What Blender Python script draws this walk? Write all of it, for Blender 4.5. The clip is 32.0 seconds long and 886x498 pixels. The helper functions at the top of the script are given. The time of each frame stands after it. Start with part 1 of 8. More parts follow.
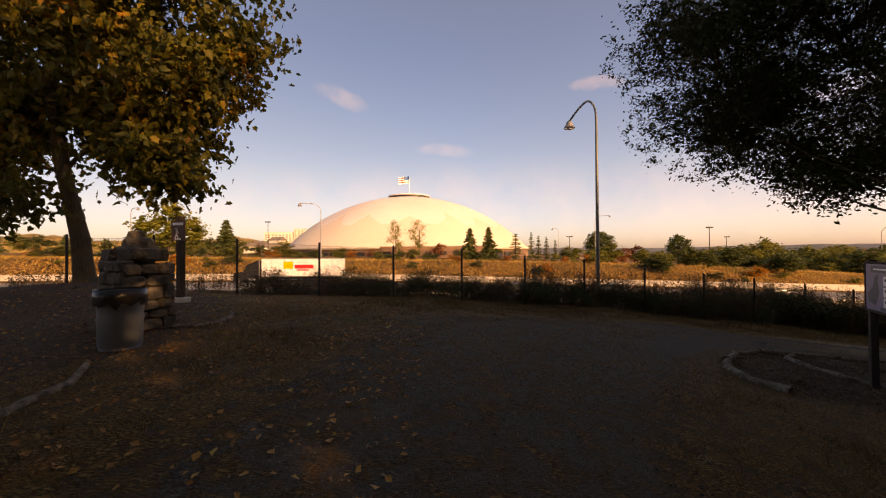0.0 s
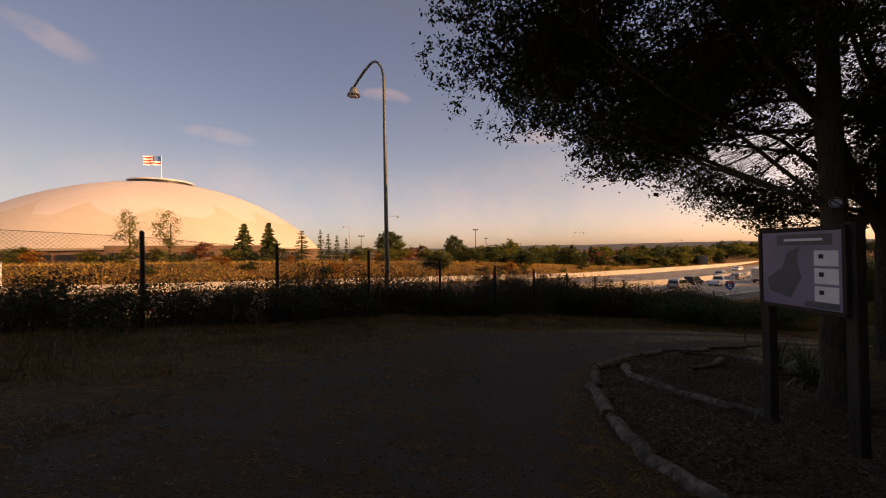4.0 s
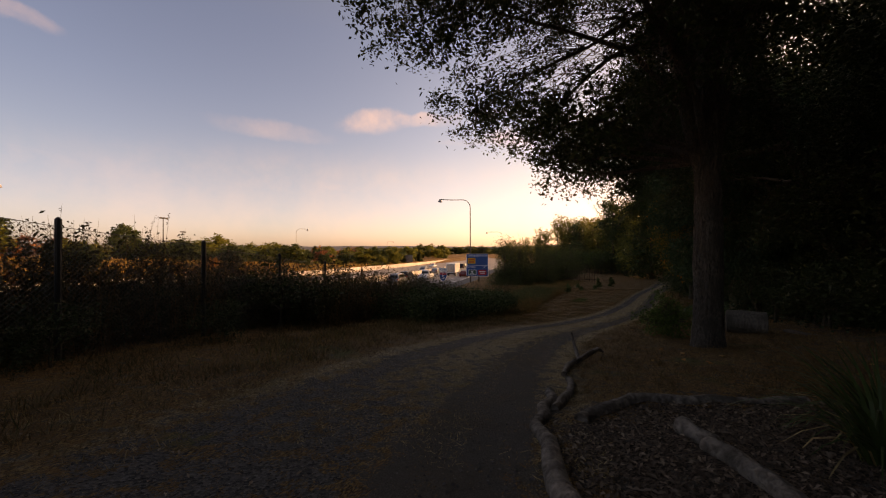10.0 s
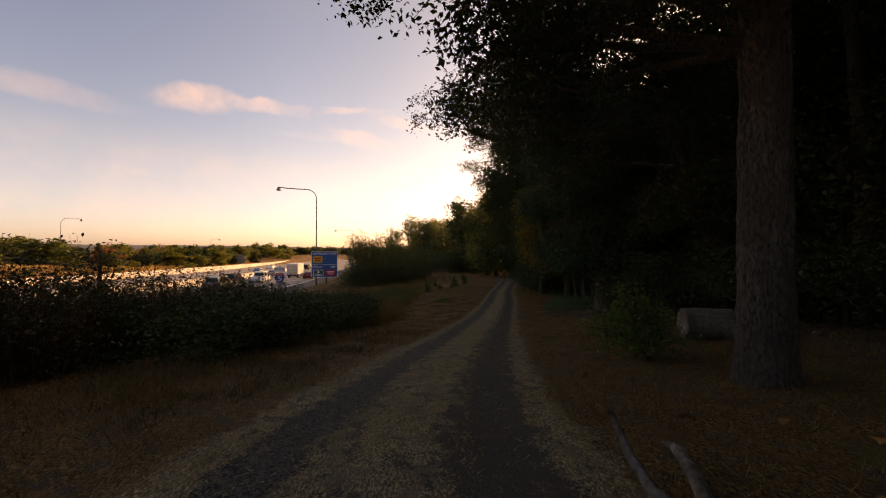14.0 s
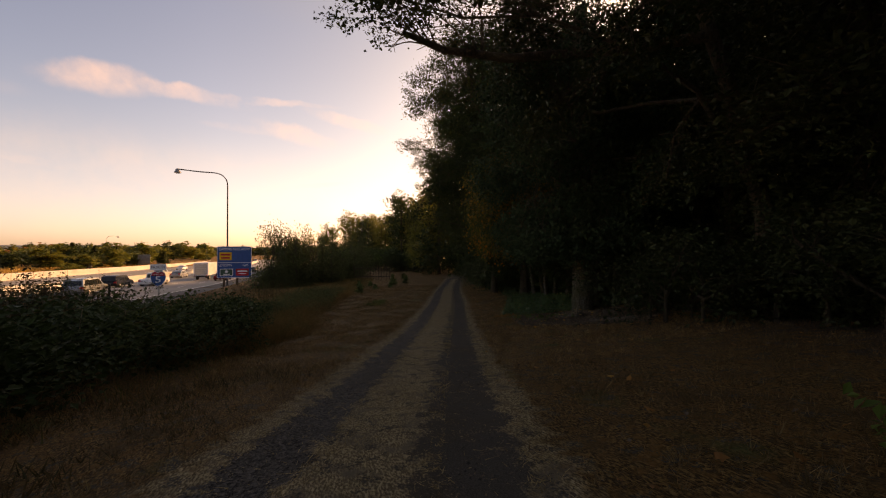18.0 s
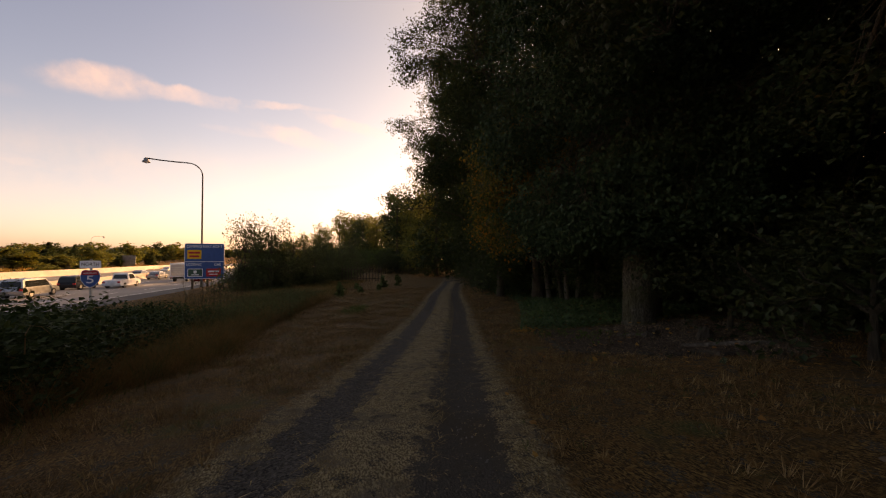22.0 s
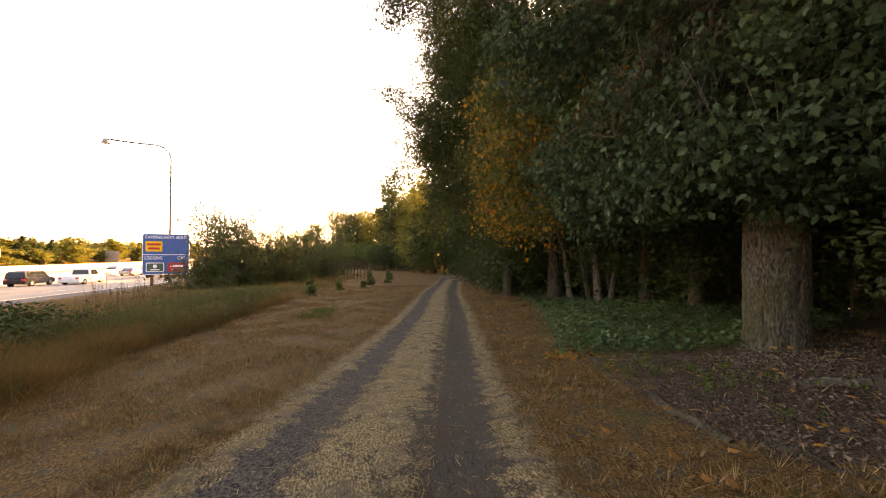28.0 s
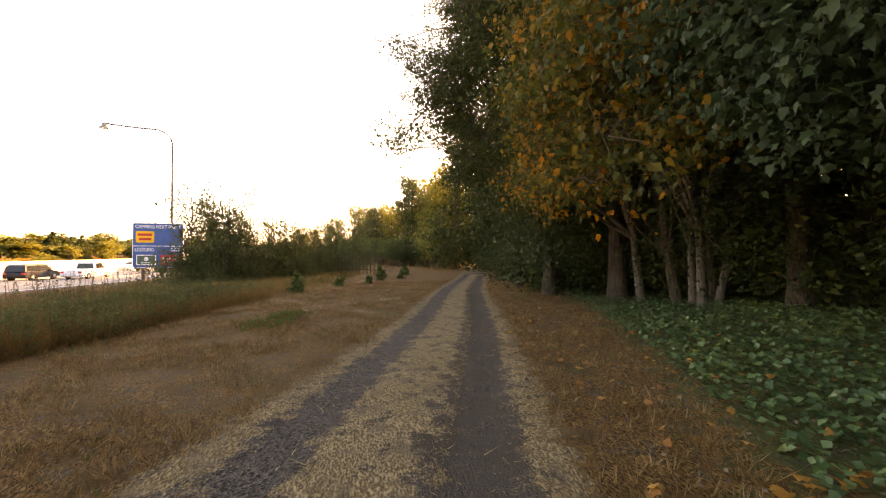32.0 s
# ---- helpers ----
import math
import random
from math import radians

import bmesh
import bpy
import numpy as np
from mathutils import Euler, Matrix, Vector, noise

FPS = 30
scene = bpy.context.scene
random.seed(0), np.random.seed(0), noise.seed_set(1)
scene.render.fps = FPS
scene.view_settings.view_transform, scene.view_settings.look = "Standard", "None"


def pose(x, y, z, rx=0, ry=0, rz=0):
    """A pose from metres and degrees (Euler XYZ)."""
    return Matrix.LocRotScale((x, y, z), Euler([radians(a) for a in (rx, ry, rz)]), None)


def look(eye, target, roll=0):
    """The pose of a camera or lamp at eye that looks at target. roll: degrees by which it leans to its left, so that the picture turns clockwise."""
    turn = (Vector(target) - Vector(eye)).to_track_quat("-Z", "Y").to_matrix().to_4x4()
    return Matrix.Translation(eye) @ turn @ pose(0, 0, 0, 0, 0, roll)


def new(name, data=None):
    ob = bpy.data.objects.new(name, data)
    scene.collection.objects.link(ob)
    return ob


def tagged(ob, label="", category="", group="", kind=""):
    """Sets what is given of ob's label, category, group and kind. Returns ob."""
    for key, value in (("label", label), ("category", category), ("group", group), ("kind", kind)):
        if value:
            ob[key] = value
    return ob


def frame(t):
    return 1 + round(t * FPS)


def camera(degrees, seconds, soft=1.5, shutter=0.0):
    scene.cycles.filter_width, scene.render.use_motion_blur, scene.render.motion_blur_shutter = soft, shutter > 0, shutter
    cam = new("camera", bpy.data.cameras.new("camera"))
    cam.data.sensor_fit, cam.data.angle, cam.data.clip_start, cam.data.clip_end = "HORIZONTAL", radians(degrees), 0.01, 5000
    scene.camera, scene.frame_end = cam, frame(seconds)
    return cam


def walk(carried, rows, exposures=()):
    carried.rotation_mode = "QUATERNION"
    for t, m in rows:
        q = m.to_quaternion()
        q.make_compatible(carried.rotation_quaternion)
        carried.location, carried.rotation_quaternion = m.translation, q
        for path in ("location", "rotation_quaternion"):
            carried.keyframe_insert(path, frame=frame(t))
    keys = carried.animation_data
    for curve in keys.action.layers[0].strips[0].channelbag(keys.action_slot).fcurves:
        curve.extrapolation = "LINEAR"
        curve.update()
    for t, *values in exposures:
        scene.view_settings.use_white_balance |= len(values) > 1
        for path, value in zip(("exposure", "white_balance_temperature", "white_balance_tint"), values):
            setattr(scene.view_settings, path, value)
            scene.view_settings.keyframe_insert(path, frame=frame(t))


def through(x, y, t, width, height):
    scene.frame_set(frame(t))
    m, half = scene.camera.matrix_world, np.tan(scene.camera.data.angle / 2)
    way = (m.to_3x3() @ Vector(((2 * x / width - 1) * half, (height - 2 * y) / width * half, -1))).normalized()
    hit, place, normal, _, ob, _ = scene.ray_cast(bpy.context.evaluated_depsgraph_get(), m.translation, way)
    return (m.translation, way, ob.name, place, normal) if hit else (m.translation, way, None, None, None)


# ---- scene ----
cam = camera(101.2, 32.0, 1.15)
PATH = [
    (0, (-4.919, -2.934, 2.046), (-4.835, -0.936, 2.07), -0.4),
    (0.5, (-4.655, -2.221, 1.999), (-4.551, -0.224, 2.026), -0.5),
    (1, (-4.4, -1.487, 1.935), (-4.171, 0.5, 1.961), -0.6),
    (1.5, (-4.087, -0.811, 1.915), (-3.74, 1.159, 1.945), -0.8),
    (2, (-3.787, -0.091, 1.848), (-3.254, 1.836, 1.87), -0.7),
    (2.5, (-3.455, 0.612, 1.802), (-2.801, 2.502, 1.827), -0.6),
    (3, (-3.089, 1.298, 1.735), (-2.249, 3.113, 1.759), -0.7),
    (3.5, (-2.674, 1.949, 1.68), (-1.679, 3.684, 1.699), -0.9),
    (5.5, (-0.631, 4.366, 1.276), (0.746, 5.817, 1.294), -0.8),
    (6, (-0.05, 4.885, 1.18), (1.397, 6.264, 1.198), -0.6),
    (6.5, (0.589, 5.429, 1.083), (2.155, 6.673, 1.092), -0.6),
    (7, (1.229, 5.918, 0.979), (2.869, 7.063, 0.995), -0.5),
    (7.5, (1.849, 6.351, 0.911), (3.564, 7.38, 0.92), -0.6),
    (8, (2.496, 6.731, 0.808), (4.265, 7.663, 0.818), -0.6),
    (8.5, (3.164, 7.129, 0.691), (5.001, 7.919, 0.702), -0.6),
    (9, (3.876, 7.444, 0.566), (5.766, 8.099, 0.574), -0.5),
    (9.5, (4.59, 7.688, 0.43), (6.504, 8.267, 0.437), -0.3),
    (10, (5.302, 7.915, 0.315), (7.24, 8.41, 0.323), -0.2),
    (10.5, (5.982, 8.128, 0.227), (7.945, 8.513, 0.235), -0.3),
    (11, (6.64, 8.326, 0.161), (8.625, 8.576, 0.168), -0.2),
    (11.5, (7.366, 8.481, 0.055), (9.36, 8.636, 0.068), -0.1),
    (12, (8.09, 8.613, -0.035), (10.089, 8.674, -0.025), 0.0),
    (12.5, (8.796, 8.704, -0.091), (10.796, 8.677, -0.08), 0.2),
    (13, (9.514, 8.796, -0.148), (11.51, 8.661, -0.137), 0.1),
    (13.5, (10.211, 8.81, -0.202), (12.199, 8.589, -0.189), 0.2),
    (14, (10.918, 8.825, -0.261), (12.893, 8.509, -0.247), 0.1),
    (14.5, (11.576, 8.756, -0.303), (13.535, 8.354, -0.287), -0.0),
    (15, (12.298, 8.656, -0.373), (14.227, 8.13, -0.364), -0.1),
    (15.5, (13.038, 8.51, -0.467), (14.95, 7.923, -0.458), -0.2),
    (17.5, (15.902, 7.616, -0.861), (17.803, 6.996, -0.845), -0.1),
    (18, (16.676, 7.374, -0.939), (18.576, 6.748, -0.925), -0.1),
    (18.5, (17.44, 7.116, -0.998), (19.339, 6.489, -0.983), -0.2),
    (19, (18.15, 6.861, -1.018), (20.047, 6.228, -1.001), -0.1),
    (19.5, (18.806, 6.637, -1.07), (20.703, 6.005, -1.047), -0.2),
    (20, (19.361, 6.388, -1.14), (21.26, 5.763, -1.114), -0.2),
    (20.5, (19.861, 6.193, -1.218), (21.763, 5.575, -1.189), -0.2),
    (21, (20.366, 5.985, -1.303), (22.268, 5.366, -1.275), -0.1),
    (21.5, (20.877, 5.842, -1.388), (22.778, 5.222, -1.357), 0.2),
    (22, (21.339, 5.663, -1.47), (23.236, 5.031, -1.437), 0.1),
    (22.5, (21.818, 5.466, -1.506), (23.713, 4.826, -1.474), 0.2),
    (23, (22.248, 5.267, -1.536), (24.142, 4.626, -1.501), 0.1),
    (23.5, (22.583, 5.154, -1.563), (24.482, 4.529, -1.527), 0.0),
    (24, (22.978, 4.958, -1.619), (24.879, 4.338, -1.585), 0.1),
    (24.5, (23.331, 4.736, -1.648), (25.238, 4.133, -1.627), 0.1),
    (25, (23.68, 4.574, -1.685), (25.589, 3.98, -1.653), 0.1),
    (25.5, (24.017, 4.516, -1.793), (25.924, 3.914, -1.761), 0.2),
    (27.5, (25.428, 4.104, -1.908), (27.325, 3.469, -1.89), 0.3),
    (28, (25.845, 3.946, -1.967), (27.739, 3.305, -1.943), 0.3),
    (28.5, (26.3, 3.765, -2.008), (28.195, 3.127, -1.996), 0.1),
    (29, (26.772, 3.544, -2.064), (28.67, 2.913, -2.047), 0.0),
    (29.5, (27.328, 3.337, -2.108), (29.23, 2.719, -2.101), 0.2),
    (30, (27.902, 3.098, -2.156), (29.814, 2.512, -2.148), 0.1),
    (30.5, (28.498, 2.861, -2.238), (30.421, 2.311, -2.234), 0.1),
    (31, (29.126, 2.627, -2.352), (31.052, 2.087, -2.347), 0.2),
    (31.5, (29.825, 2.396, -2.435), (31.756, 1.874, -2.429), 0.3),
    (32, (30.489, 2.166, -2.499), (32.422, 1.654, -2.489), 0.3),
]
EXPOSURES = [(0, 0.6, 15000, 35), (1, 0.42, 14600, 35), (2, 0.18, 14500, 35), (3, 0.11, 14400, 35), (6, 0.1, 14300, 35), (12, 0.46, 15100, 34), (17, 0.48, 15800, 33), (24, 0.73, 17100, 33), (25, 1.48, 19200, 34), (25.5, 1.93, 20600, 34), (28, 2.93, 23800, 34), (32, 3.08, 23800, 34)]
walk(cam, [(t, look(eye, target, roll)) for t, eye, target, roll in PATH], EXPOSURES)

# ---- light ----
SUN_DIR = Vector((0.621, -0.729, 0.288)).normalized()
world = bpy.data.worlds.new("sky")
scene.world = world
world.use_nodes = True


# thin clouds: middle, run, half length, half breadth, strength
CLOUD = (7.0, 5.6, 4.9, 1)
WISPS = [
    ((0.85, 0.51, 0.09), (0.52, -0.85, 0), 0.75, 0.13, 0.16),
    ((0.1, 0.99, 0.09), (1, -0.1, 0), 0.75, 0.12, 0.14),
    ((0.856, 0.401, 0.328), (0.358, -0.929, 0.093), 0.071, 0.0233, 0.46),
    ((0.89, 0.308, 0.336), (0.274, -0.962, -0.023), 0.120, 0.0127, 0.38),
    ((0.922, 0.178, 0.343), (0.082, -0.994, 0.066), 0.158, 0.0080, 0.34),
    ((0.956, 0.06, 0.287), (0.082, -0.975, -0.206), 0.078, 0.0165, 0.34),
    ((0.943, -0.061, 0.327), (-0.043, -0.982, -0.186), 0.084, 0.0125, 0.30),
    ((0.945, 0.158, 0.288), (0.126, -0.992, 0.003), 0.073, 0.0091, 0.16),
    ((0.854, 0.494, 0.164), (0.491, -0.868, -0.078), 0.043, 0.0092, 0.24),
    ((0.985, 0.021, 0.169), (-0.047, -0.989, 0.141), 0.085, 0.0057, 0.25),
    ((0.905, 0.407, 0.126), (0.382, -0.923, -0.039), 0.072, 0.0091, 0.12),
    ((-0.211, 0.899, 0.385), (0.906, 0.328, -0.269), 0.053, 0.016, 0.22),
    ((0.047, 0.961, 0.271), (0.99, -0.02, -0.08), 0.060, 0.014, 0.18),
    ((0.401, 0.828, 0.393), (0.9, -0.36, -0.12), 0.047, 0.012, 0.22),
    ((0.455, 0.874, 0.17), (0.884, -0.43, -0.15), 0.066, 0.017, 0.16),
    ((0.745, 0.604, 0.29), (0.64, -0.76, -0.05), 0.11, 0.018, 0.16),
    ((0.789, 0.592, 0.162), (0.596, -0.803, 0.034), 0.170, 0.030, 0.17),
]

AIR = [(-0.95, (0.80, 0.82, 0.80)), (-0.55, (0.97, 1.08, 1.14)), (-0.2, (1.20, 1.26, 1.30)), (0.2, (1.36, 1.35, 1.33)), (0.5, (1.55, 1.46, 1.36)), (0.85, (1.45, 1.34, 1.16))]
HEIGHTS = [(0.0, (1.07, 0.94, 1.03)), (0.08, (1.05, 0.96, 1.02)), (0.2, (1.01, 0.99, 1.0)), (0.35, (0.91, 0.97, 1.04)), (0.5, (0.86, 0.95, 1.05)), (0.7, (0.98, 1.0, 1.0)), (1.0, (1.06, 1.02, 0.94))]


def build_sky():
    nt = world.node_tree
    nt.nodes.clear()
    N, L = nt.nodes.new, nt.links.new
    out, bg = N("ShaderNodeOutputWorld"), N("ShaderNodeBackground")
    sky = N("ShaderNodeTexSky")
    sky.sky_type, sky.sun_disc = "NISHITA", False
    sky.sun_elevation = math.asin(SUN_DIR.z)
    sky.sun_rotation = math.atan2(SUN_DIR.x, SUN_DIR.y)
    sky.altitude, sky.air_density, sky.dust_density, sky.ozone_density = 0, 0.75, 1.4, 2.8
    bg.inputs["Strength"].default_value = 0.15
    # thin evening cirrus: wisps, each with its own place, run and breadth on the dome of the sky
    co = N("ShaderNodeTexCoord").outputs["Generated"]
    no = N("ShaderNodeTexNoise")
    no.inputs["Scale"].default_value, no.inputs["Detail"].default_value, no.inputs["Roughness"].default_value = 9.0, 8, 0.62
    L(co, no.inputs["Vector"])
    wob = N("ShaderNodeVectorMath"); wob.operation = "MULTIPLY_ADD"
    wob.inputs[1].default_value, wob.inputs[2].default_value = (0.04,) * 3, (-0.02,) * 3
    L(no.outputs["Color"], wob.inputs[0])
    warp = N("ShaderNodeVectorMath"); warp.operation = "ADD"
    L(co, warp.inputs[0]); L(wob.outputs[0], warp.inputs[1])
    total = None
    for mid, run, length, breadth, strength in WISPS:
        m, u = Vector(mid).normalized(), Vector(run).normalized()
        w = m.cross(u).normalized()
        rel = N("ShaderNodeVectorMath"); rel.operation = "SUBTRACT"
        rel.inputs[1].default_value = m
        L(warp.outputs[0], rel.inputs[0])
        sq = None
        for axis, size in ((u, length), (w, breadth), (m, 0.5)):
            dt = N("ShaderNodeVectorMath"); dt.operation = "DOT_PRODUCT"
            dt.inputs[1].default_value = axis / size
            L(rel.outputs[0], dt.inputs[0])
            pw = N("ShaderNodeMath"); pw.operation = "MULTIPLY"
            L(dt.outputs["Value"], pw.inputs[0]); L(dt.outputs["Value"], pw.inputs[1])
            if sq:
                ad = N("ShaderNodeMath"); ad.operation = "ADD"
                L(sq, ad.inputs[0]); L(pw.outputs[0], ad.inputs[1])
                sq = ad.outputs[0]
            else:
                sq = pw.outputs[0]
        fall = N("ShaderNodeMapRange"); fall.interpolation_type = "SMOOTHERSTEP"
        fall.inputs[1].default_value, fall.inputs[2].default_value, fall.inputs[3].default_value, fall.inputs[4].default_value = 0.0, 2.4, strength, 0.0
        L(sq, fall.inputs[0])
        if total:
            mxm = N("ShaderNodeMath"); mxm.operation = "MAXIMUM"
            L(total, mxm.inputs[0]); L(fall.outputs[0], mxm.inputs[1])
            total = mxm.outputs[0]
        else:
            total = fall.outputs[0]
    tex = N("ShaderNodeMapRange")
    tex.inputs[1].default_value, tex.inputs[2].default_value, tex.inputs[3].default_value = 0.32, 0.78, 0.0
    L(no.outputs[0], tex.inputs[0])
    am = N("ShaderNodeMath"); am.operation = "MULTIPLY"
    L(total, am.inputs[0]); L(tex.outputs[0], am.inputs[1])
    mx = N("ShaderNodeMix"); mx.data_type = "RGBA"
    mx.inputs[7].default_value = CLOUD
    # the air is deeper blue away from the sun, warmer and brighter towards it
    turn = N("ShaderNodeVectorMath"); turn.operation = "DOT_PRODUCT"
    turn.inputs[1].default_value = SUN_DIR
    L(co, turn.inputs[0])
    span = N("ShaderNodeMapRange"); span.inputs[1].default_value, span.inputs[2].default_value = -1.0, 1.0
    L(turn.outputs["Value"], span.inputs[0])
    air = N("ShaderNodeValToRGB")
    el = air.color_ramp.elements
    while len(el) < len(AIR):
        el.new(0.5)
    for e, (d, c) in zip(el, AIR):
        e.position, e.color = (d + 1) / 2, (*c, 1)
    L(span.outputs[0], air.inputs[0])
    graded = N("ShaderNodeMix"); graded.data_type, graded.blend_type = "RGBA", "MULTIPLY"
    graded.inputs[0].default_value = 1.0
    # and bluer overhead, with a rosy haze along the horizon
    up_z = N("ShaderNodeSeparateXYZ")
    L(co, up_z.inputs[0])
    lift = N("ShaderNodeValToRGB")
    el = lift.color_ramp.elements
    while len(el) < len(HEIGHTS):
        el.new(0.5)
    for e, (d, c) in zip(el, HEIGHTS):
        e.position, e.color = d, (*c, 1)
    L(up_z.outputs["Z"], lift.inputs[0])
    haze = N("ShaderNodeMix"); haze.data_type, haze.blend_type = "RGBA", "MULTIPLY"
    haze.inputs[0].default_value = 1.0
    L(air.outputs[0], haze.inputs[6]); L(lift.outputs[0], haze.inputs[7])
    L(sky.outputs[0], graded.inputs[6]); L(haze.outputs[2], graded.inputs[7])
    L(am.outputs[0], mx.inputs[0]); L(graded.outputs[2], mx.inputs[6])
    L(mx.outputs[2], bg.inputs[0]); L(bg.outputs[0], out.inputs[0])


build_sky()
sun = new("sun", bpy.data.lights.new("sun", "SUN"))
sun.data.energy, sun.data.angle, sun.data.color = 4.4, radians(0.6), (1.0, 0.74, 0.47)
sun.matrix_world = look((40, -40, 60), Vector((40, -40, 60)) - SUN_DIR)

# ---- materials ----


def node_mat(name):
    m = bpy.data.materials.new(name)
    m.use_nodes = True
    nt = m.node_tree
    return m, nt, nt.nodes.new, nt.links.new, nt.nodes["Principled BSDF"]


def ramp_mix(N, L, fac, a, b):
    mx = N("ShaderNodeMix")
    mx.data_type = "RGBA"
    L(fac, mx.inputs[0])
    for v, s in ((a, 6), (b, 7)):
        if isinstance(v, tuple):
            mx.inputs[s].default_value = (*v, 1)
        else:
            L(v, mx.inputs[s])
    return mx.outputs[2]


def noise_fac(N, L, co, scale, lo=0.35, hi=0.65, detail=5, stretch=None):
    no = N("ShaderNodeTexNoise")
    no.inputs["Scale"].default_value, no.inputs["Detail"].default_value = scale, detail
    if stretch:
        mp = N("ShaderNodeMapping")
        mp.inputs["Scale"].default_value = stretch
        L(co, mp.inputs[0])
        co = mp.outputs[0]
    L(co, no.inputs["Vector"])
    r = N("ShaderNodeMapRange")
    r.inputs[1].default_value, r.inputs[2].default_value = lo, hi
    L(no.outputs[0], r.inputs[0])
    return r.outputs[0]


def surf(name, c1, c2, scale=8.0, rough=0.8, bump=0.2, c3=None, big=0.7, metal=0.0, stretch=None, dist=0.02, spec=0.3):
    """A surface of two tones in fine grain, with wear of a third at a larger scale, and relief."""
    m, nt, N, L, p = node_mat(name)
    co = N("ShaderNodeTexCoord").outputs["Object"]
    f1 = noise_fac(N, L, co, scale, 0.3, 0.7, 6, stretch)
    col = ramp_mix(N, L, f1, c1, c2)
    f2 = noise_fac(N, L, co, big, 0.4, 0.7, 4)
    col = ramp_mix(N, L, f2, col, c3 or tuple(v * 0.7 for v in c1))
    L(col, p.inputs["Base Color"])
    p.inputs["Roughness"].default_value, p.inputs["Metallic"].default_value = rough, metal
    p.inputs["Specular IOR Level"].default_value = spec
    if bump:
        b = N("ShaderNodeBump")
        b.inputs["Strength"].default_value, b.inputs["Distance"].default_value = bump, dist
        L(f1, b.inputs["Height"])
        L(b.outputs[0], p.inputs["Normal"])
    return m


def leaf_mat(name, tones, rough=0.55, through=0.35, spec=0.25, patch=0.45):
    """Leaves: each its own tone out of a ramp, some light passing through."""
    m, nt, N, L, p = node_mat(name)
    geo, ramp = N("ShaderNodeNewGeometry"), N("ShaderNodeValToRGB")
    ramp.color_ramp.interpolation = "LINEAR"
    el = ramp.color_ramp.elements
    while len(el) < len(tones):
        el.new(0.5)
    for e, (at, c) in zip(el, tones):
        e.position, e.color = at, (*c, 1)
    co = N("ShaderNodeTexCoord").outputs["Object"]
    f = noise_fac(N, L, co, patch, 0.3, 0.7, 3)
    mixf = N("ShaderNodeMath")
    mixf.operation = "MULTIPLY_ADD"
    mixf.inputs[1].default_value = 0.5
    half = N("ShaderNodeMath"); half.operation = "MULTIPLY"; half.inputs[1].default_value = 0.5
    L(f, half.inputs[0])
    L(geo.outputs["Random Per Island"], mixf.inputs[0]); L(half.outputs[0], mixf.inputs[2])
    L(mixf.outputs[0], ramp.inputs[0])
    L(ramp.outputs[0], p.inputs["Base Color"])
    p.inputs["Roughness"].default_value = rough
    p.inputs["Specular IOR Level"].default_value = spec
    tr, mx = N("ShaderNodeBsdfTranslucent"), N("ShaderNodeMixShader")
    L(ramp.outputs[0], tr.inputs[0])
    mx.inputs[0].default_value = through
    L(p.outputs[0], mx.inputs[1]); L(tr.outputs[0], mx.inputs[2])
    L(mx.outputs[0], nt.nodes["Material Output"].inputs[0])
    return m


def plain(name, c, rough=0.5, metal=0.0):
    return surf(name, c, tuple(min(1, v * 1.12) for v in c), 30, rough, 0.05, tuple(v * 0.85 for v in c), 2.0, metal, dist=0.002)


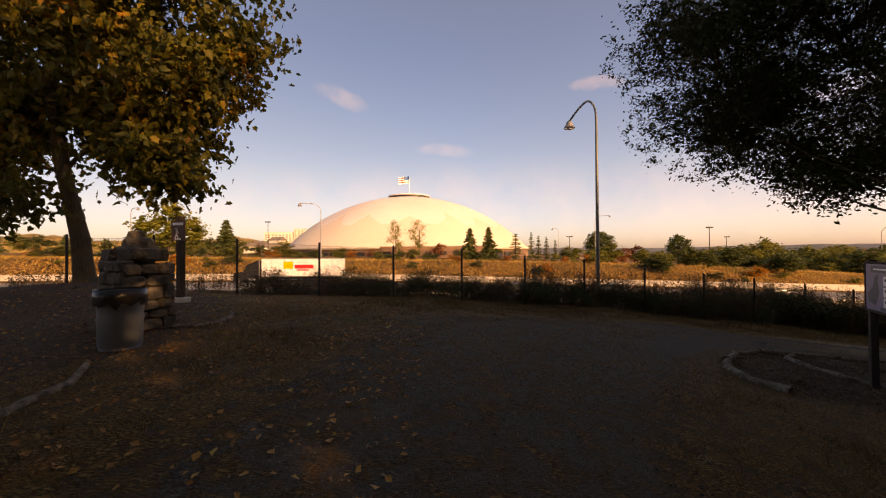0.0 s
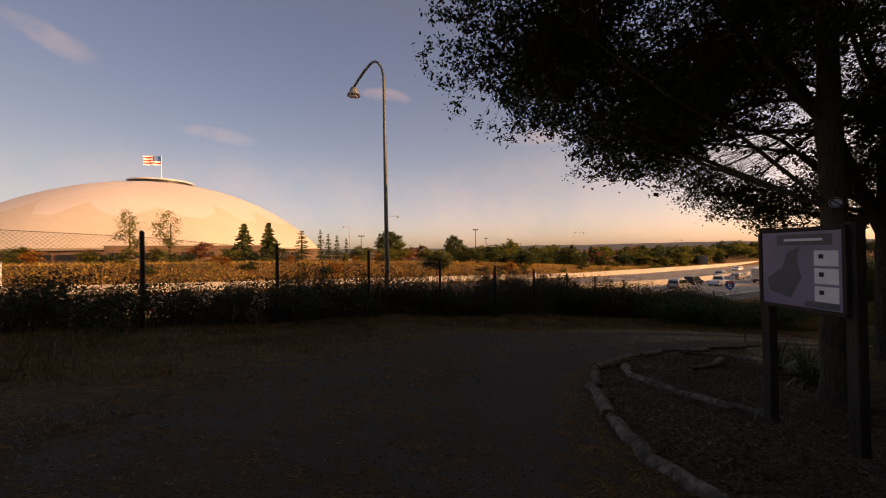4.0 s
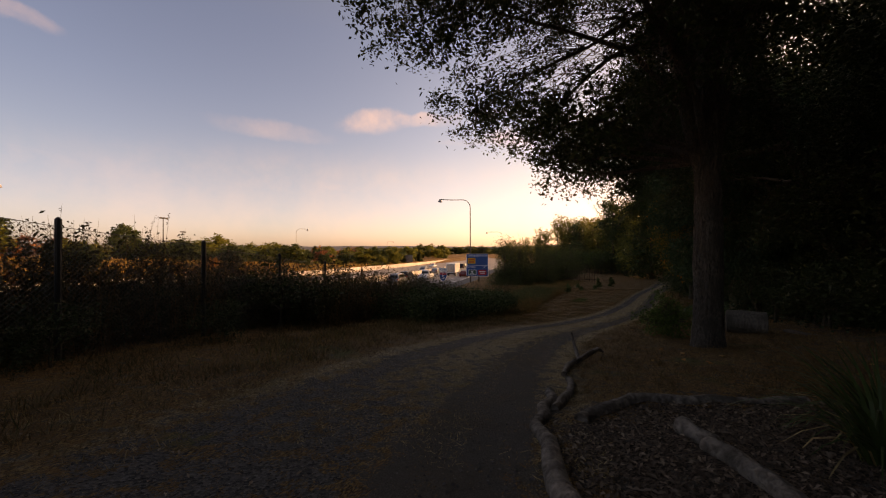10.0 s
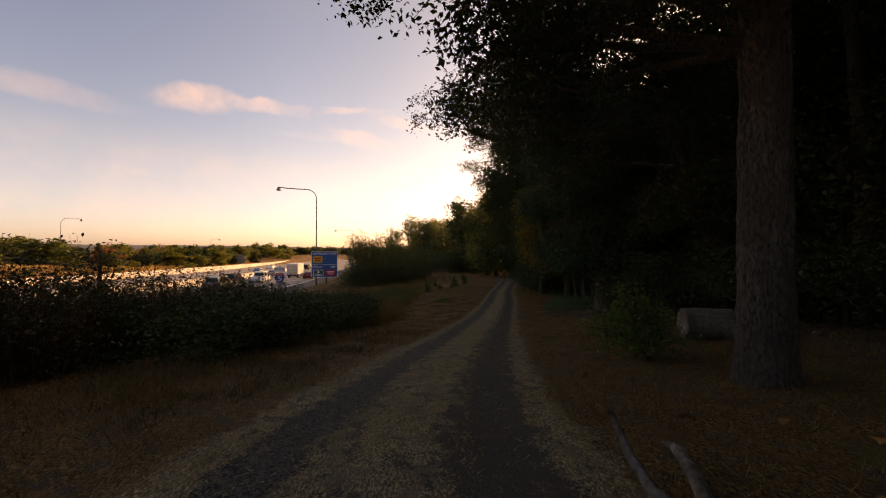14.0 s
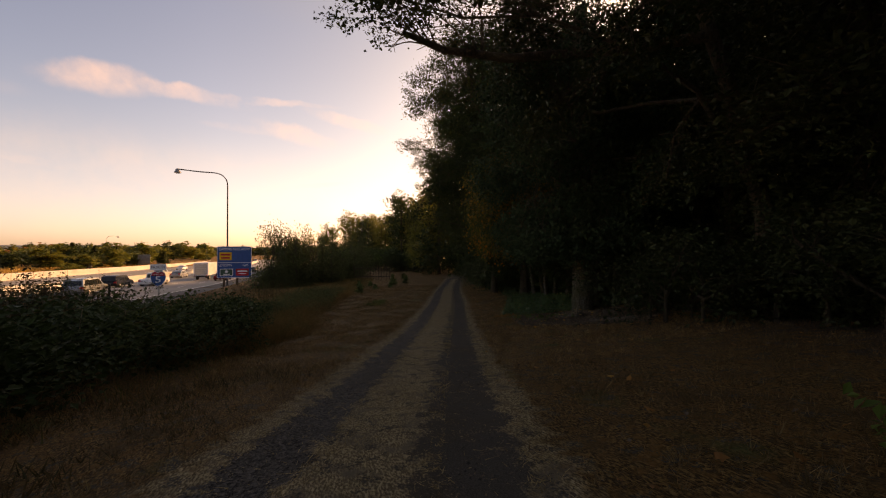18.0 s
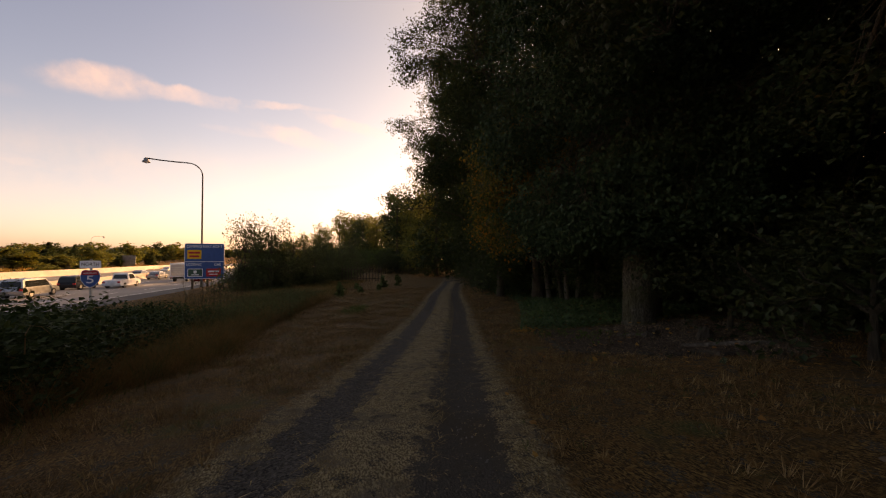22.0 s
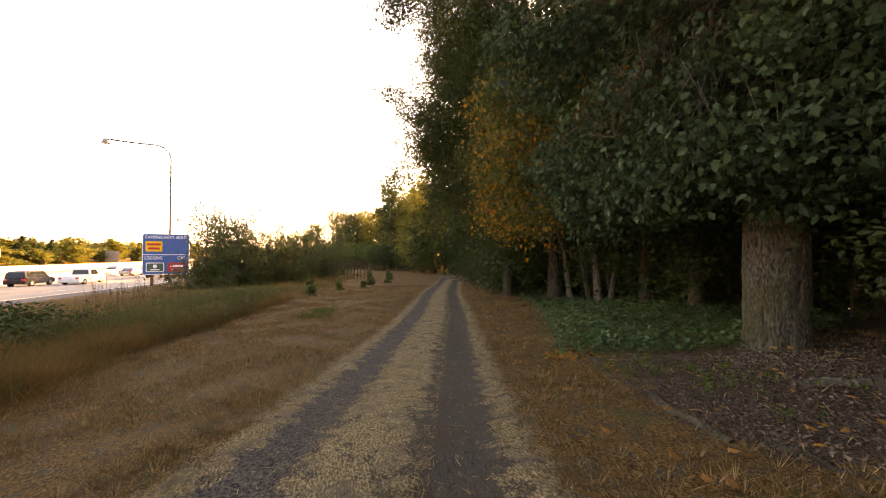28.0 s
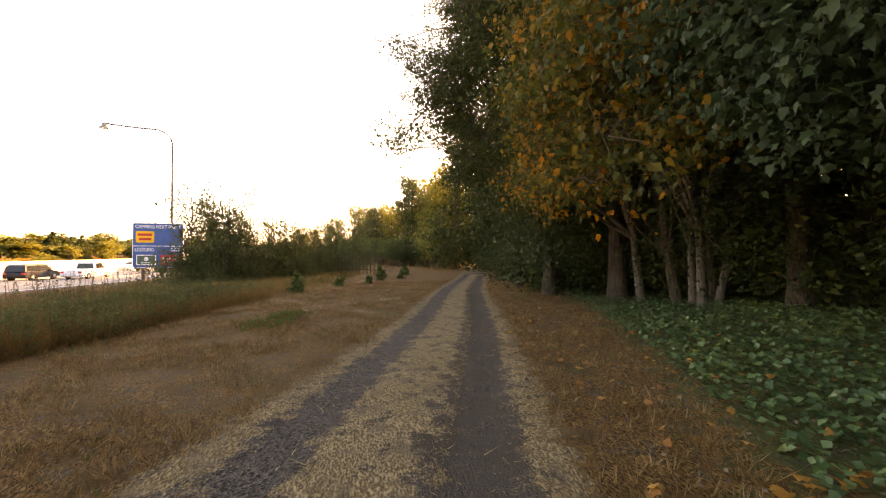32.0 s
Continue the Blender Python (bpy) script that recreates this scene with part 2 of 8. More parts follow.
def ground_mat():
    m, nt, N, L, p = node_mat("dry_ground")
    co = N("ShaderNodeTexCoord").outputs["Object"]
    at = N("ShaderNodeVertexColor")
    at.layer_name = "zone"
    sep = N("ShaderNodeSeparateColor")
    L(at.outputs["Color"], sep.inputs[0])
    fine, mid, big = noise_fac(N, L, co, 40, 0.3, 0.7), noise_fac(N, L, co, 5, 0.35, 0.65), noise_fac(N, L, co, 0.55, 0.42, 0.62)
    streak = noise_fac(N, L, co, 26, 0.42, 0.6, 6, (1, 2.4, 1))
    at2 = N("ShaderNodeVertexColor")
    at2.layer_name = "cover"
    cov = N("ShaderNodeSeparateColor")
    L(at2.outputs["Color"], cov.inputs[0])
    pale = ramp_mix(N, L, streak, (0.17, 0.115, 0.062), (0.52, 0.385, 0.215))
    pale = ramp_mix(N, L, noise_fac(N, L, co, 3.1, 0.5, 0.68), pale, (0.20, 0.15, 0.10))
    lawn = ramp_mix(N, L, streak, (0.06, 0.031, 0.011), (0.31, 0.17, 0.06))
    lawn = ramp_mix(N, L, noise_fac(N, L, co, 7, 0.5, 0.7), lawn, (0.23, 0.11, 0.033))
    lawn = ramp_mix(N, L, noise_fac(N, L, co, 12, 0.58, 0.7), lawn, (0.10, 0.06, 0.03))
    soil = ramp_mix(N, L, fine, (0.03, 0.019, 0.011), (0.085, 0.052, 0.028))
    green = ramp_mix(N, L, fine, (0.05, 0.075, 0.02), (0.12, 0.13, 0.045))
    grass = ramp_mix(N, L, noise_fac(N, L, co, 1.7, 0.52, 0.74), lawn, (0.12, 0.068, 0.028))
    grass = ramp_mix(N, L, noise_fac(N, L, co, 0.8, 0.6, 0.75), grass, green)

    def veil(chan, lo, hi):
        s = N("ShaderNodeMath"); s.operation = "MULTIPLY_ADD"; s.inputs[1].default_value = 0.7
        L(mid, s.inputs[0]); L(chan, s.inputs[2])
        r = N("ShaderNodeMapRange"); r.inputs[1].default_value, r.inputs[2].default_value = lo, hi
        L(s.outputs[0], r.inputs[0])
        return r.outputs[0]

    grass = ramp_mix(N, L, veil(cov.outputs[1], 0.55, 1.15), grass, pale)
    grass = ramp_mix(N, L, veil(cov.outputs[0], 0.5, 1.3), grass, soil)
    vo = N("ShaderNodeTexVoronoi")
    vo.inputs["Scale"].default_value = 42
    L(co, vo.inputs["Vector"])
    hs = N("ShaderNodeSeparateColor")
    L(vo.outputs["Color"], hs.inputs[0])
    stone = ramp_mix(N, L, hs.outputs[0], (0.018, 0.016, 0.015), (0.125, 0.11, 0.095))
    stone = ramp_mix(N, L, noise_fac(N, L, co, 60, 0.62, 0.7, 2), stone, (0.20, 0.16, 0.11))
    chips = N("ShaderNodeTexVoronoi")
    chips.inputs["Scale"].default_value = 30
    mp = N("ShaderNodeMapping"); mp.inputs["Scale"].default_value = (1, 2.6, 1)
    wob = N("ShaderNodeMapping"); wob.inputs["Rotation"].default_value = (0, 0, 0.7)
    L(co, wob.inputs[0]); L(wob.outputs[0], mp.inputs[0]); L(mp.outputs[0], chips.inputs["Vector"])
    ch = N("ShaderNodeSeparateColor")
    L(chips.outputs["Color"], ch.inputs[0])
    bark = ramp_mix(N, L, ch.outputs[1], (0.03, 0.018, 0.011), (0.15, 0.10, 0.07))

    def ragged(chan, width):
        s = N("ShaderNodeMath"); s.operation = "MULTIPLY_ADD"; s.inputs[1].default_value = 0.75
        L(mid, s.inputs[0]); L(chan, s.inputs[2])
        t = N("ShaderNodeMath"); t.operation = "MULTIPLY_ADD"; t.inputs[1].default_value = 0.6
        L(fine, t.inputs[0]); L(s.outputs[0], t.inputs[2])
        r = N("ShaderNodeMapRange"); r.inputs[1].default_value, r.inputs[2].default_value = 1.12 - width, 1.12 + width
        L(t.outputs[0], r.inputs[0])
        return r.outputs[0]

    rg, rm, ri = ragged(sep.outputs[0], 0.14), ragged(sep.outputs[1], 0.1), ragged(sep.outputs[2], 0.15)
    col = ramp_mix(N, L, ri, grass, green)
    col = ramp_mix(N, L, rm, col, bark)
    col = ramp_mix(N, L, rg, col, stone)
    dust = ramp_mix(N, L, noise_fac(N, L, co, 90, 0.3, 0.7, 3), (0.030, 0.026, 0.021), (0.115, 0.098, 0.08))
    dust = ramp_mix(N, L, noise_fac(N, L, co, 1.3, 0.45, 0.7), dust, (0.075, 0.056, 0.038))
    dust = ramp_mix(N, L, noise_fac(N, L, co, 34, 0.66, 0.72, 2), dust, (0.17, 0.125, 0.082))
    rs = ragged(cov.outputs[2], 0.18)
    col = ramp_mix(N, L, rs, col, dust)
    L(col, p.inputs["Base Color"])
    p.inputs["Roughness"].default_value, p.inputs["Specular IOR Level"].default_value = 0.9, 0.15
    h1 = N("ShaderNodeMix")
    L(rg, h1.inputs[0]); L(streak, h1.inputs[2]); L(vo.outputs["Distance"], h1.inputs[3])
    b = N("ShaderNodeBump")
    b.inputs["Distance"].default_value = 0.035
    bs = N("ShaderNodeMapRange"); bs.inputs[3].default_value, bs.inputs[4].default_value = 0.9, 0.6
    L(rs, bs.inputs[0]); L(bs.outputs[0], b.inputs["Strength"])
    L(h1.outputs[0], b.inputs["Height"]); L(b.outputs[0], p.inputs["Normal"])
    return m


M_GROUND = ground_mat()
M_BARK = surf("bark", (0.09, 0.065, 0.045), (0.035, 0.025, 0.018), 9, 0.9, 0.9, (0.10, 0.085, 0.05), 1.2, stretch=(3, 3, 0.5), dist=0.05)
M_MOSSBARK = surf("mossy_bark", (0.24, 0.205, 0.15), (0.03, 0.023, 0.015), 15, 0.9, 1.0, (0.085, 0.085, 0.018), 1.1, stretch=(2.2, 2.2, 0.8), dist=0.06)
M_FURROWED = surf("furrowed_dark_bark", (0.15, 0.118, 0.092), (0.026, 0.019, 0.014), 15, 0.9, 1.0, (0.06, 0.045, 0.033), 1.6, stretch=(2.2, 2.2, 0.8), dist=0.05)
M_PALEBARK = surf("pale_bark", (0.20, 0.165, 0.13), (0.09, 0.07, 0.055), 10, 0.85, 0.5, (0.06, 0.05, 0.035), 2.0, stretch=(2, 2, 0.7))
M_DEADWOOD = surf("weathered_wood", (0.30, 0.235, 0.185), (0.08, 0.06, 0.045), 14, 0.9, 1.0, (0.075, 0.058, 0.042), 3.5, stretch=(1, 1, 1), dist=0.03)
M_LEAF_OAK = leaf_mat("leaf_dark_green", [(0, (0.018, 0.030, 0.009)), (0.6, (0.034, 0.05, 0.014)), (0.9, (0.065, 0.065, 0.018)), (1, (0.13, 0.08, 0.02))], through=0.18)
M_LEAF_MAPLE = leaf_mat("leaf_turning", [(0, (0.03, 0.05, 0.013)), (0.48, (0.08, 0.095, 0.02)), (0.66, (0.22, 0.15, 0.026)), (0.84, (0.50, 0.19, 0.022)), (1, (0.42, 0.11, 0.018))], through=0.5)
M_LEAF_WOOD = leaf_mat("leaf_wood", [(0, (0.018, 0.036, 0.010)), (0.55, (0.036, 0.062, 0.016)), (0.85, (0.08, 0.098, 0.024)), (1, (0.22, 0.13, 0.026))], through=0.26)
M_LEAF_FARDARK = leaf_mat("leaf_far_green", [(0, (0.035, 0.055, 0.018)), (0.7, (0.085, 0.105, 0.03)), (1, (0.19, 0.15, 0.04))], through=0.35)
M_LEAF_BLUE = leaf_mat("leaf_blue_green", [(0, (0.014, 0.036, 0.014)), (0.5, (0.03, 0.064, 0.026)), (0.85, (0.055, 0.10, 0.042)), (1, (0.12, 0.14, 0.05))], spec=0.2, rough=0.6, through=0.2)
M_LEAF_CONIFER = leaf_mat("needles", [(0, (0.035, 0.06, 0.022)), (1, (0.11, 0.13, 0.04))], through=0.2)
# yellow-green lightened so that the colour itself carries low sunlight
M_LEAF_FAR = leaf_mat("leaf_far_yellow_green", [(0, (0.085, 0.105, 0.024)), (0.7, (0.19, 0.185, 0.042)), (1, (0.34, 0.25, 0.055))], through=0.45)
M_LEAF_RED = leaf_mat("leaf_red_brown", [(0, (0.16, 0.06, 0.03)), (1, (0.34, 0.14, 0.06))])
M_LEAF_ORANGE = leaf_mat("leaf_orange", [(0, (0.30, 0.12, 0.025)), (1, (0.45, 0.20, 0.04))])
M_LEAF_SHRUB = leaf_mat("leaf_bright_green", [(0, (0.05, 0.10, 0.02)), (1, (0.13, 0.20, 0.04))])
M_BRAMBLE = leaf_mat("leaf_bramble", [(0, (0.016, 0.031, 0.009)), (0.7, (0.037, 0.064, 0.016)), (1, (0.10, 0.11, 0.025))], rough=0.7, through=0.25)
M_IVY = leaf_mat("leaf_ivy", [(0, (0.02, 0.06, 0.024)), (0.4, (0.05, 0.115, 0.045)), (0.75, (0.09, 0.17, 0.06)), (0.93, (0.15, 0.19, 0.045)), (1, (0.34, 0.24, 0.05))], rough=0.4, through=0.2)
M_LAWN = leaf_mat("brown_grass_blade", [(0, (0.045, 0.026, 0.011)), (0.35, (0.14, 0.072, 0.026)), (0.6, (0.26, 0.135, 0.05)), (0.85, (0.41, 0.235, 0.098)), (1, (0.52, 0.33, 0.155))], rough=0.7, through=0.25, patch=5)
M_STRAW = leaf_mat("dry_grass_blade", [(0, (0.10, 0.063, 0.027)), (0.4, (0.25, 0.165, 0.074)), (0.65, (0.44, 0.30, 0.138)), (1, (0.59, 0.43, 0.22))], rough=0.7, through=0.3, patch=9)
M_TALLGRASS = leaf_mat("tall_grass_blade", [(0, (0.05, 0.075, 0.018)), (0.35, (0.115, 0.11, 0.032)), (0.6, (0.24, 0.13, 0.047)), (1, (0.37, 0.215, 0.085))], rough=0.7, through=0.3)
M_WEED = leaf_mat("weed_stalk", [(0, (0.05, 0.055, 0.02)), (0.6, (0.12, 0.075, 0.03)), (1, (0.22, 0.11, 0.04))])
M_CHIP = leaf_mat("bark_chip", [(0, (0.05, 0.032, 0.022)), (0.5, (0.13, 0.085, 0.058)), (0.75, (0.22, 0.145, 0.095)), (1, (0.36, 0.265, 0.18))], rough=0.9, through=0.0)
M_PEBBLE = leaf_mat("gravel_stone", [(0, (0.02, 0.018, 0.016)), (0.6, (0.085, 0.074, 0.064)), (1, (0.27, 0.235, 0.20))], rough=0.9, through=0.0)
M_FALLEN = leaf_mat("fallen_leaf", [(0, (0.14, 0.06, 0.025)), (0.5, (0.35, 0.13, 0.03)), (0.8, (0.48, 0.22, 0.05)), (1, (0.50, 0.36, 0.08))], through=0.1)
M_CONCRETE = surf("pale_concrete", (0.52, 0.48, 0.42), (0.44, 0.40, 0.35), 3, 0.85, 0.1, (0.38, 0.34, 0.30), 0.25)
M_ROAD = surf("worn_concrete_road", (0.215, 0.205, 0.195), (0.265, 0.25, 0.24), 6, 0.85, 0.15, (0.175, 0.165, 0.155), 0.12)
M_LINE = plain("road_paint", (0.75, 0.73, 0.68), 0.7)
M_DARKMETAL = plain("dark_painted_steel", (0.03, 0.028, 0.026), 0.55, 0.3)
M_GALV = surf("galvanised_steel", (0.36, 0.36, 0.35), (0.28, 0.28, 0.275), 12, 0.5, 0.05, (0.22, 0.21, 0.2), 1.5, 0.7)
M_POLE = surf("grey_green_painted_pole", (0.13, 0.15, 0.145), (0.10, 0.115, 0.11), 10, 0.5, 0.05, (0.08, 0.085, 0.08), 1.0, 0.4)
M_LAMPSTEEL = surf("dull_weathered_lamp_steel", (0.10, 0.093, 0.085), (0.075, 0.07, 0.065), 12, 0.7, 0.05, (0.06, 0.056, 0.052), 1.5)
M_WIRE = plain("fence_wire", (0.10, 0.095, 0.085), 0.5, 0.6)
M_BLUE = plain("blue_sign_sheeting", (0.004, 0.085, 0.27), 0.45)
M_WHITE = plain("white_sign_paint", (0.8, 0.8, 0.8), 0.45)
M_YELLOW = plain("yellow_sheeting", (0.85, 0.42, 0.015), 0.45)
M_RED = plain("red_sheeting", (0.55, 0.02, 0.025), 0.45)
M_GREENPANEL = plain("dark_green_sheeting", (0.03, 0.09, 0.06), 0.45)
M_BROWN = plain("brown_sign_sheeting", (0.10, 0.035, 0.025), 0.5)
M_TIMBER = surf("dark_stained_timber", (0.045, 0.03, 0.022), (0.025, 0.017, 0.012), 12, 0.8, 0.4, (0.06, 0.045, 0.035), 1.5, stretch=(4, 4, 0.4))
M_SIGNTIMBER = surf("brown_timber_post", (0.13, 0.085, 0.055), (0.07, 0.045, 0.03), 12, 0.8, 0.4, None, 1.5, stretch=(4, 4, 0.4))
M_STONE = surf("grey_field_stone", (0.15, 0.132, 0.115), (0.06, 0.052, 0.045), 9, 0.9, 0.9, (0.075, 0.068, 0.055), 2.6, dist=0.03)
M_MORTAR = surf("grey_mortar", (0.06, 0.053, 0.047), (0.035, 0.03, 0.027), 16, 0.95, 0.5)
M_BIN = plain("grey_plastic_bin", (0.10, 0.115, 0.13), 0.5)
M_BAG = plain("black_plastic_bag", (0.012, 0.012, 0.013), 0.3)
M_ROOF = surf("cream_dome_roof", (0.61, 0.55, 0.53), (0.64, 0.58, 0.56), 0.35, 0.7, 0.0, (0.55, 0.495, 0.475), 0.03)
M_ROOF_TAN = surf("tan_dome_roof", (0.55, 0.48, 0.41), (0.58, 0.51, 0.44), 0.35, 0.7, 0.0, (0.51, 0.44, 0.38), 0.03)
M_BRICKWALL = surf("brown_hall_wall", (0.22, 0.13, 0.085), (0.17, 0.10, 0.07), 0.8, 0.85, 0.0, (0.13, 0.08, 0.06), 0.05)
M_DARK = plain("dark_opening", (0.02, 0.02, 0.022), 0.4)
M_BANK = surf("dry_bank", (0.32, 0.19, 0.075), (0.22, 0.15, 0.055), 0.8, 0.95, 0.3, (0.11, 0.10, 0.035), 0.09, dist=0.2)
# the haze of distance is put into this blue-grey base colour
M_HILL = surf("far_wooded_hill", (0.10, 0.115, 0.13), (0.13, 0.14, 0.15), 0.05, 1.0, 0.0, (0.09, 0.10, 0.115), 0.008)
M_GLASS_DARK = plain("dark_car_glass", (0.015, 0.018, 0.02), 0.08)
M_TYRE = plain("black_tyre", (0.02, 0.02, 0.02), 0.85)

# ---- mesh helpers ----
rng = np.random.default_rng(7)


class Build:
    """Collects vertices and faces for one mesh."""

    def __init__(self):
        self.v, self.f, self.n = [], [], 0

    def add(self, verts, faces):
        verts = np.asarray(verts, float).reshape(-1, 3)
        self.v.append(verts)
        self.f.extend([tuple(i + self.n for i in face) for face in faces])
        self.n += len(verts)
        return self

    def quads(self, verts):
        """verts: N x 4 x 3"""
        verts = np.asarray(verts, float)
        k = len(verts)
        self.v.append(verts.reshape(-1, 3))
        idx = (np.arange(k * 4).reshape(k, 4) + self.n).tolist()
        self.f.extend(idx)
        self.n += k * 4
        return self

    def ngons(self, verts):
        """verts: N x K x 3"""
        verts = np.asarray(verts, float)
        k, m = verts.shape[:2]
        self.v.append(verts.reshape(-1, 3))
        self.f.extend((np.arange(k * m).reshape(k, m) + self.n).tolist())
        self.n += k * m
        return self

    def tris(self, verts):
        verts = np.asarray(verts, float)
        k = len(verts)
        self.v.append(verts.reshape(-1, 3))
        self.f.extend((np.arange(k * 3).reshape(k, 3) + self.n).tolist())
        self.n += k * 3
        return self

    def tube(self, pts, radii, n=7, cap=True):
        pts = np.asarray(pts, float)
        k = len(pts)
        radii = np.broadcast_to(np.asarray(radii, float), (k,)) if np.ndim(radii) else np.full(k, radii)
        rings = []
        for i in range(k):
            d = pts[min(i + 1, k - 1)] - pts[max(i - 1, 0)]
            d = d / (np.linalg.norm(d) + 1e-9)
            ref = np.array([0, 0, 1.0]) if abs(d[2]) < 0.9 else np.array([1.0, 0, 0])
            a = np.cross(d, ref)
            a /= np.linalg.norm(a)
            b = np.cross(d, a)
            ang = np.arange(n) * 2 * np.pi / n
            rings.append(pts[i] + radii[i] * (np.cos(ang)[:, None] * a + np.sin(ang)[:, None] * b))
        faces = [(i * n + j, i * n + (j + 1) % n, (i + 1) * n + (j + 1) % n, (i + 1) * n + j) for i in range(k - 1) for j in range(n)]
        if cap:
            faces += [tuple(range(n))[::1], tuple((k - 1) * n + j for j in range(n))[::-1]]
        return self.add(np.concatenate(rings), faces)

    def box(self, cx, cy, cz, sx, sy, sz, m=None, bevel=0.0):
        bm = bmesh.new()
        bmesh.ops.create_cube(bm, size=1, matrix=Matrix.Diagonal((sx, sy, sz, 1)))
        if bevel:
            bmesh.ops.bevel(bm, geom=bm.edges[:], offset=bevel, segments=2, affect="EDGES", profile=0.5)
        mat = Matrix.Translation((cx, cy, cz)) @ (m or Matrix.Identity(4))
        bmesh.ops.transform(bm, matrix=mat, verts=bm.verts[:])
        bm.verts.index_update()
        self.add([v.co[:] for v in bm.verts], [[v.index for v in f.verts] for f in bm.faces])
        bm.free()
        return self

    def mesh(self, name, mat, smooth=False):
        me = bpy.data.meshes.new(name)
        me.from_pydata(np.concatenate(self.v).tolist() if self.v else [], [], self.f)
        me.materials.append(mat)
        if smooth:
            me.polygons.foreach_set("use_smooth", [True] * len(me.polygons))
        me.update()
        return me


def part(name, build, mat, parent=None, label="", smooth=False):
    ob = new(name, build.mesh(name, mat, smooth) if isinstance(build, Build) else build)
    ob.parent = parent
    if label:
        tagged(ob, label)
    return ob


def thing(name, at, label, category, group="", kind="", rz=0):
    ob = new(name)
    ob.matrix_world = pose(*at, 0, 0, rz)
    return tagged(ob, label, category, group, kind)


def leaf_quads(centres, size, spread=0.35, up=0.4, slim=0.55, r=rng):
    """Kite-shaped leaves, N x 4 x 3, turned at random, lying flatter the larger up is."""
    n = len(centres)
    nrm = r.normal(size=(n, 3))
    nrm[:, 2] = np.abs(nrm[:, 2]) + up
    nrm /= np.linalg.norm(nrm, axis=1)[:, None]
    t = np.cross(nrm, r.normal(size=(n, 3)))
    t /= np.linalg.norm(t, axis=1)[:, None] + 1e-9
    b = np.cross(nrm, t)
    s = (size * r.uniform(0.6, 1.3, n))[:, None]
    c = centres
    fold = nrm * s * 0.12
    return np.stack([c - t * s * 0.5, c + b * s * slim * 0.5 + fold, c + t * s * 0.5, c - b * s * slim * 0.5 + fold], 1)


def leaf_lobed(centres, size, r=rng, fallen=False):
    """Five-lobed leaves, N x 10 x 3, drooping from their stalks or lying on the ground."""
    n = len(centres)
    t = r.normal(size=(n, 3)) * ((1, 1, 0.15) if fallen else 0.6) + np.array([0, 0, 0 if fallen else -0.75])
    t /= np.linalg.norm(t, axis=1)[:, None]
    nrm = np.cross(t, np.cross(t, np.array([0, 0, 1.0]) + r.normal(size=(n, 3)) * 0.3) if fallen else r.normal(size=(n, 3)))
    nrm /= np.linalg.norm(nrm, axis=1)[:, None] + 1e-9
    b = np.cross(nrm, t)
    s = (size * r.uniform(0.45, 1.2, n))[:, None]
    half = [(-0.34, 0.27, 0.05), (-0.10, 0.25, -0.02), (0.08, 0.40, 0.10), (0.22, 0.20, 0.0)]
    rim = [(-0.42, 0.0, 0.0)] + half + [(0.58, 0.0, -0.06)] + [(u, -v, w) for u, v, w in half[::-1]]
    return np.stack([centres + (t * u + b * v + nrm * w) * s for u, v, w in rim], 1)


def leaf_tris(centres, size, r=rng):
    """Simple three-cornered leaves for trees that are never near."""
    q = leaf_quads(centres, size, slim=0.75, r=r)
    return q[:, (0, 1, 2)] + (q[:, 3:4] - q[:, 1:2]) * np.array([0, 0.0, 0])[None, :, None] + (q[:, 3:4] - q[:, (0,)]) * np.array([0.55, 0, 0])[None, :, None]


def in_blobs(blobs, n, shell=0.45, r=rng, even=1.0):
    """Points in ellipsoids (x, y, z, rx, ry, rz), more of them near the skin."""
    blobs = np.asarray(blobs, float)
    w = (blobs[:, 3] * blobs[:, 4] * blobs[:, 5]) ** even
    k = r.choice(len(blobs), n, p=w / w.sum())
    d = r.normal(size=(n, 3))
    d /= np.linalg.norm(d, axis=1)[:, None]
    rad = r.uniform(0, 1, n) ** shell
    return blobs[k, :3] + d * rad[:, None] * blobs[k, 3:6], k


def bent(a, b, r=rng, sag=0.12, n=5):
    a, b = np.asarray(a, float), np.asarray(b, float)
    L = np.linalg.norm(b - a)
    t = np.linspace(0, 1, n)[:, None]
    off = r.normal(size=3) * L * sag
    off[2] = abs(off[2])
    return a + (b - a) * t + off * (4 * t * (1 - t)) + r.normal(size=(n, 3)) * L * 0.02 * (t * (1 - t) * 4)


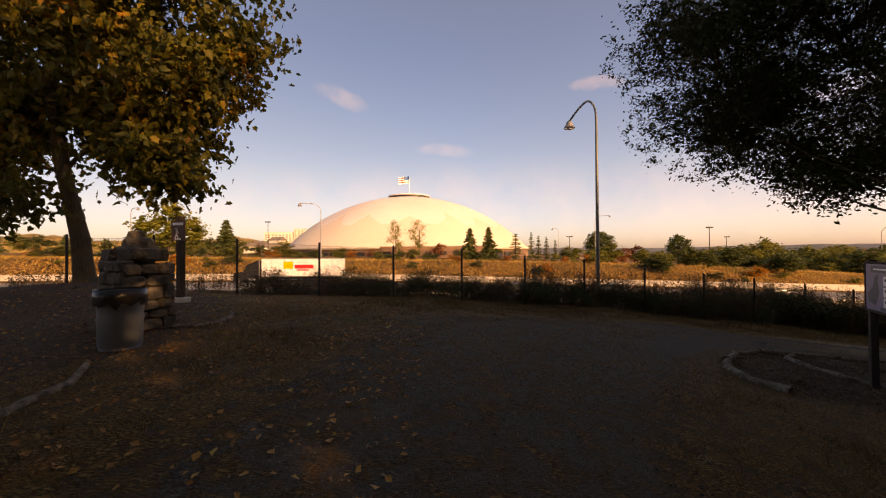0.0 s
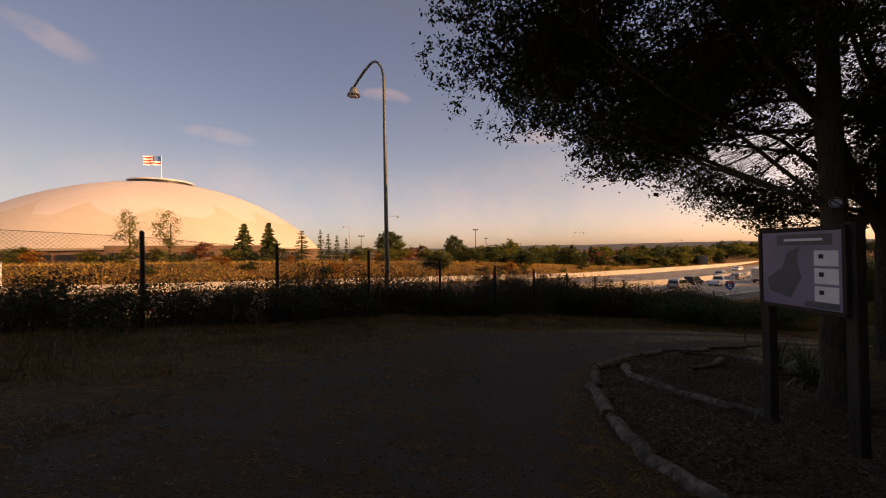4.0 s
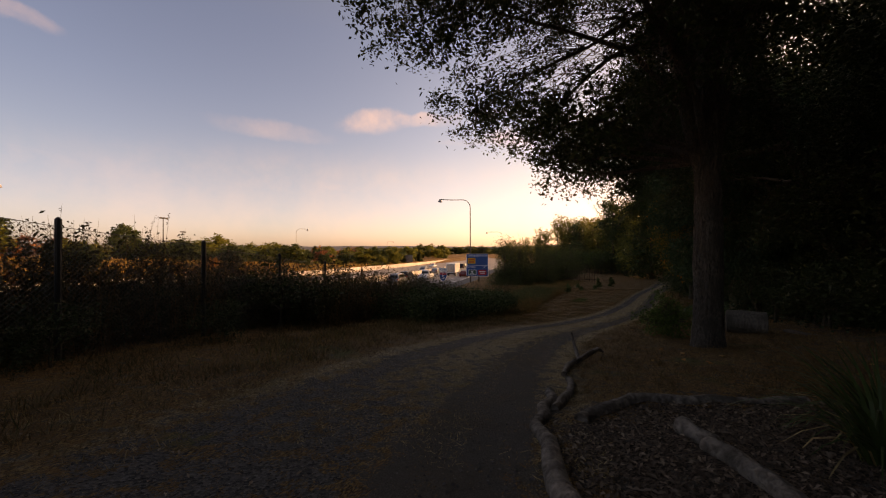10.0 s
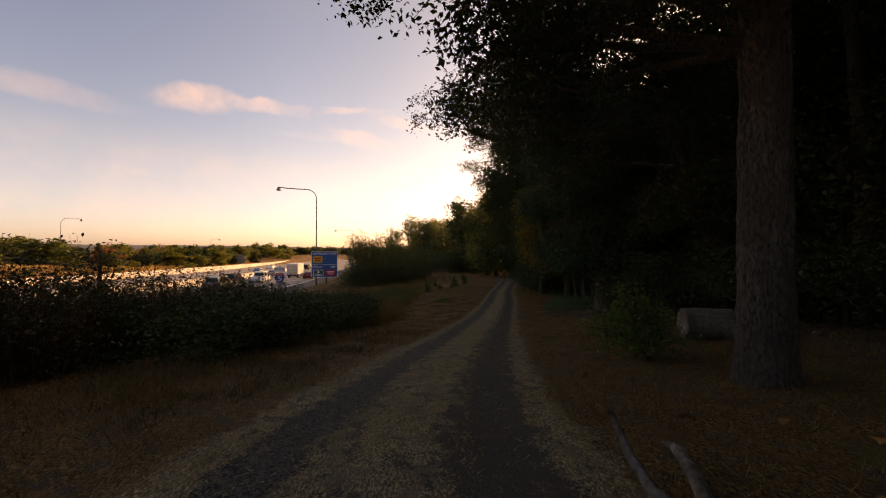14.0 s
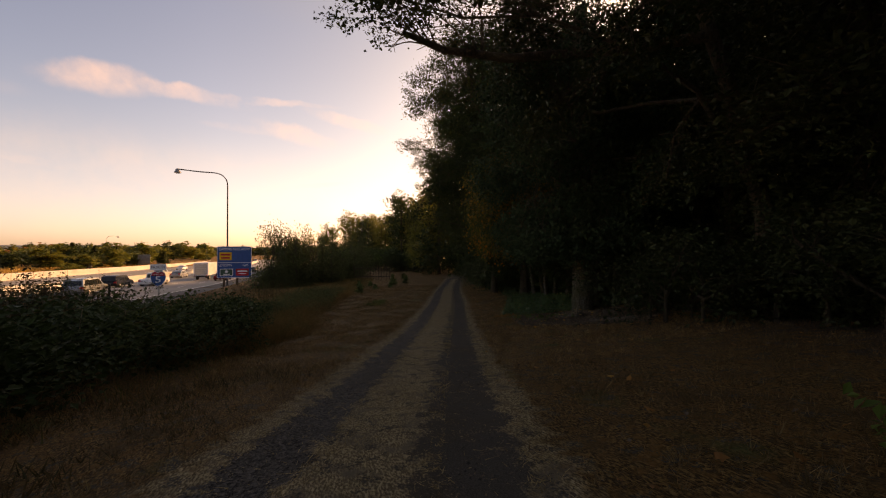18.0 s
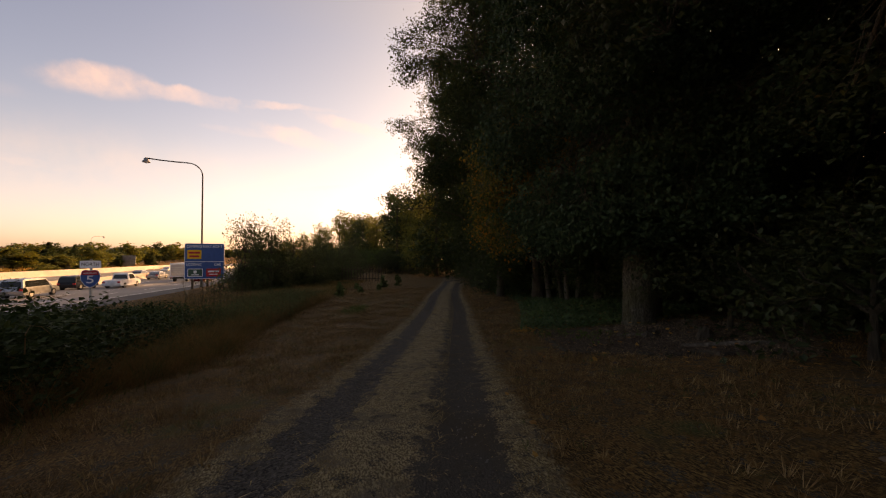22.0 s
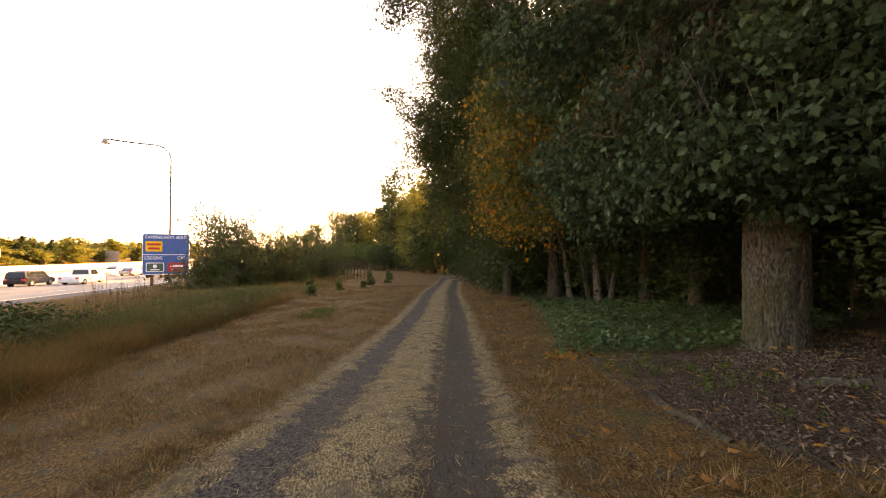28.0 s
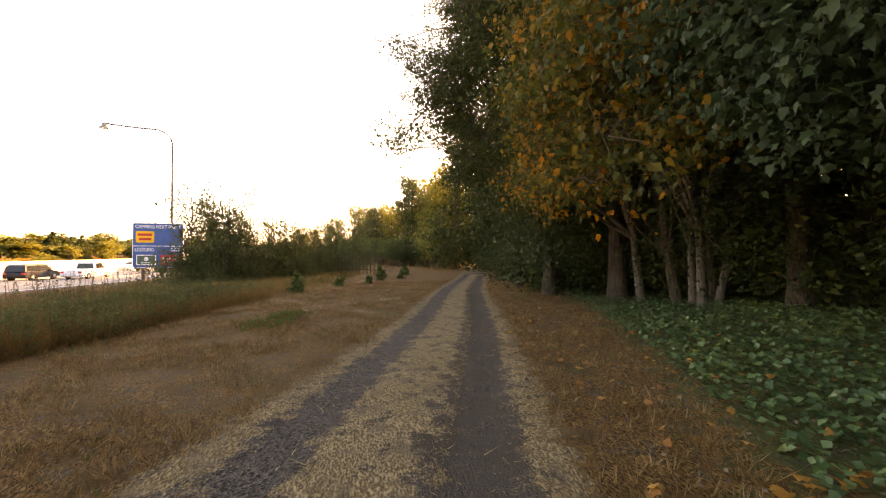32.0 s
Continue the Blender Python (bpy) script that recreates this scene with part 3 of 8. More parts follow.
def ridged_trunk(pts, r0, r1, sides=60, depth=0.035, seed=0.0):
    """A trunk with upright ridges and fissures in its bark and a flare at its foot."""
    pts = np.asarray(pts, float)
    seg = np.linalg.norm(np.diff(pts, axis=0), axis=1)
    s = np.concatenate([[0], np.cumsum(seg)])
    at = np.concatenate([np.arange(0, min(5.0, s[-1]), 0.11), np.linspace(5.0, s[-1], 6) if s[-1] > 5 else [s[-1]]])
    ring = np.stack([np.interp(at, s, pts[:, k]) for k in range(3)], -1)
    v = []
    for (x, y, z), a in zip(ring, at):
        rad = r0 + (r1 - r0) * a / s[-1] + 0.35 * r0 * math.exp(-a / 0.35)
        for i in range(sides):
            th = 2 * math.pi * i / sides
            c, q = math.cos(th), math.sin(th)
            n1 = noise.noise(Vector((c * 5.5 * r0 / 0.4 + seed, q * 5.5 * r0 / 0.4, a * 0.9)))
            n2 = noise.noise(Vector((c * 12 + seed, q * 12, a * 2.6)))
            k = rad + depth * (1 - 2.4 * abs(n1)) + depth * 0.45 * n2 + 0.06 * rad * noise.noise(Vector((c * 1.3, q * 1.3, a * 0.5 + seed)))
            v.append((x + k * c, y + k * q, z))
    m = len(ring)
    return Build().add(v, [(i * sides + j, i * sides + (j + 1) % sides, (i + 1) * sides + (j + 1) % sides, (i + 1) * sides + j) for i in range(m - 1) for j in range(sides)])


def grow(trunk, r0, r1, blobs, clumps, per, leaf, mats, twigs=1.0, sigma=0.38, seed=1, limb_r=0.4, low=0.3, sides=9, core=0.3, gaps=-0.22, simple=False, even=1.0, lobed=False):
    """Meshes of a tree: its trunk, its limbs, its twigs and its crown of leaves in clumps, with a core of larger sprays."""
    r = np.random.default_rng(seed)
    trunk = np.asarray(trunk, float)
    fine = [trunk[0]]
    for a, b in zip(trunk[:-1], trunk[1:]):
        fine += [a + (b - a) * t for t in (0.34, 0.67, 1.0)]
    fine = np.array(fine)
    t = np.linspace(0, 1, len(fine))
    rad = (r0 + (r1 - r0) * t) * (1 + r.normal(0, 0.04, len(fine)))
    rad[:3] *= (1.5, 1.16, 1.05)
    tb = ridged_trunk(trunk, r0, r1, seed=seed) if sides >= 20 else Build().tube(fine, rad, sides)
    limbs, roots = [], []
    for bl in blobs:
        at = trunk[max(1, int(len(trunk) * (low + (1 - low) * r.uniform(0.1, 1)) - 1))]
        rr = max(0.025, r1 * limb_r * r.uniform(0.7, 1.2))
        tip = np.array(bl[:3]) + r.normal(size=3) * 0.2 * np.array(bl[3:6])
        p = bent(at, tip, r, 0.14, 7)
        if simple and len(limbs) >= (3 if leaf > 0.5 else 5):
            roots.append(p)
            continue
        limbs.append(Build().tube(p[::3] if simple else p, np.linspace(rr * 1.3, rr * 0.3, 3 if simple else 7), 4 if simple else 6).mesh("limb", mats[0], True))
        roots.append(p)
    c, k = in_blobs(blobs, clumps, 0.4, r, even)
    keep = np.array([noise.noise(Vector(p) * 0.55 + Vector((seed * 7.1, 0, 0))) > gaps for p in c])
    c, k = c[keep], k[keep]
    lb = Build()
    for i in range(int(len(c) * min(1, twigs))):
        p = roots[k[i]]
        lb.tube(bent(p[r.integers(3, 7)], c[i], r, 0.16, 5)[::2], np.linspace(0.013, 0.004, 3) * max(1, leaf / 0.16), 3, cap=False)
    cb = Build()
    cen = np.repeat(c, per, 0) + r.normal(size=(len(c) * per, 3)) * sigma * np.array([1, 1, 0.75]) * r.uniform(0.25, 1.0, (len(c) * per, 1))
    if lobed:
        cb.ngons(leaf_lobed(cen, leaf * 1.15, r))
    elif simple:
        cb.tris(leaf_tris(cen, leaf, r))
    else:
        cb.quads(leaf_quads(cen, leaf, up=0.35, r=r))
    if core:
        near = simple and leaf < 0.2
        q = 0.62 if simple and not near else 0.55
        cc, _ = in_blobs([(*b[:3], b[3] * q, b[4] * q, b[5] * q) for b in blobs], int(clumps * core), 0.6, r)
        cen = np.repeat(cc, 5, 0) + r.normal(size=(len(cc) * 5, 3)) * 0.3
        cb.tris(leaf_tris(cen, leaf * 1.7, r)) if simple else cb.quads(leaf_quads(cen, leaf * 1.35, up=0.2, slim=0.75, r=r))
    return tb.mesh("trunk", mats[0], True), limbs, lb.mesh("twig_spray", mats[0]), cb.mesh("crown", mats[1])


def tree(at, meshes, label, category="tree", group="", rz=0.0, size=1.0, name="tree", stretch=1.0):
    ob = thing(name, at, label, category, group, rz=rz)
    ob.scale = (size, size, size * stretch)
    trunk, limbs, twig, crown = meshes
    part("trunk", trunk, None, ob)
    for me in limbs:
        part("limb", me, None, ob)
    if twig and len(twig.vertices):
        tagged(part("twig_spray", twig, None, ob), kind="stuff")
    tagged(part("crown", crown, None, ob), kind="stuff")
    return ob


# ---- the lie of the land ----
FX = [-400, -60, -15, -10, -5, 0, 4, 8, 13, 18, 23, 28, 32, 40, 48, 60, 100, 200, 600]
FZ = [2.5, 1.5, 1.0, 0.85, 0.63, -0.2, -0.75, -1.35, -1.85, -2.4, -3.08, -3.65, -4.05, -4.42, -4.45, -4.8, -5.5, -6, -7]
TRAIL = np.array([(-5.8, -12, 1.8), (-5.3, -4, 1.8), (-4.7, 0.5, 1.8), (-3.1, 3.8, 2.3), (-0.7, 6.4, 2.4), (2.0, 8.2, 2.2), (5, 9.2, 2.0), (8, 9.5, 1.85),
                  (12, 9.2, 1.6), (15, 8.55, 1.4), (18, 7.6, 1.3), (22, 6.15, 1.28), (26, 4.7, 1.28), (30, 3.2, 1.28), (34, 1.7, 1.28), (40, -0.6, 1.25),
                  (48, -3.4, 1.1), (60, -8.2, 1.1), (75, -14, 1.1), (95, -20, 1.1), (130, -22, 1.1)])
MULCH_A = [(1.0, 3.0), (1.3, 4.4), (3.0, 6.0), (4.6, 6.9), (6.2, 7.4), (9.2, 7.8), (10.2, 6.6), (10.6, 4.4), (8, 2.5), (4, 2.2)]
MULCH_B = [(31.2, -0.9), (29.5, 0.05), (27.8, 0.6), (26.2, -0.1), (24.6, -1.4), (26, -4), (29, -5), (29.6, -4.4), (30.3, -2.4)]
IVY = [(31.9, -0.5), (34.0, -1.8), (40, -5.2), (48, -8.3), (60, -13), (60, -19), (44, -16), (34, -12), (30.6, -7), (29.9, -4.2), (30.4, -2.1), (31.1, -1.4)]
BED_LEFT = [(-14, 9.5), (-11, 9), (-9, 4.2), (-8.7, 3.2), (-9, 0.5), (-14, -1), (-20, 4)]


def road_z(x):
    return np.interp(x, [-300, -20, 80, 200, 600], [-1.5, -2.7, -5.9, -7.0, -9.5])


def lie(x, y):
    """Height of the ground, for arrays of x and y."""
    x, y = np.asarray(x, float), np.asarray(y, float)
    z = np.interp(x, FX, FZ) - 0.085 * np.clip(y - 6, 0, 10) * np.clip((4 - x) / 10, 0, 1)
    ty = np.interp(x, TRAIL[:, 0], TRAIL[:, 1])
    z = z + 0.07 * np.clip(ty - 2.0 - y, 0, 6) * np.clip((x - 6) / 6, 0, 1) * np.clip((44 - x) / 8, 0, 1)
    z = z + 0.45 * np.exp(-((x + 15.2) ** 2 + (y - 8.5) ** 2) / 8)
    rz = road_z(x) - 0.25
    s = np.clip((y - 17.2) / 4.3, 0, 1)
    s = s * s * (3 - 2 * s)
    z = z * (1 - s) + rz * s
    up = np.clip((y - 59) / 14, 0, 1)
    up = up * up * (3 - 2 * up)
    far = np.interp(x, [-400, -60, 20, 60, 120, 600], [6, 1.5, 0.0, -1.5, -4.8, -8])
    return z * (1 - up) + far * up


def on(x, y, dz=0.0):
    return (x, y, float(lie(x, y)) + dz)


def inside(px, py, poly):
    res = np.zeros(np.shape(px), bool)
    n = len(poly)
    for i in range(n):
        (x1, y1), (x2, y2) = poly[i], poly[(i + 1) % n]
        c = ((y1 > py) != (y2 > py)) & (px < (x2 - x1) * (py - y1) / (y2 - y1 + 1e-12) + x1)
        res ^= c
    return res


def near_line(px, py, line):
    """Distance from points to a polyline, its side, and the width carried by it."""
    best = np.full(np.shape(px), 1e9)
    wid = np.zeros(np.shape(px))
    side = np.zeros(np.shape(px))
    for a, b in zip(line[:-1], line[1:]):
        d = b[:2] - a[:2]
        t = np.clip(((px - a[0]) * d[0] + (py - a[1]) * d[1]) / (d @ d), 0, 1)
        dx, dy = px - a[0] - t * d[0], py - a[1] - t * d[1]
        dist = np.hypot(dx, dy)
        m = dist < best
        best[m] = dist[m]
        wid[m] = (a[2] + t * (b[2] - a[2]))[m]
        side[m] = np.sign(d[0] * dy - d[1] * dx)[m]
    return best, side, wid


def soft_poly(px, py, poly, blur=0.35):
    out = np.zeros(np.shape(px))
    for k in range(8):
        out += inside(px + blur * math.cos(k * 0.785), py + blur * math.sin(k * 0.785), poly)
    return out / 8


def build_ground():
    xs = np.unique(np.concatenate([np.arange(-16, 52, 0.22), np.arange(52, 90, 0.8), np.arange(-60, -16, 2.0), np.arange(90, 320, 6.0),
                                   [-2500, -1200, -600, -300, -200, -140, -100, -80, 400, 520, 700, 1000, 1600, 2500]]))
    ys = np.unique(np.concatenate([np.arange(-10, 17, 0.22), np.arange(17, 24, 0.6), np.arange(24, 80, 4.0), np.arange(-60, -10, 2.0), np.arange(80, 300, 15.0),
                                   [-2500, -1000, -400, -200, -100, 400, 600, 1000, 1600, 2500]]))
    X, Y = np.meshgrid(xs, ys)
    Z = lie(X, Y)
    d, side, w = near_line(X, Y, TRAIL)
    late = np.clip((X - 8) / 7, 0, 1)
    body = np.clip((w - d) / 0.35 + 0.5, 0, 1)
    rut = np.clip((0.34 - np.abs(d * 1.0 - w * 0.68)) / 0.2 + 0.35, 0, 1)
    gravel = body * ((1 - late) * (0.38 + 0.25 * np.clip(X / 3, 0, 1)) + late * (0.05 + 0.95 * rut))
    signed = d * side / w
    lane = np.clip((0.40 - np.abs(signed + 0.52 + 0.09 * late)) / 0.16, 0, 1) * (late + (1 - late) * np.clip((X + 3) / 4, 0, 1))
    lane = np.maximum(lane, np.clip((0.95 - np.abs(signed + 0.1)) / 0.2, 0, 1) * np.clip((3 - X) / 3, 0, 1) * 0.55)
    gravel = gravel * (1 - lane)
    mul = np.maximum(soft_poly(X, Y, MULCH_A), soft_poly(X, Y, MULCH_B))
    mul = np.maximum(mul, 0.75 * soft_poly(X, Y, BED_LEFT, 0.6))
    ivy = soft_poly(X, Y, IVY, 0.5)
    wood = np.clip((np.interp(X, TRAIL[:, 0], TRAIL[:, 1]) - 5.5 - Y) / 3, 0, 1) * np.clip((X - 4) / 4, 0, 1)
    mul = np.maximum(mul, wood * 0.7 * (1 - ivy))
    near = (np.abs(X - 18) < 36) & (Y > -12) & (Y < 18)
    bump = np.array([noise.noise(Vector((x * 0.9, y * 0.9, 0))) * 0.03 + noise.noise(Vector((x * 3.1, y * 3.1, 5))) * 0.012 if k else 0.0
                     for x, y, k in zip(X.ravel(), Y.ravel(), near.ravel())]).reshape(X.shape)
    Z = Z + bump * (1 - 0.5 * body) - 0.035 * rut * body * late
    nx, ny = len(xs), len(ys)
    me = bpy.data.meshes.new("ground")
    v = np.stack([X, Y, Z], -1).reshape(-1, 3)
    i = np.arange(nx * ny).reshape(ny, nx)
    f = np.stack([i[:-1, :-1], i[:-1, 1:], i[1:, 1:], i[1:, :-1]], -1).reshape(-1, 4)
    me.from_pydata(v.tolist(), [], f.tolist())
    ca = me.color_attributes.new("zone", "FLOAT_COLOR", "POINT")
    ca.data.foreach_set("color", np.stack([gravel, mul, ivy, np.ones_like(ivy)], -1).astype(np.float32).ravel())
    # brown soil at the trail's start; canopy shade is partly put into this colour
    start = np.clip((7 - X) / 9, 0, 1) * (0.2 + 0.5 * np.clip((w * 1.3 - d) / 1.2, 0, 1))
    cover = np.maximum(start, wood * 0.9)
    margin = np.clip((w * 1.32 - d) / 0.3, 0, 1) * np.clip((X - 5) / 8, 0, 1)
    c2 = me.color_attributes.new("cover", "FLOAT_COLOR", "POINT")
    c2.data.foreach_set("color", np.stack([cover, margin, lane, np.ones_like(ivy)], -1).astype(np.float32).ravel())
    me.materials.append(M_GROUND)
    me.polygons.foreach_set("use_smooth", [True] * len(me.polygons))
    return tagged(new("ground", me), "dry straw-coloured grass with a gravel trail and bark mulch", "ground", kind="structure")


build_ground()

# ---- the freeway ----
RX = np.concatenate([np.arange(-260, -40, 20.0), np.arange(-40, 160, 5.0), np.arange(160, 620, 20.0)])


def bend_y(x):
    """How far the freeway swings to the side in the distance."""
    return np.where(np.asarray(x) > 130, (np.asarray(x) - 130) ** 2 * 0.00045, 0.0)


def strip(y0, y1, dz=0.0, h=0.0, xs=RX):
    """A ribbon along the freeway; with h, a wall of that height with a coped top."""
    b = Build()
    ys = [(y0, dz), (y1, dz)] if not h else [(y0, dz), (y0 + 0.18 * (y1 - y0), dz + 0.35 * h), (y0 + 0.3 * (y1 - y0), dz + h), (y1 - 0.3 * (y1 - y0), dz + h), (y1 - 0.18 * (y1 - y0), dz + 0.35 * h), (y1, dz)]
    rows = [np.stack([xs, y + bend_y(xs), road_z(xs) + z], -1) for y, z in ys]
    n = len(xs)
    b.add(np.concatenate(rows), [(k * n + i, k * n + i + 1, (k + 1) * n + i + 1, (k + 1) * n + i) for k in range(len(ys) - 1) for i in range(n - 1)])
    return b


road = tagged(new("road", strip(21.5, 61.6).mesh("road", M_ROAD)), "wide pale grey concrete freeway of many lanes", "road", kind="structure")
for y in (23.2, 37.0, 39.6, 60.6):
    tagged(part("edge_line", strip(y - 0.08, y + 0.08, 0.006), M_LINE, road), "white painted edge line")
for y in (26.2, 29.8, 33.4, 43.4, 47.0, 50.6, 54.2):
    b = Build()
    for x in np.arange(-60, 200, 9.0):
        xs = np.array([x, x + 3.0])
        rows = [np.stack([xs, np.full(2, yy) + bend_y(xs), road_z(xs) + 0.006], -1) for yy in (y - 0.07, y + 0.07)]
        b.add(np.concatenate(rows), [(0, 1, 3, 2)])
    part("lane_line", b, M_LINE, road)
tagged(part("road_shoulder", strip(19.6, 23.0, 0.012), surf("dark_asphalt", (0.06, 0.057, 0.054), (0.085, 0.08, 0.075), 8, 0.85, 0.2, (0.05, 0.047, 0.045), 0.3)), "dark asphalt shoulder of the freeway", "road", kind="structure")
tagged(part("median_barrier", strip(37.7, 38.5, 0, 1.05), M_CONCRETE), "pale concrete median barrier between the carriageways", "barrier", kind="structure")
tagged(part("retaining_wall", strip(61.6, 62.3, 0, 1.35), M_CONCRETE), "pale concrete wall along the far edge of the freeway", "wall", kind="structure")


def build_bank():
    """Dry orange grass bank beyond the freeway, in tufts."""
    r = np.random.default_rng(21)
    n = 60000
    x, y = r.uniform(-110, 170, n), 62.5 + np.abs(r.normal(0, 11, n))
    z = lie(x, y)
    c = np.stack([x, y + bend_y(x), z], -1)
    h = (r.uniform(0.08, 0.34, n) * (0.55 + 0.6 * np.sin(x * 0.21 + 2 * np.sin(y * 0.3)) ** 2))[:, None]
    a = r.uniform(0, 6.28, n)
    w = np.stack([np.cos(a), np.sin(a), 0 * a], -1) * 0.10
    lean = r.normal(0, 0.15, (n, 3))
    tip = c + np.array([0, 0, 1]) * h + lean
    return tagged(part("bank_grass", Build().tris(np.stack([c - w, c + w, tip], 1)), leaf_mat("bank_grass_blade", [(0, (0.11, 0.13, 0.03)), (0.35, (0.34, 0.21, 0.06)), (0.7, (0.50, 0.30, 0.09)), (1, (0.60, 0.42, 0.17))], through=0.35, patch=0.12)), "dry orange-brown grass on the bank beyond the freeway", "grass", kind="stuff")


build_bank()

# ---- dome hall ----
DX, DY, DZ, DR, DH = -15.8, 219.0, 0.2, 70.0, 31.0


def dome_hall():
    hall = thing("domed_arena", (DX, DY, DZ), "huge cream domed arena with a dark vent ring", "arena")
    R = (DR ** 2 + DH ** 2) / (2 * DH)
    nseg, nring = 252, 42

    def ring(k):
        a = math.asin(DR / R) * (1 - k / nring)
        return R * math.sin(a), R * math.cos(a) - (R - DH) + 4.5

    light, tan = Build(), Build()

    def zig(i):
        """Height, in rings, of the tan zigzag at a column's edge."""
        saw = abs(((i + 5) % 14) / 7.0 - 1)
        return 8.5 + ((3.6 if ((i + 5) // 14) % 3 else 6.2) * max(0.0, saw * 1.4 - 0.4) if saw > 0.286 else 0.0)

    def shell(out, lo, hi, n):
        """A belt of the dome between two heights, given for each column's edge."""
        v = []
        for i in range(nseg):
            a = 2 * math.pi * i / nseg
            for q in range(n + 1):
                rr, z = ring(lo(i) + (hi(i) - lo(i)) * q / n)
                v.append((rr * math.cos(a), rr * math.sin(a), z))
        m = n + 1
        out.add(v, [(i * m + q, (i + 1) % nseg * m + q, (i + 1) % nseg * m + q + 1, i * m + q + 1) for i in range(nseg) for q in range(n)])

    shell(tan, lambda i: 0, zig, 6)
    shell(light, zig, lambda i: nring - 0.2, 18)
    part("roof", light, M_ROOF, hall, smooth=True)
    part("roof_band", tan, M_ROOF_TAN, hall, "tan zigzag panels round the foot of the dome", smooth=True)
    wall = Build()
    for i in range(nseg):
        a0, a1 = 2 * math.pi * i / nseg, 2 * math.pi * (i + 1) / nseg
        wall.add([(DR * math.cos(a0), DR * math.sin(a0), -6), (DR * math.cos(a1), DR * math.sin(a1), -6), (DR * math.cos(a1), DR * math.sin(a1), 4.5), (DR * math.cos(a0), DR * math.sin(a0), 4.5)], [(0, 1, 2, 3)])
    part("drum_wall", wall, M_BRICKWALL, hall)
    eave = Build().tube([((DR + 0.8) * math.cos(2 * math.pi * i / 96), (DR + 0.8) * math.sin(2 * math.pi * i / 96), 4.4) for i in range(97)], 0.7, 5)
    part("eave", eave, M_ROOF_TAN, hall)
    for i in range(-9, 10):
        a = -math.pi / 2 + i * 0.085
        m = Matrix.Rotation(a + math.pi / 2, 4, "Z")
        part("opening", Build().box((DR + 0.2) * math.cos(a), (DR + 0.2) * math.sin(a), 0.9, 4.6, 0.6, 3.2, m), M_DARK, hall)
    zt = ring(nring - 6)[1]
    cap = Build()
    cap.tube([(0, 0, zt - 0.3), (0, 0, zt + 1.1)], [12.4, 12.4], 48)
    part("vent_ring", cap, M_DARK, hall, "dark ring of vents near the top")
    part("cap", Build().tube([(0, 0, zt + 1.1), (0, 0, zt + 1.6), (0, 0, zt + 2.6), (0, 0, zt + 3.1)], [12.8, 12.8, 6, 0.3], 48), M_ROOF, hall)
    pole = Build().tube([(0, 0, zt + 3), (0, 0, zt + 14.5)], [0.16, 0.08], 6)
    part("flagpole", pole, M_WHITE, hall)
    flag = Build()
    n = 14
    v = [(-0.15 - i * 0.5, 0.35 * math.sin(i * 0.8), zt + 14.2 - s * 0.62 - 0.05 * i) for s in range(8) for i in range(n)]
    flag.add(v, [(s * n + i, s * n + i + 1, (s + 1) * n + i + 1, (s + 1) * n + i) for s in range(7) for i in range(n - 1)])
    fl = flag.mesh("flag", M_WHITE)
    fl.materials.append(M_RED)
    fl.materials.append(M_BLUE)
    for p in fl.polygons:
        s, i = divmod(p.index, n - 1)
        p.material_index = 2 if (s < 4 and i < 6) else s % 2
    part("flag", fl, None, hall, "striped red and white flag with a blue corner")
    return hall


dome_hall()


def low_building(x, y, z, sx, sy, h, mat, label, rz=0):
    b = thing("building", (x, y, z), label, "building", rz=rz)
    part("wall", Build().box(0, 0, h / 2 - 2, sx, sy, h + 4), mat, b)
    part("roof", Build().box(0, 0, h + 0.12, sx + 0.5, sy + 0.5, 0.25), M_CONCRETE, b)
    n = max(3, int(sx / 5))
    for k in range(int(h // 3.4)):
        for i in range(n):
            part("window", Build().box(-sx / 2 + (i + 0.5) * sx / n, -sy / 2, 1.7 + k * 3.3, sx / n * 0.55, 0.1, 1.4), M_DARK, b)
    return b


M_PLASTER = surf("cream_render", (0.62, 0.58, 0.52), (0.55, 0.51, 0.46), 0.5, 0.85, 0.0)
low_building(-247, 607, 12, 44, 20, 26, M_PLASTER, "cream many-storeyed block on the far hillside")
low_building(-215, 610, 12, 16, 20, 32, M_PLASTER, "cream tower block on the far hillside")
low_building(48, 128, -2.3, 14, 7, 3.6, M_PLASTER, "low pale service building beyond the freeway")
low_building(-2, 132, 0.4, 40, 8, 4.2, M_BRICKWALL, "long brown low building at the foot of the dome")



def hillside_house(x, y, z, w, h, mat, label, rz):
    b = thing("house", (x, y, z), label, "house", "houses on the hillside", rz=rz)
    part("wall", Build().box(0, 0, h / 2 - 2, w, w * 0.7, h + 4), mat, b)
    e, d = w / 2 + 0.6, w * 0.35 + 0.6
    part("roof", Build().add([(-e, -d, h), (e, -d, h), (e, d, h), (-e, d, h), (-e, 0, h + w * 0.28), (e, 0, h + w * 0.28)], [(0, 1, 5, 4), (2, 3, 4, 5), (0, 4, 3), (1, 2, 5), (3, 2, 1, 0)]), M_HOUSEROOF, b)
    for k in (-0.28, 0.0, 0.28):
        part("window", Build().box(k * w, -w * 0.35, h * 0.55, w * 0.14, 0.12, h * 0.35), M_DARK, b)
    return b


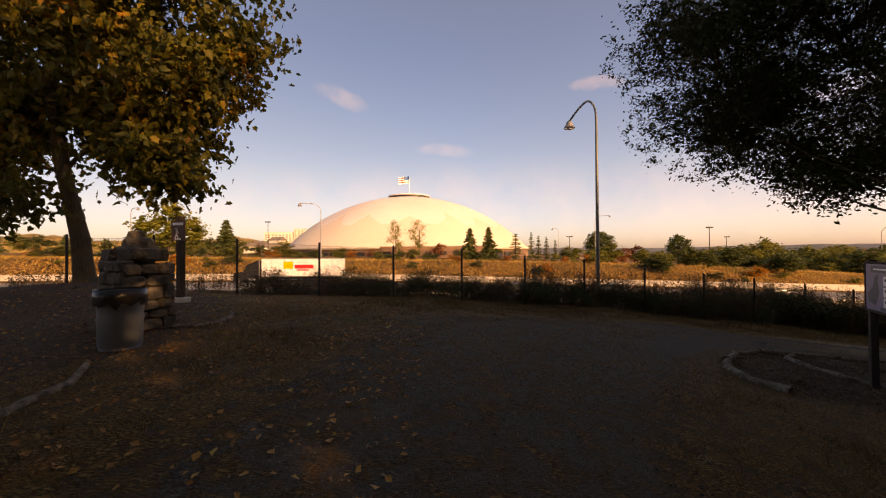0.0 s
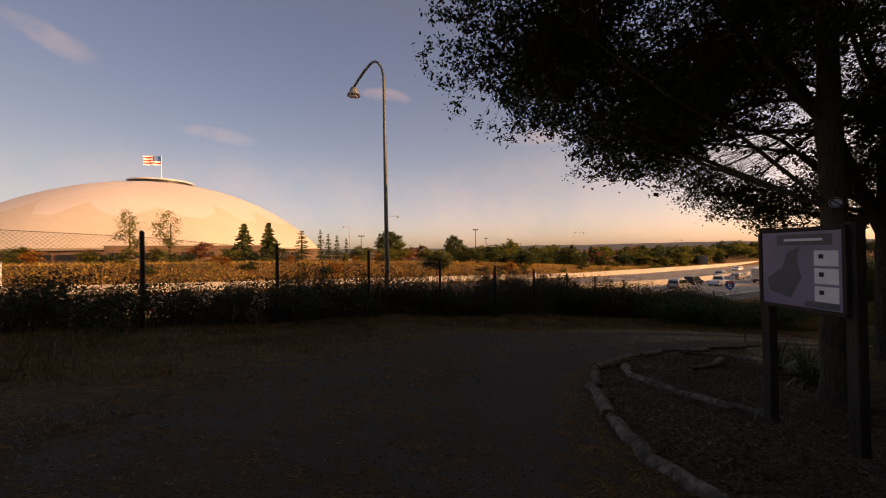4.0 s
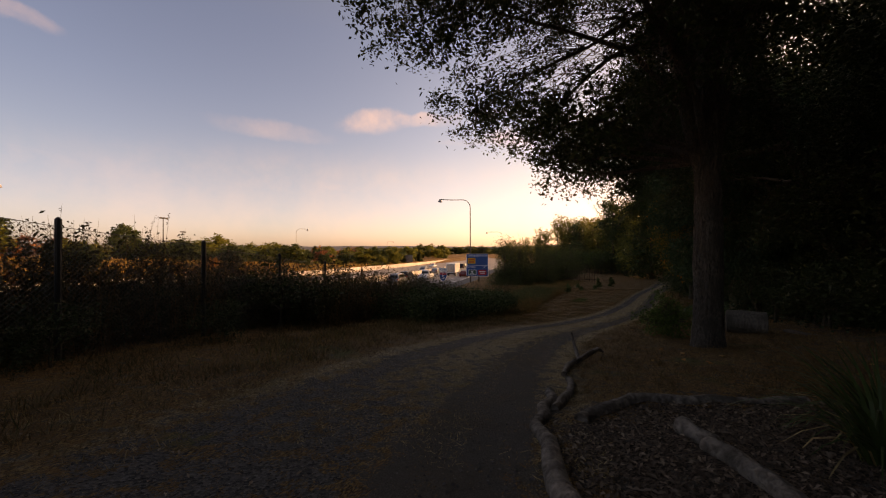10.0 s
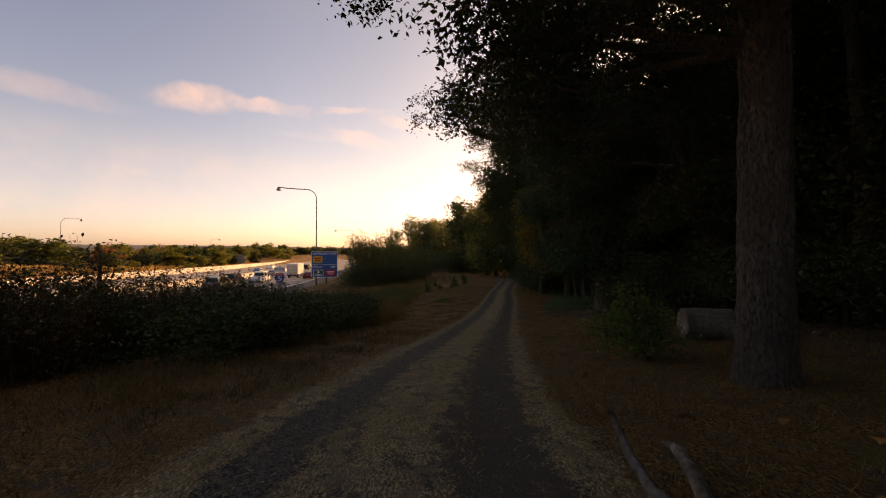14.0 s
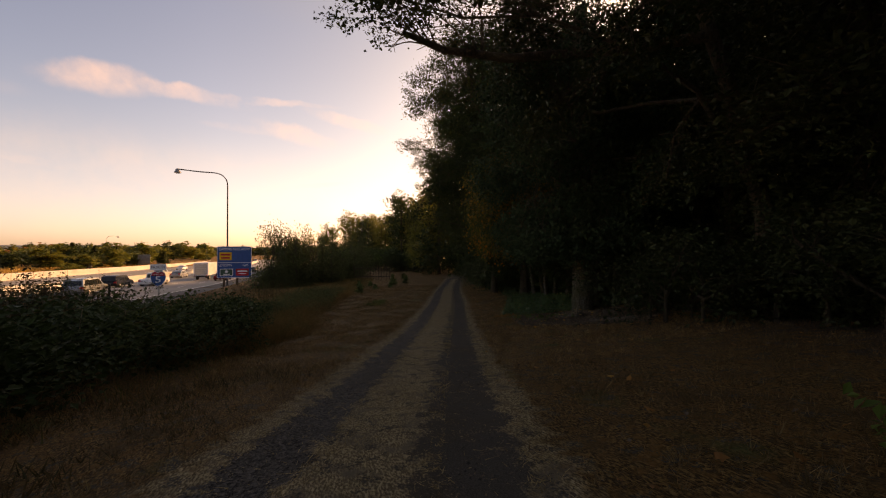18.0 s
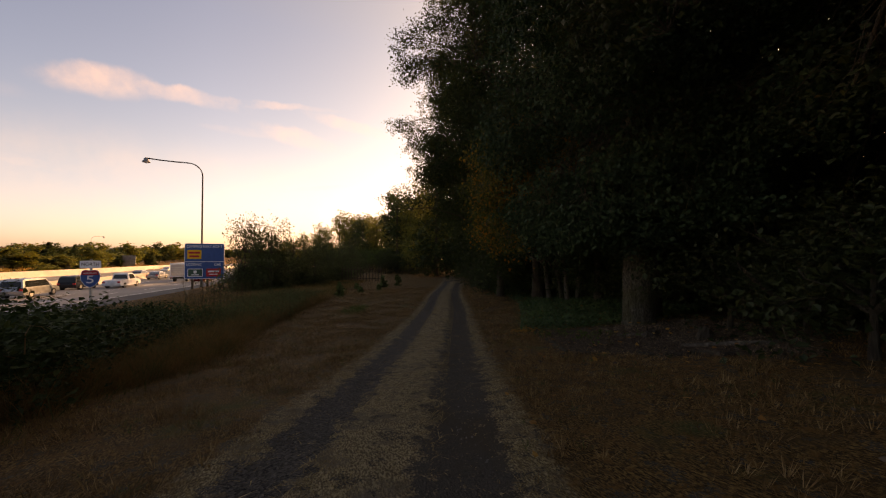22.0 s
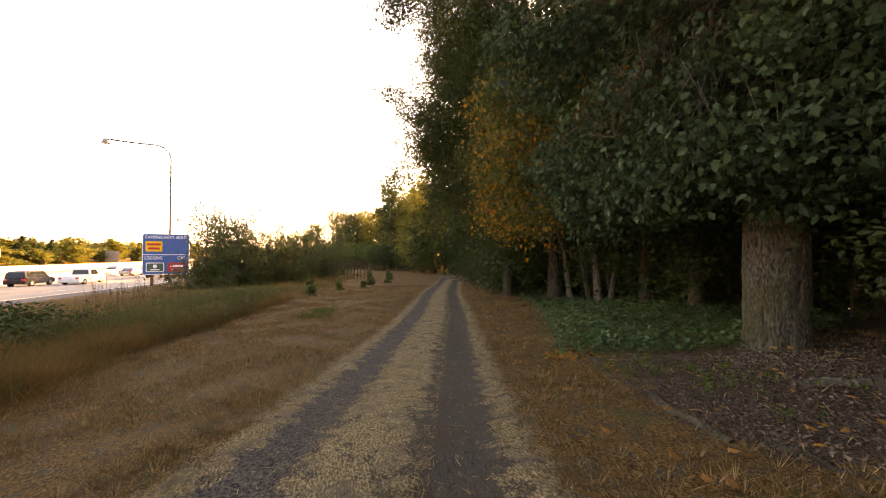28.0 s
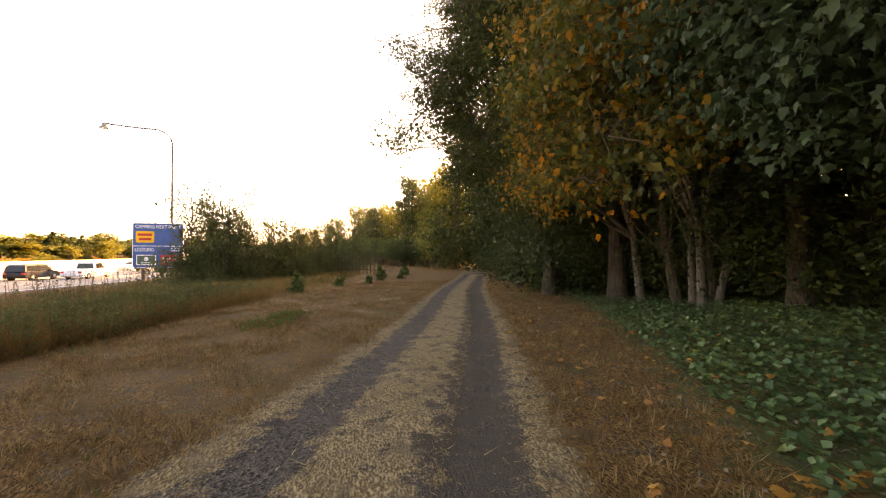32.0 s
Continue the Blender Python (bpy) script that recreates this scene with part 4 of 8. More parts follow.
M_HOUSEROOF = surf("grey_brown_shingle", (0.16, 0.13, 0.115), (0.22, 0.185, 0.165), 0.6, 0.9, 0.0)
for x, y, w, h, mat, label, rz in [(-180, 360, 15, 7, M_PLASTER, "cream hillside house with a grey pitched roof", 10), (-171, 366, 13, 9, M_BRICKWALL, "brown hillside house with a grey pitched roof", -15), (-160, 362, 16, 6, M_PLASTER, "wide cream hillside house with a grey pitched roof", 25),
                                    (-150, 374, 14, 6, M_CONCRETE, "pale hillside house with a grey pitched roof", 5), (-166, 395, 14, 14, M_PLASTER, "tall cream hillside house among trees", -20), (-136, 380, 13, 8, M_CONCRETE, "pale hillside house among trees", 12)]:
    hillside_house(x, y, float(lie(x, y)), w, h, mat, label, rz)

# ---- far hills and hillside ----


def hill_ridge(y_dist, az0, az1, hgt, name, mat, seed, base=-12.0, label="wooded hills on the horizon, distance haze put into their blue-grey colour"):
    b = Build()
    n = 160
    v = []
    for i in range(n + 1):
        a = az0 + (az1 - az0) * i / n
        h = hgt * (0.75 + 0.35 * noise.noise(Vector((i * 0.045, seed, 0))) + 0.12 * noise.noise(Vector((i * 0.3, seed, 3))) + 0.05 * noise.noise(Vector((i * 1.7, seed, 3))))
        for d, z in ((0.0, base), (0.04, h * 0.6), (0.12, h), (0.5, h * 0.9)):
            v.append((y_dist * (1 + d) * math.sin(a), y_dist * (1 + d) * math.cos(a), z))
    b.add(v, [(4 * i + k, 4 * i + 4 + k, 4 * i + 5 + k, 4 * i + 1 + k) for i in range(n) for k in range(3)])
    return tagged(part(name, b, mat, smooth=True), label, "hills", kind="structure")


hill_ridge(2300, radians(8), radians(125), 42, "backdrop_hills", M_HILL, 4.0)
hill_ridge(620, radians(-62), radians(-17), 34, "backdrop_hillside", M_BANK, 9.0, label="dry hillside with houses and trees to the side of the dome")

# ---- plants: meshes for trees far and near ----


def pine_meshes(seed, w, h, mat):
    """A broad pine with a domed head of overlapping masses."""
    r = np.random.default_rng(seed)
    blobs = []
    for k in range(26):
        u = (k + 0.5) / 26
        z = 0.2 + 0.7 * u
        wide = w * 0.5 * math.sqrt(max(0.05, 1 - max(0.0, (z - 0.42) / 0.56) ** 2)) * (1 if z > 0.4 else 0.7 + 0.75 * (z - 0.2) * 2)
        a = k * 2.4 + r.uniform(-0.3, 0.3)
        q = wide * 0.62 * r.uniform(0.8, 1.05)
        blobs.append((q * math.cos(a), q * math.sin(a), h * z, wide * 0.4, wide * 0.4, h * r.uniform(0.06, 0.1)))
    return grow([(0, 0, -0.5), (0.1, 0, h * 0.25), (0, 0.1, h * 0.5), (0, 0, h * 0.8)], h * 0.022, h * 0.008, blobs, 900, 8, 0.5, (M_BARK, mat), 0.05, 0.4, seed, sides=6, core=0.6, gaps=-0.4, simple=True)


def far_tree_meshes(seed, w, h, mat, n=1500, leaf=0.62, foot=0.06):
    """A tree leafy almost to the ground, its crown a stack of uneven masses."""
    r = np.random.default_rng(seed)
    blobs = []
    for k in range(11):
        u = k / 10
        a = r.uniform(0, 6.28)
        wide = w * 0.5 * math.sin(math.pi * (0.16 + 0.74 * u)) ** 0.8
        q = wide * r.uniform(0.25, 0.6)
        s = wide * r.uniform(0.45, 0.7)
        blobs.append((q * math.cos(a), q * math.sin(a), h * (foot + 0.12 + 0.74 * u), s, s, h * r.uniform(0.10, 0.16)))
    return grow([(0, 0, -0.5), (0.1, 0, h * 0.25), (0, 0.1, h * 0.5), (0, 0, h * 0.8)], h * 0.02, h * 0.008, blobs, n // 6, 6, leaf, (M_BARK, mat), 0.05, 0.42, seed, sides=6, core=0.5, gaps=-0.4, simple=True)


def conifer_meshes(seed, w, h, mat, tiers=26, dense=1.0):
    r = np.random.default_rng(seed)
    tb = Build().tube([(0, 0, -0.5), (0, 0, h * 0.5), (0, 0, h)], [h * 0.018, h * 0.012, 0.02], 6)
    cb, lb = [], Build()
    for k in range(tiers):
        t = k / (tiers - 1)
        z = h * (0.06 + 0.92 * t) + r.uniform(-0.02, 0.02) * h
        rad = w * 0.5 * (1 - t) ** 0.85 * r.uniform(0.75, 1.1) + 0.12
        for j in range(int((5 + 6 * (1 - t)) * dense)):
            a = r.uniform(0, 6.28)
            L = rad * r.uniform(0.6, 1.1)
            tip = np.array([L * math.cos(a), L * math.sin(a), z - r.uniform(0.1, 0.5) * L])
            lb.tube([(0, 0, z), tip], [0.03, 0.008], 3, cap=False)
            m = int(7 * dense) + 4
            q = r.uniform(0.15, 1, m)[:, None]
            cb.append(np.array([0, 0, z]) * (1 - q) + tip * q + r.normal(size=(m, 3)) * 0.10 * (0.4 + L * 0.4))
    c = np.concatenate(cb)
    return tb.mesh("trunk", M_BARK, True), [], lb.mesh("twig_spray", M_BARK), Build().quads(leaf_quads(c, 0.09 * w + 0.24, up=0.15, slim=0.5, r=r)).mesh("crown", mat)


FAR = {
    "round": [far_tree_meshes(31 + i, 8, 9, M_LEAF_FAR) for i in range(3)],
    "dark": [far_tree_meshes(41 + i, 8, 9, M_LEAF_FARDARK) for i in range(2)],
    "red": [far_tree_meshes(51, 6, 7, M_LEAF_RED, 600)],
    "orange": [far_tree_meshes(52, 8, 9, M_LEAF_ORANGE)],
    "airy": [far_tree_meshes(53 + i, 9, 11, M_LEAF_FAR, 1300, 0.36, 0.16) for i in range(2)],
    "pine": [pine_meshes(61, 9.6, 13, M_LEAF_CONIFER)],
    "spruce": [conifer_meshes(71 + i, 4.2, 9, M_LEAF_CONIFER) for i in range(2)],
    "thin": [conifer_meshes(75, 2.6, 9, M_LEAF_CONIFER, 14, 0.8)],
}
FAR_LABEL = {"round": "broad-leaved tree, low sun put into its yellow-green leaf colour", "dark": "dark green broad-leaved tree beyond the freeway", "red": "small red-brown autumn tree",
             "orange": "broad-leaved tree turned bright orange", "airy": "airy pale green tree in front of the dome", "pine": "broad dark green round-headed pine",
             "spruce": "dark green spruce beyond the freeway", "thin": "slim dark green conifer in a row"}


def far_tree(kind, x, y, z, h, w=1.0, seed=0):
    me = FAR[kind][seed % len(FAR[kind])]
    base = {"round": 9, "dark": 9, "red": 7, "orange": 9, "airy": 11, "pine": 13, "spruce": 9, "thin": 9}[kind]
    g = float(lie(x, y)) - 0.15
    h, z = h + max(-0.4 * h, z - g), g
    s = h / base
    ob = tree((x, y, z), me, FAR_LABEL[kind], "tree", "trees beyond the freeway", rz=(seed * 77) % 360, size=s * w * 1.4, stretch=1 / w / 1.4)
    return ob


NEAR_ROWS = [("round", -69.9, 91.4, 2.5, 13.5, 0.95), ("spruce", -81.4, 97.8, 2.5, 10, 1.3), ("round", -66, 94, 2.5, 9.7, 0.9), ("spruce", -61, 101, 2.5, 9, 1.5), ("airy", -14.8, 109.5, 0.2, 11.6, 0.7),
            ("airy", -7.6, 113.2, 0.2, 12.0, 0.75), ("red", -1.6, 117, 0.2, 5.4, 1.2), ("spruce", 6.7, 96.6, -0.3, 9.2, 1.3), ("spruce", 11.5, 94.4, -0.4, 9.2, 1.2), ("thin", 18, 91.1, -1.0, 8.0, 1.7),
            ("thin", 24.9, 100.8, -0.9, 8.8, 1.0), ("thin", 27, 100.8, -0.9, 7.8, 1.0), ("thin", 29.3, 100.7, -0.9, 7.4, 1.0), ("thin", 31.8, 100.6, -1, 6.7, 1.1)]
ALONG_ROWS = [("pine", 55.4, 123, -3.4, 13.6, 1.0),
            ("red", 71.6, 129, -3.2, 8.2, 1.0), ("pine", 81, 118.5, -3.4, 12, 0.75), ("round", 86.6, 108.3, -3.6, 7.5, 1.0), ("round", 125, 131.7, -4.6, 11.6, 1.0), ("round", 131.6, 111.4, -5, 9.2, 1.2),
            ("round", 93, 100, -3.8, 8.7, 1.1), ("round", 100.8, 85.4, -4.4, 7, 1.3), ("orange", 249, 132, -8, 8.5, 1.0), ("dark", 91, 122, -4, 7, 1.2), ("round", 62, 108, -2, 5, 1.6), ("round", 41, 112, -1.5, 5.5, 1.4),
            ("dark", 112, 118, -4.6, 7, 1.2), ("spruce", 140, 128, -5, 7.5, 1.2), ("round", 16, 112, -0.3, 4.0, 1.8), ("round", -30, 104, 0.4, 3.6, 2.0), ("round", -44, 98, 0.8, 4.0, 2.0), ("red", -22, 112, 0.3, 3.5, 1.4)]
for row in NEAR_ROWS + ALONG_ROWS:
    far_tree(*row, seed=int(abs(row[1]) * 7) % 9)
r_far = np.random.default_rng(5)
BASE = {"round": 9, "dark": 9, "red": 7, "orange": 9, "pine": 13, "spruce": 9}


def tree_mass(name, label, rows):
    """Trees too far or too many to count, in one mesh for each kind of leaf."""
    mass = {}
    for kind, x, y, h, w, seed in rows:
        crown = FAR[kind][seed % len(FAR[kind])][3]
        v = np.empty(len(crown.vertices) * 3, np.float32)
        crown.vertices.foreach_get("co", v)
        v = v.reshape(-1, 3)
        per = len(crown.polygons[0].vertices)
        s = h / BASE[kind]
        a = seed * 1.3
        m = np.array([[math.cos(a), -math.sin(a), 0], [math.sin(a), math.cos(a), 0], [0, 0, 1]])
        v = v.reshape(-1, per, 3)[::3]
        mid = v.mean(1, keepdims=True)
        v = (mid + (v - mid) * 1.6).reshape(-1, 3)
        v = (v @ m.T) * np.array([s * w * 1.4, s * w * 1.4, s]) + np.array([x, y, float(lie(x, y)) - 0.2])
        mass.setdefault((crown.materials[0].name, per), []).append(v)
    for (mat, per), vs in mass.items():
        v = np.concatenate(vs).reshape(-1, per, 3)
        b = Build().tris(v) if per == 3 else Build().quads(v)
        tagged(part(name, b, bpy.data.materials[mat]), label, "trees", kind="stuff")


for i in range(66):
    x = 30 + i * 2.7 + r_far.uniform(-2, 2)
    y = float(r_far.uniform(65.5, 98) + bend_y(x))
    k = ["round", "dark", "round", "red", "dark", "round", "pine", "round", "round", "dark"][int(r_far.integers(0, 10))]
    far_tree(k, x, y, float(lie(x, y)), r_far.uniform(2.6, 5.4) * (1 + 0.25 * min(1, max(0, (x - 60) / 60))), r_far.uniform(1.1, 1.6), i)
rows = []
for i in range(16):
    x = -95 + i * 7.0 + r_far.uniform(-2, 2)
    rows.append((["round", "dark"][i % 2], x, r_far.uniform(76, 96), r_far.uniform(1.8, 3.4), r_far.uniform(1.5, 2.1), i))
for i in range(80):
    x = -100 + i * 3.2 + r_far.uniform(-2, 2)
    rows.append((["round", "dark", "orange", "round", "round", "dark"][int(r_far.integers(0, 6))], x, float(r_far.uniform(64, 86) + bend_y(x)), r_far.uniform(1.0, 2.8), r_far.uniform(1.1, 1.8), i))
tree_mass("bank_shrubs", "green and rust-coloured shrubs on the bank beyond the freeway", rows)
rows = []
for i in range(96):
    x = 118 + i * 3.2 + r_far.uniform(-2, 2)
    rows.append((["round", "dark", "round", "spruce", "round", "dark", "pine", "orange"][int(r_far.integers(0, 8))], x, 140 - 0.0055 * i * i + r_far.uniform(-16, 16) + (x - 130) * 0.12, r_far.uniform(6.5, 10), r_far.uniform(1.0, 1.4), i))
for i in range(44):
    x = 250 + i * 6.2
    rows.append((["dark", "round", "spruce", "round"][i % 4], x, float(64 + bend_y(x) + r_far.uniform(4, 40)), r_far.uniform(7, 11), 1.2, i))
for i in range(34):
    rows.append((["dark", "round", "pine"][i % 3], 590 + r_far.uniform(0, 30), -60 + i * 7.5, r_far.uniform(12, 17), 1.2, i))
tree_mass("far_tree_line", "line of yellow-green and dark trees far beyond the freeway", rows)
for i in range(12):
    far_tree(["spruce", "dark", "spruce", "round"][i % 4], 140 + i * 5.4 + 2 * math.sin(i * 2.1), float(68 + bend_y(140 + i * 5.4)) + 3 * math.sin(i * 1.7) + 3, -5.0, 6.5 + 1.0 * math.sin(i * 2.9), 1.25, i)
rows = []
for i in range(26):
    a = radians(-58 + i * 1.7)
    d = r_far.uniform(330, 560)
    rows.append((["round", "dark", "spruce"][i % 3], d * math.sin(a), d * math.cos(a), r_far.uniform(9, 14) + (d - 330) * 0.03, 1.3, i))
tree_mass("hillside_trees", "trees on the far hillside", rows)

# ---- street lamps ----


def street_lamp(x, y, z0, top, arm, r=0.1, mat=M_POLE, label="tall grey steel street lamp with a long curved arm", curve=1.0, head=1.0, double=False, arm_dir=(0, 1), droop=0.0):
    lamp = thing("street_lamp", (x, y, z0), label, "street lamp", "street lamps")
    H = top - z0
    pts = [(0, 0, 0), (0, 0, H * 0.5), (0, 0, H - curve)]
    for k in range(1, 8):
        a = k / 7 * math.pi / 2
        o = curve * (1 - math.cos(a))
        pts.append((arm_dir[0] * o, arm_dir[1] * o, H - curve + curve * math.sin(a)))
    pole = Build().tube([(0, 0, -0.8)] + pts, [r * 1.1, r, r * 0.8, r * 0.62] + [r * 0.55] * 7, 9)
    part("pole", pole, mat, lamp, smooth=True)
    part("base_plate", Build().tube([(0, 0, -0.4), (0, 0, 0.25)], [r * 1.9, r * 1.7], 10), mat, lamp)
    e = (arm_dir[0] * arm, arm_dir[1] * arm)
    s = pts[-1]
    ex, ey, ez = e[0], e[1], H - droop
    mid = [(s[0] + (ex - s[0]) * t, s[1] + (ey - s[1]) * t, s[2] + (ez - s[2]) * t ** 2) for t in (0, 0.35, 0.7, 1)]
    part("arm", Build().tube(mid, [r * 0.6, r * 0.6, r * 0.6, r * 0.6], 7), mat, lamp, smooth=True)
    hd = Build().tube([(ex, ey, ez + 0.08), (ex, ey, ez - 0.06), (ex, ey, ez - 0.22), (ex, ey, ez - 0.45), (ex, ey, ez - 0.52)], [0.08 * head, 0.2 * head, 0.22 * head, 0.36 * head, 0.38 * head], 12)
    part("lamp_head", hd, M_GALV, lamp, "bell-shaped metal lamp head", smooth=True)
    part("lens", Build().tube([(ex, ey, ez - 0.52), (ex, ey, ez - 0.6)], [0.3 * head, 0.2 * head], 12), M_WHITE, lamp)
    return lamp


street_lamp(6.4, 20.86, -2.0, 12.8, 4.6, 0.13, curve=1.9, head=1.15, droop=0.35, label="tall dark steel street lamp with a hooked arm behind the fence")
street_lamp(75.9, 20.4, -5.9, 10.3, 6.1, 0.135, M_LAMPSTEEL, curve=1.6, head=1.2, droop=-0.25)
street_lamp(136.8, 19.6, -6.6, 6.9, 5.5, 0.12, M_GALV, curve=1.6)
street_lamp(122.8, 94.2, -6.0, 8.6, 4.5, 0.12, M_GALV, curve=1.6, arm_dir=(0.9, -0.44))
street_lamp(189.4, 86.3, -7.5, 5.3, 4.5, 0.12, M_GALV, curve=1.6, arm_dir=(0.9, -0.44))
street_lamp(51.3, 117, -3.5, 14.2, 4.5, 0.12, M_GALV, curve=1.6, arm_dir=(0.9, -0.44))
street_lamp(-75, 86, 2, 13.2, 3, 0.12, M_GALV, curve=1.4, arm_dir=(0.9, -0.44))
street_lamp(-24, 63, -2.5, 11, 3.5, 0.11, M_GALV, curve=1.4, arm_dir=(-0.9, -0.44))
street_lamp(38, 115, -2, 10, 2.5, 0.10, M_GALV, curve=1.0, arm_dir=(-0.9, -0.44))


def flood_mast(x, y, z0, top):
    m = thing("floodlight_mast", (x, y, z0), "tall slim steel mast with paired floodlights", "light mast", "light masts")
    H = top - z0
    part("mast", Build().tube([(0, 0, -0.8), (0, 0, H)], [0.2, 0.1], 8), M_DARKMETAL, m)
    part("crossbar", Build().box(0, 0, H, 2.2, 0.12, 0.12), M_DARKMETAL, m)
    for k in (-0.9, 0, 0.9):
        part("floodlight", Build().box(k, -0.15, H + 0.2, 0.6, 0.35, 0.4, None, 0.05), M_DARKMETAL, m)
    return m


for x, y, z0, top in [(87.5, 112.7, -3.9, 9.8), (-75, 160, 4, 16.2), (49.6, 134.8, -2.5, 8), (125, 150, -5, 8.2), (110, 165, -5, 7)]:
    flood_mast(x, y, z0, top)

# ---- fence between trail and freeway ----
FENCE = [(-22.5, 12.0), (-19.4, 12.3), (-16.3, 12.7), (-13.14, 13.14), (-9.82, 13.75), (-6.5, 13.9), (-3.33, 14.1), (-0.2, 14.6), (3.0, 15.2), (6.26, 15.4), (9.63, 15.7), (12.67, 16.0), (15.96, 16.4), (18.9, 16.5),
         (22.2, 16.5), (25.6, 16.4), (29, 16.3), (32.4, 16.2), (35.8, 16.0)]


def chain_fence():
    fence = thing("chain_link_fence", on(-22.5, 12), "dark chain-link fence with steel posts, weeds growing through it", "fence")
    inv = Matrix.Translation(fence.matrix_world.translation).inverted()
    tops = []
    H = lambda i: 2.25 if i < 15 else 1.8
    for i, (x, y) in enumerate(FENCE):
        z = on(x, y)[2]
        tops.append(np.array((x, y, z)))
        part("post", Build().tube([inv @ Vector((x, y, z - 0.3)), inv @ Vector((x, y, z + H(i) + 0.12)), inv @ Vector((x, y, z + H(i) + 0.16))], [0.05, 0.05, 0.02], 8), M_DARKMETAL, fence)
    for i, (a, b) in enumerate(zip(tops[:-1], tops[1:])):
        h = H(i)
        off = np.array(inv.translation)
        up = np.array([0, 0, 1.0])
        part("top_wire", Build().tube([a + off + up * h, b + off + up * h], 0.006, 4), M_WIRE, fence)
        mesh = Build()
        L = np.linalg.norm(b - a)
        d = (b - a) / L
        step = 0.085 if i < 13 else 0.12
        for s in np.arange(-h, L, step):
            for sg in (1, -1):
                s0, s1 = (s, s + h) if sg == 1 else (s + h, s)
                e0, e1 = s0, s1
                t0 = max(0.0, min((0 - e0) / (e1 - e0), (L - e0) / (e1 - e0)))
                t1 = min(1.0, max((0 - e0) / (e1 - e0), (L - e0) / (e1 - e0)))
                if t1 - t0 < 0.02:
                    continue
                p0, p1 = (a + off + d * (e0 + (e1 - e0) * t) + up * h * t for t in (t0, t1))
                mesh.tube([p0, p1], 0.0032, 3, cap=False)
        tagged(part("wire_mesh", mesh, M_WIRE, fence), "diamond wire mesh")
    return fence


chain_fence()

# ---- road signs ----


def text_mesh(s, size, depth=0.004):
    cu = bpy.data.curves.new("txt", "FONT")
    cu.body, cu.size, cu.extrude, cu.align_x, cu.align_y = s, size, depth, "CENTER", "CENTER"
    ob = bpy.data.objects.new("txt", cu)
    me = bpy.data.meshes.new_from_object(ob)
    bpy.data.objects.remove(ob)
    return me


def lettering(s, size, at, m, mat, parent, width=None, name="lettering"):
    """Raised letters on a panel that stands in the plane x = const and is read from -x."""
    me = text_mesh(s, size)
    me.materials.append(mat)
    ob = part(name, me, None, parent)
    xs = [v.co.x for v in me.vertices]
    k = width / (max(xs) - min(xs)) if width else 1.0
    ob.matrix_basis = Matrix.Translation(at) @ m @ Matrix.Diagonal((k, 1, 1, 1))
    return ob


FACE = Matrix(((0, 0, -1, 0), (-1, 0, 0, 0), (0, 1, 0, 0), (0, 0, 0, 1)))


def rounded_panel(w, h, t, rad):
    """A flat plate in the plane x = 0, w along y and h along z, with rounded corners."""
    pts = []
    for cx, cy, a0 in ((w / 2 - rad, h / 2 - rad, 0), (-w / 2 + rad, h / 2 - rad, 90), (-w / 2 + rad, -h / 2 + rad, 180), (w / 2 - rad, -h / 2 + rad, 270)):
        for k in range(5):
            a = radians(a0 + k * 22.5)
            pts.append((cx + rad * math.cos(a), cy + rad * math.sin(a)))
    n = len(pts)
    v = [(-t / 2, a, b) for a, b in pts] + [(t / 2, a, b) for a, b in pts]
    return Build().add(v, [tuple(range(n)), tuple(range(2 * n - 1, n - 1, -1))] + [(i, i + n, (i + 1) % n + n, (i + 1) % n) for i in range(n)])


def moved(b, x, y, z):
    b.v = [v + np.array([x, y, z]) for v in b.v]
    return b


